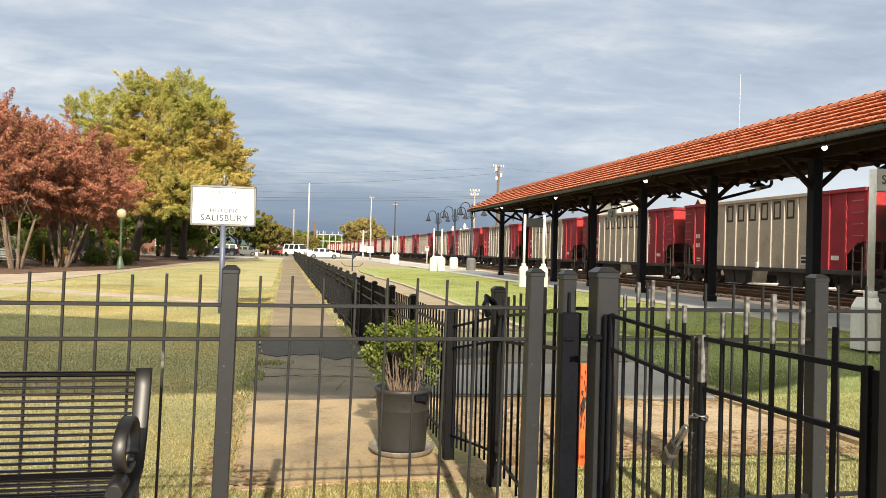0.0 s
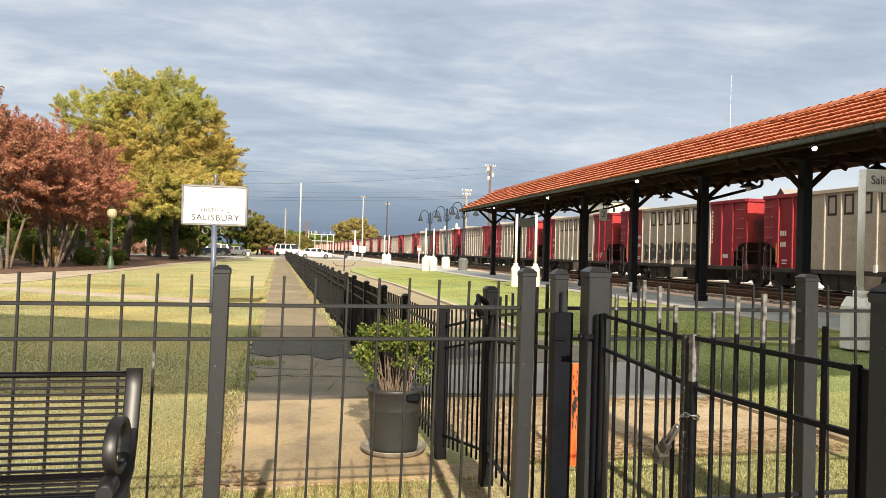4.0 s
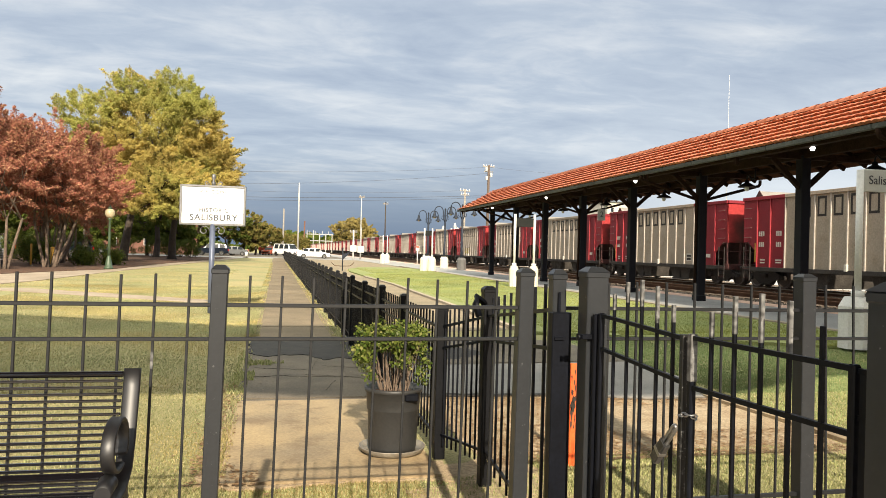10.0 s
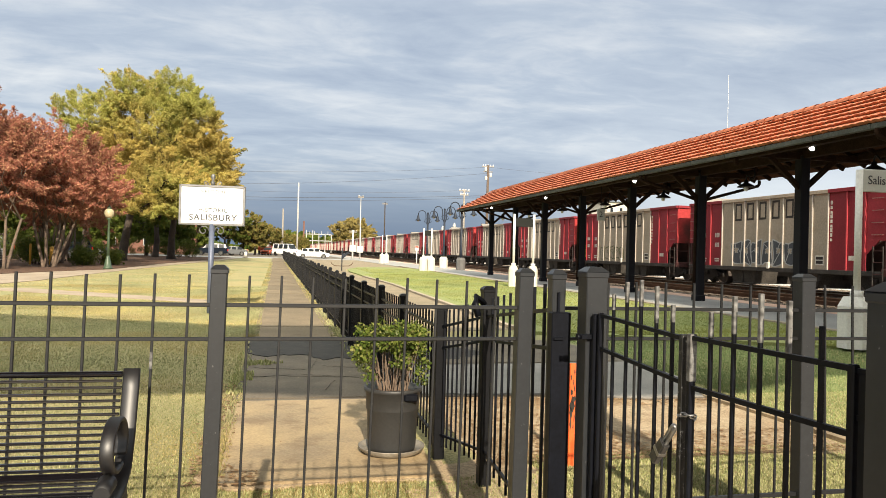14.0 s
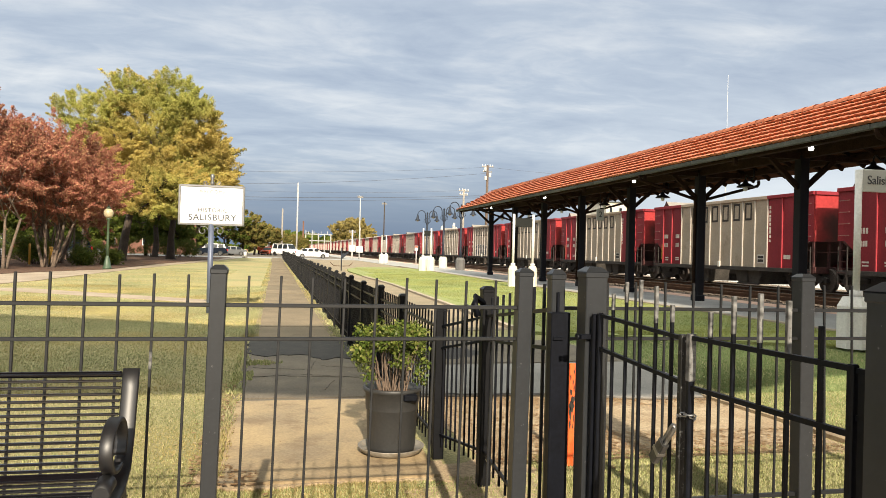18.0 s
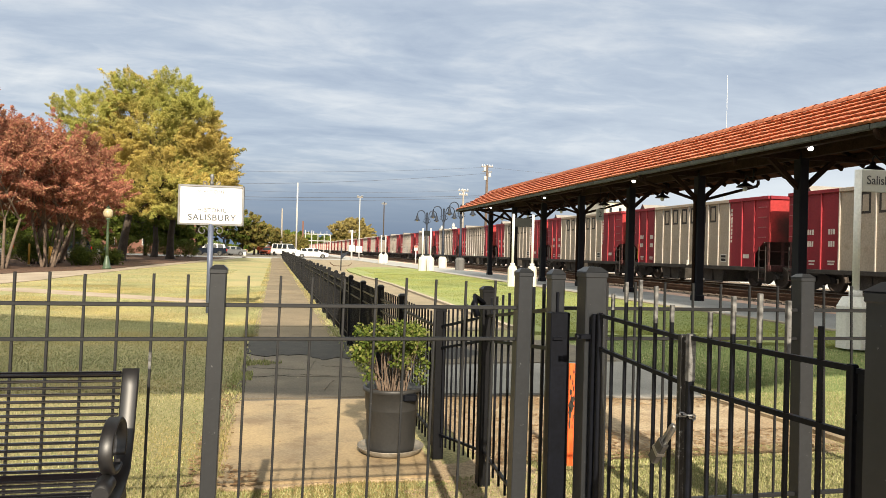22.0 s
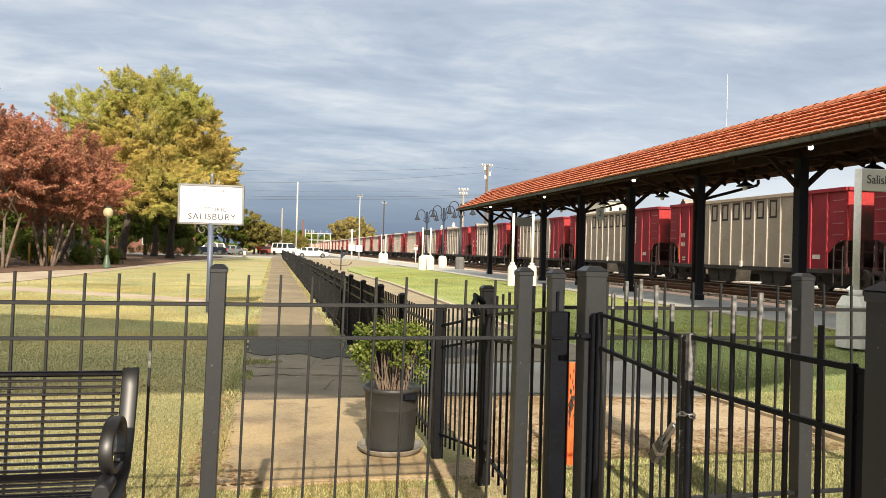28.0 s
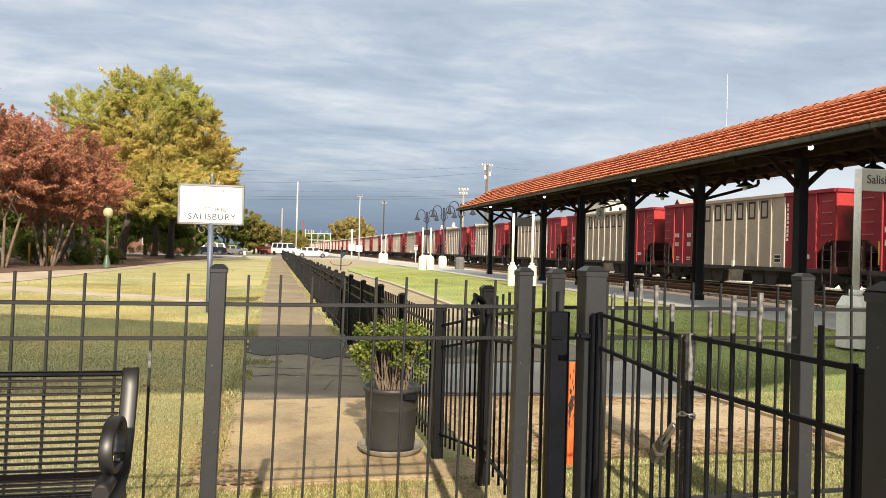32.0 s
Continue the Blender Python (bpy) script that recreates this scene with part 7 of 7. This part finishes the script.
def warn_sign():
    w = thing("warning_sign", (14.75, 77.3, 0.03), "small red and white sign on a white post by the track", "sign")
    part("post", one(tube, [(0, 0, 0), (0, 0, 1.4)], 0.05, 8), M_WHITE, w)
    part("panel", one(box, -0.2, 0.2, -0.02, 0.02, 1.4, 1.95, 0.02), M_STATION, w)
    part("red_band", one(box, -0.17, 0.17, -0.026, -0.018, 1.74, 1.90), M_TRUCKRED, w)
    part("white_band", one(box, -0.15, 0.15, -0.026, -0.018, 1.5, 1.62), M_WHITE, w)


warn_sign()

M_BRICK = mat("red_brown_brick", (0.17, 0.08, 0.055), 0.9, var=0.25, scale=2, fine=20, bump=0.2)
M_WALLPALE = mat("pale_wall", (0.55, 0.50, 0.42), 0.85, var=0.12, scale=1, fine=15, bump=0.05)


def house(name, at, w, d, h, wall, label, storeys, bays, rz=0, roof=0.4):
    b = thing(name, at, label, "building", "buildings", rz)
    body = part("wall", one(box, -w / 2, w / 2, -d / 2, d / 2, 0, h, 0.02), wall, b)
    part("roof", one(box, -w / 2 - 0.3, w / 2 + 0.3, -d / 2 - 0.3, d / 2 + 0.3, h, h + roof, 0.05), M_GUTTER, b)
    for s in range(storeys):
        for k in range(bays):
            x = -w / 2 + w * (k + 0.5) / bays
            z = h * (s + 0.35) / storeys
            o = part("window", one(box, x - 0.5, x + 0.5, -d / 2 - 0.05, -d / 2 + 0.05, z, z + 1.4), M_WHITE, b)
            part("pane", one(box, x - 0.42, x + 0.42, -d / 2 - 0.07, -d / 2 - 0.04, z + 0.08, z + 1.32), M_CARGLASS, o)
    return b


house("brick_building", (-34, 128, 0), 44, 14, 7.0, M_BRICK, "low brick commercial building behind the trees", 2, 9)
house("pale_building", (3.5, 250, 0), 12, 14, 4.2, M_WALLPALE, "pale low building beyond the street", 1, 4)
house("pale_building", (98, 205, 0), 9, 14, 17.0, M_WALLPALE, "pale tall building behind the railway", 4, 3)


def gantry():
    g = thing("signal_gantry", (14.6, 262, 0), "white steel frame structure beside the railway", "structure")
    for x in (-6.5, -3, 0.5, 4, 7.5):
        part("column", one(box, x * 0.62 - 0.12, x * 0.62 + 0.12, -0.2, 0.2, 0, 7.8 if x < 0 else 6.8), M_STATION, g)
    for z in (5.5, 7.8):
        part("beam", one(box, -4.4, 4.9, -0.2, 0.2, z - 1.4, z - 1.15), M_STATION, g)
    part("stack", one(box, -5.2, -4.7, -0.3, 0.3, 0, 11), M_BRICK, g, "red brick stack")
    for x in (-5, -2, 2, 5.5):
        part("rail_post", one(box, x * 0.62 - 0.08, x * 0.62 + 0.08, -0.1, 0.1, 6.5, 7.6), M_STATION, g)


gantry()


def plant():
    """Pale towers and pipes of a works beyond the tracks."""
    w = thing("works_plant", (62.0, 262, 0), "pale steel works towers seen over the train", "structure")
    for x, h, r in ((-2.6, 11.0, 0.55), (-1.2, 9.6, 0.9), (0.4, 10.2, 0.7), (1.7, 12.2, 0.5), (2.6, 10.6, 0.8)):
        t = part("tower", one(lathe, [(r, 0), (r, h - 0.8), (r * 0.7, h - 0.3), (r * 0.3, h), (0.0001, h)], 12), M_STATION, w)
        part("platform_ring", one(lathe, [(r * 1.35, h - 1.3), (r * 1.35, h - 1.1), (r, h - 1.1)], 12, (0, 0, 0)), M_WHITE, t)
        t.location = (x, 0, 0)
    part("pipe_bridge", one(box, -3.2, 3.2, -0.3, 0.3, 8.2, 8.6), M_WHITE, w)


plant()


def litter():
    """Dry fallen leaves on the dirt and the path edges."""
    g = np.random.default_rng(41)
    n = 11000
    k = g.choice(6, n, p=[0.35, 0.27, 0.13, 0.08, 0.15, 0.02])
    # thick where the dirt meets the grass and along the walk's edge, thin on the trodden middle
    x = np.choose(k, [g.uniform(1.4, 4.1, n), g.uniform(1.35, 2.6, n), g.uniform(-0.46, -0.24, n), g.uniform(-4.5, 1.0, n), g.uniform(1.4, 4.1, n), -0.36 + 0.3 * g.random(n)])
    y = np.choose(k, [4.5 + 0.7 * g.random(n) ** 1.6, g.uniform(4.6, 6.6, n), g.uniform(4.3, 7.5, n), g.uniform(3.6, 9.0, n), 6.65 - 0.25 * (x - 1.4) / 2 - 0.35 * g.random(n) ** 2, 4.22 + 0.3 * g.random(n) ** 1.5 + 0.25 * (x < -0.2) * g.random(n)])
    off = (x > -0.28) & (x < 1.0) & (g.random(n) < 0.85) & (k != 5)
    x = np.where(off, x + 2.4, x)
    a = g.random(n) * 6.283
    s = 0.006 + 0.018 * g.random(n) ** 1.8
    z = np.where((x > -0.28) & (x < 1.0), 0.032, 0.011) + 0.004 * g.random(n)
    ux, uy = np.cos(a) * s, np.sin(a) * s
    v = np.zeros((n, 4, 3))
    v[:, 0] = np.stack([x - ux, y - uy, z], 1)
    v[:, 1] = np.stack([x + uy * 0.6, y - ux * 0.6, z + 0.003], 1)
    v[:, 2] = np.stack([x + ux, y + uy, z + 0.005 * g.random(n)], 1)
    v[:, 3] = np.stack([x - uy * 0.6, y + ux * 0.6, z + 0.002], 1)
    me = bpy.data.meshes.new("fallen_leaves")
    me.from_pydata(v.reshape(-1, 3).tolist(), [], np.arange(n * 4).reshape(-1, 4).tolist())
    me.materials.append(M_DRYLEAF)
    tagged(new("fallen_leaves", me), "dry brown fallen leaves on dirt and lawn", "leaves", kind="stuff")


M_DRYLEAF = leaf_mat("dry_fallen_leaves", [(0.30, 0.19, 0.10), (0.45, 0.32, 0.18), (0.20, 0.11, 0.06), (0.52, 0.40, 0.25)])
litter()


# ------------------------------------------------------------------ what moves
def motions():
    # the wheels of all cars roll alike, so they share their keys
    keyed = {}
    for c, y in CARS:
        for o in c.children_recursive:
            if o.name.startswith("wheelset"):
                side = o.location.y > 0
                if side not in keyed:
                    walk(o, wheel_rows(0.89 if side else -0.89))
                    keyed[side] = o.animation_data
                else:
                    o.rotation_mode = "QUATERNION"
                    o.animation_data_create()
                    o.animation_data.action = keyed[side].action
                    o.animation_data.action_slot = keyed[side].action_slot
    times = [0, 4, 8, 12, 16, 20, 24, 28, 32]
    for c, y in CARS:
        walk(c, [(t, pose(21.55, y + travel(t), 0.185)) for t in times])


motions()
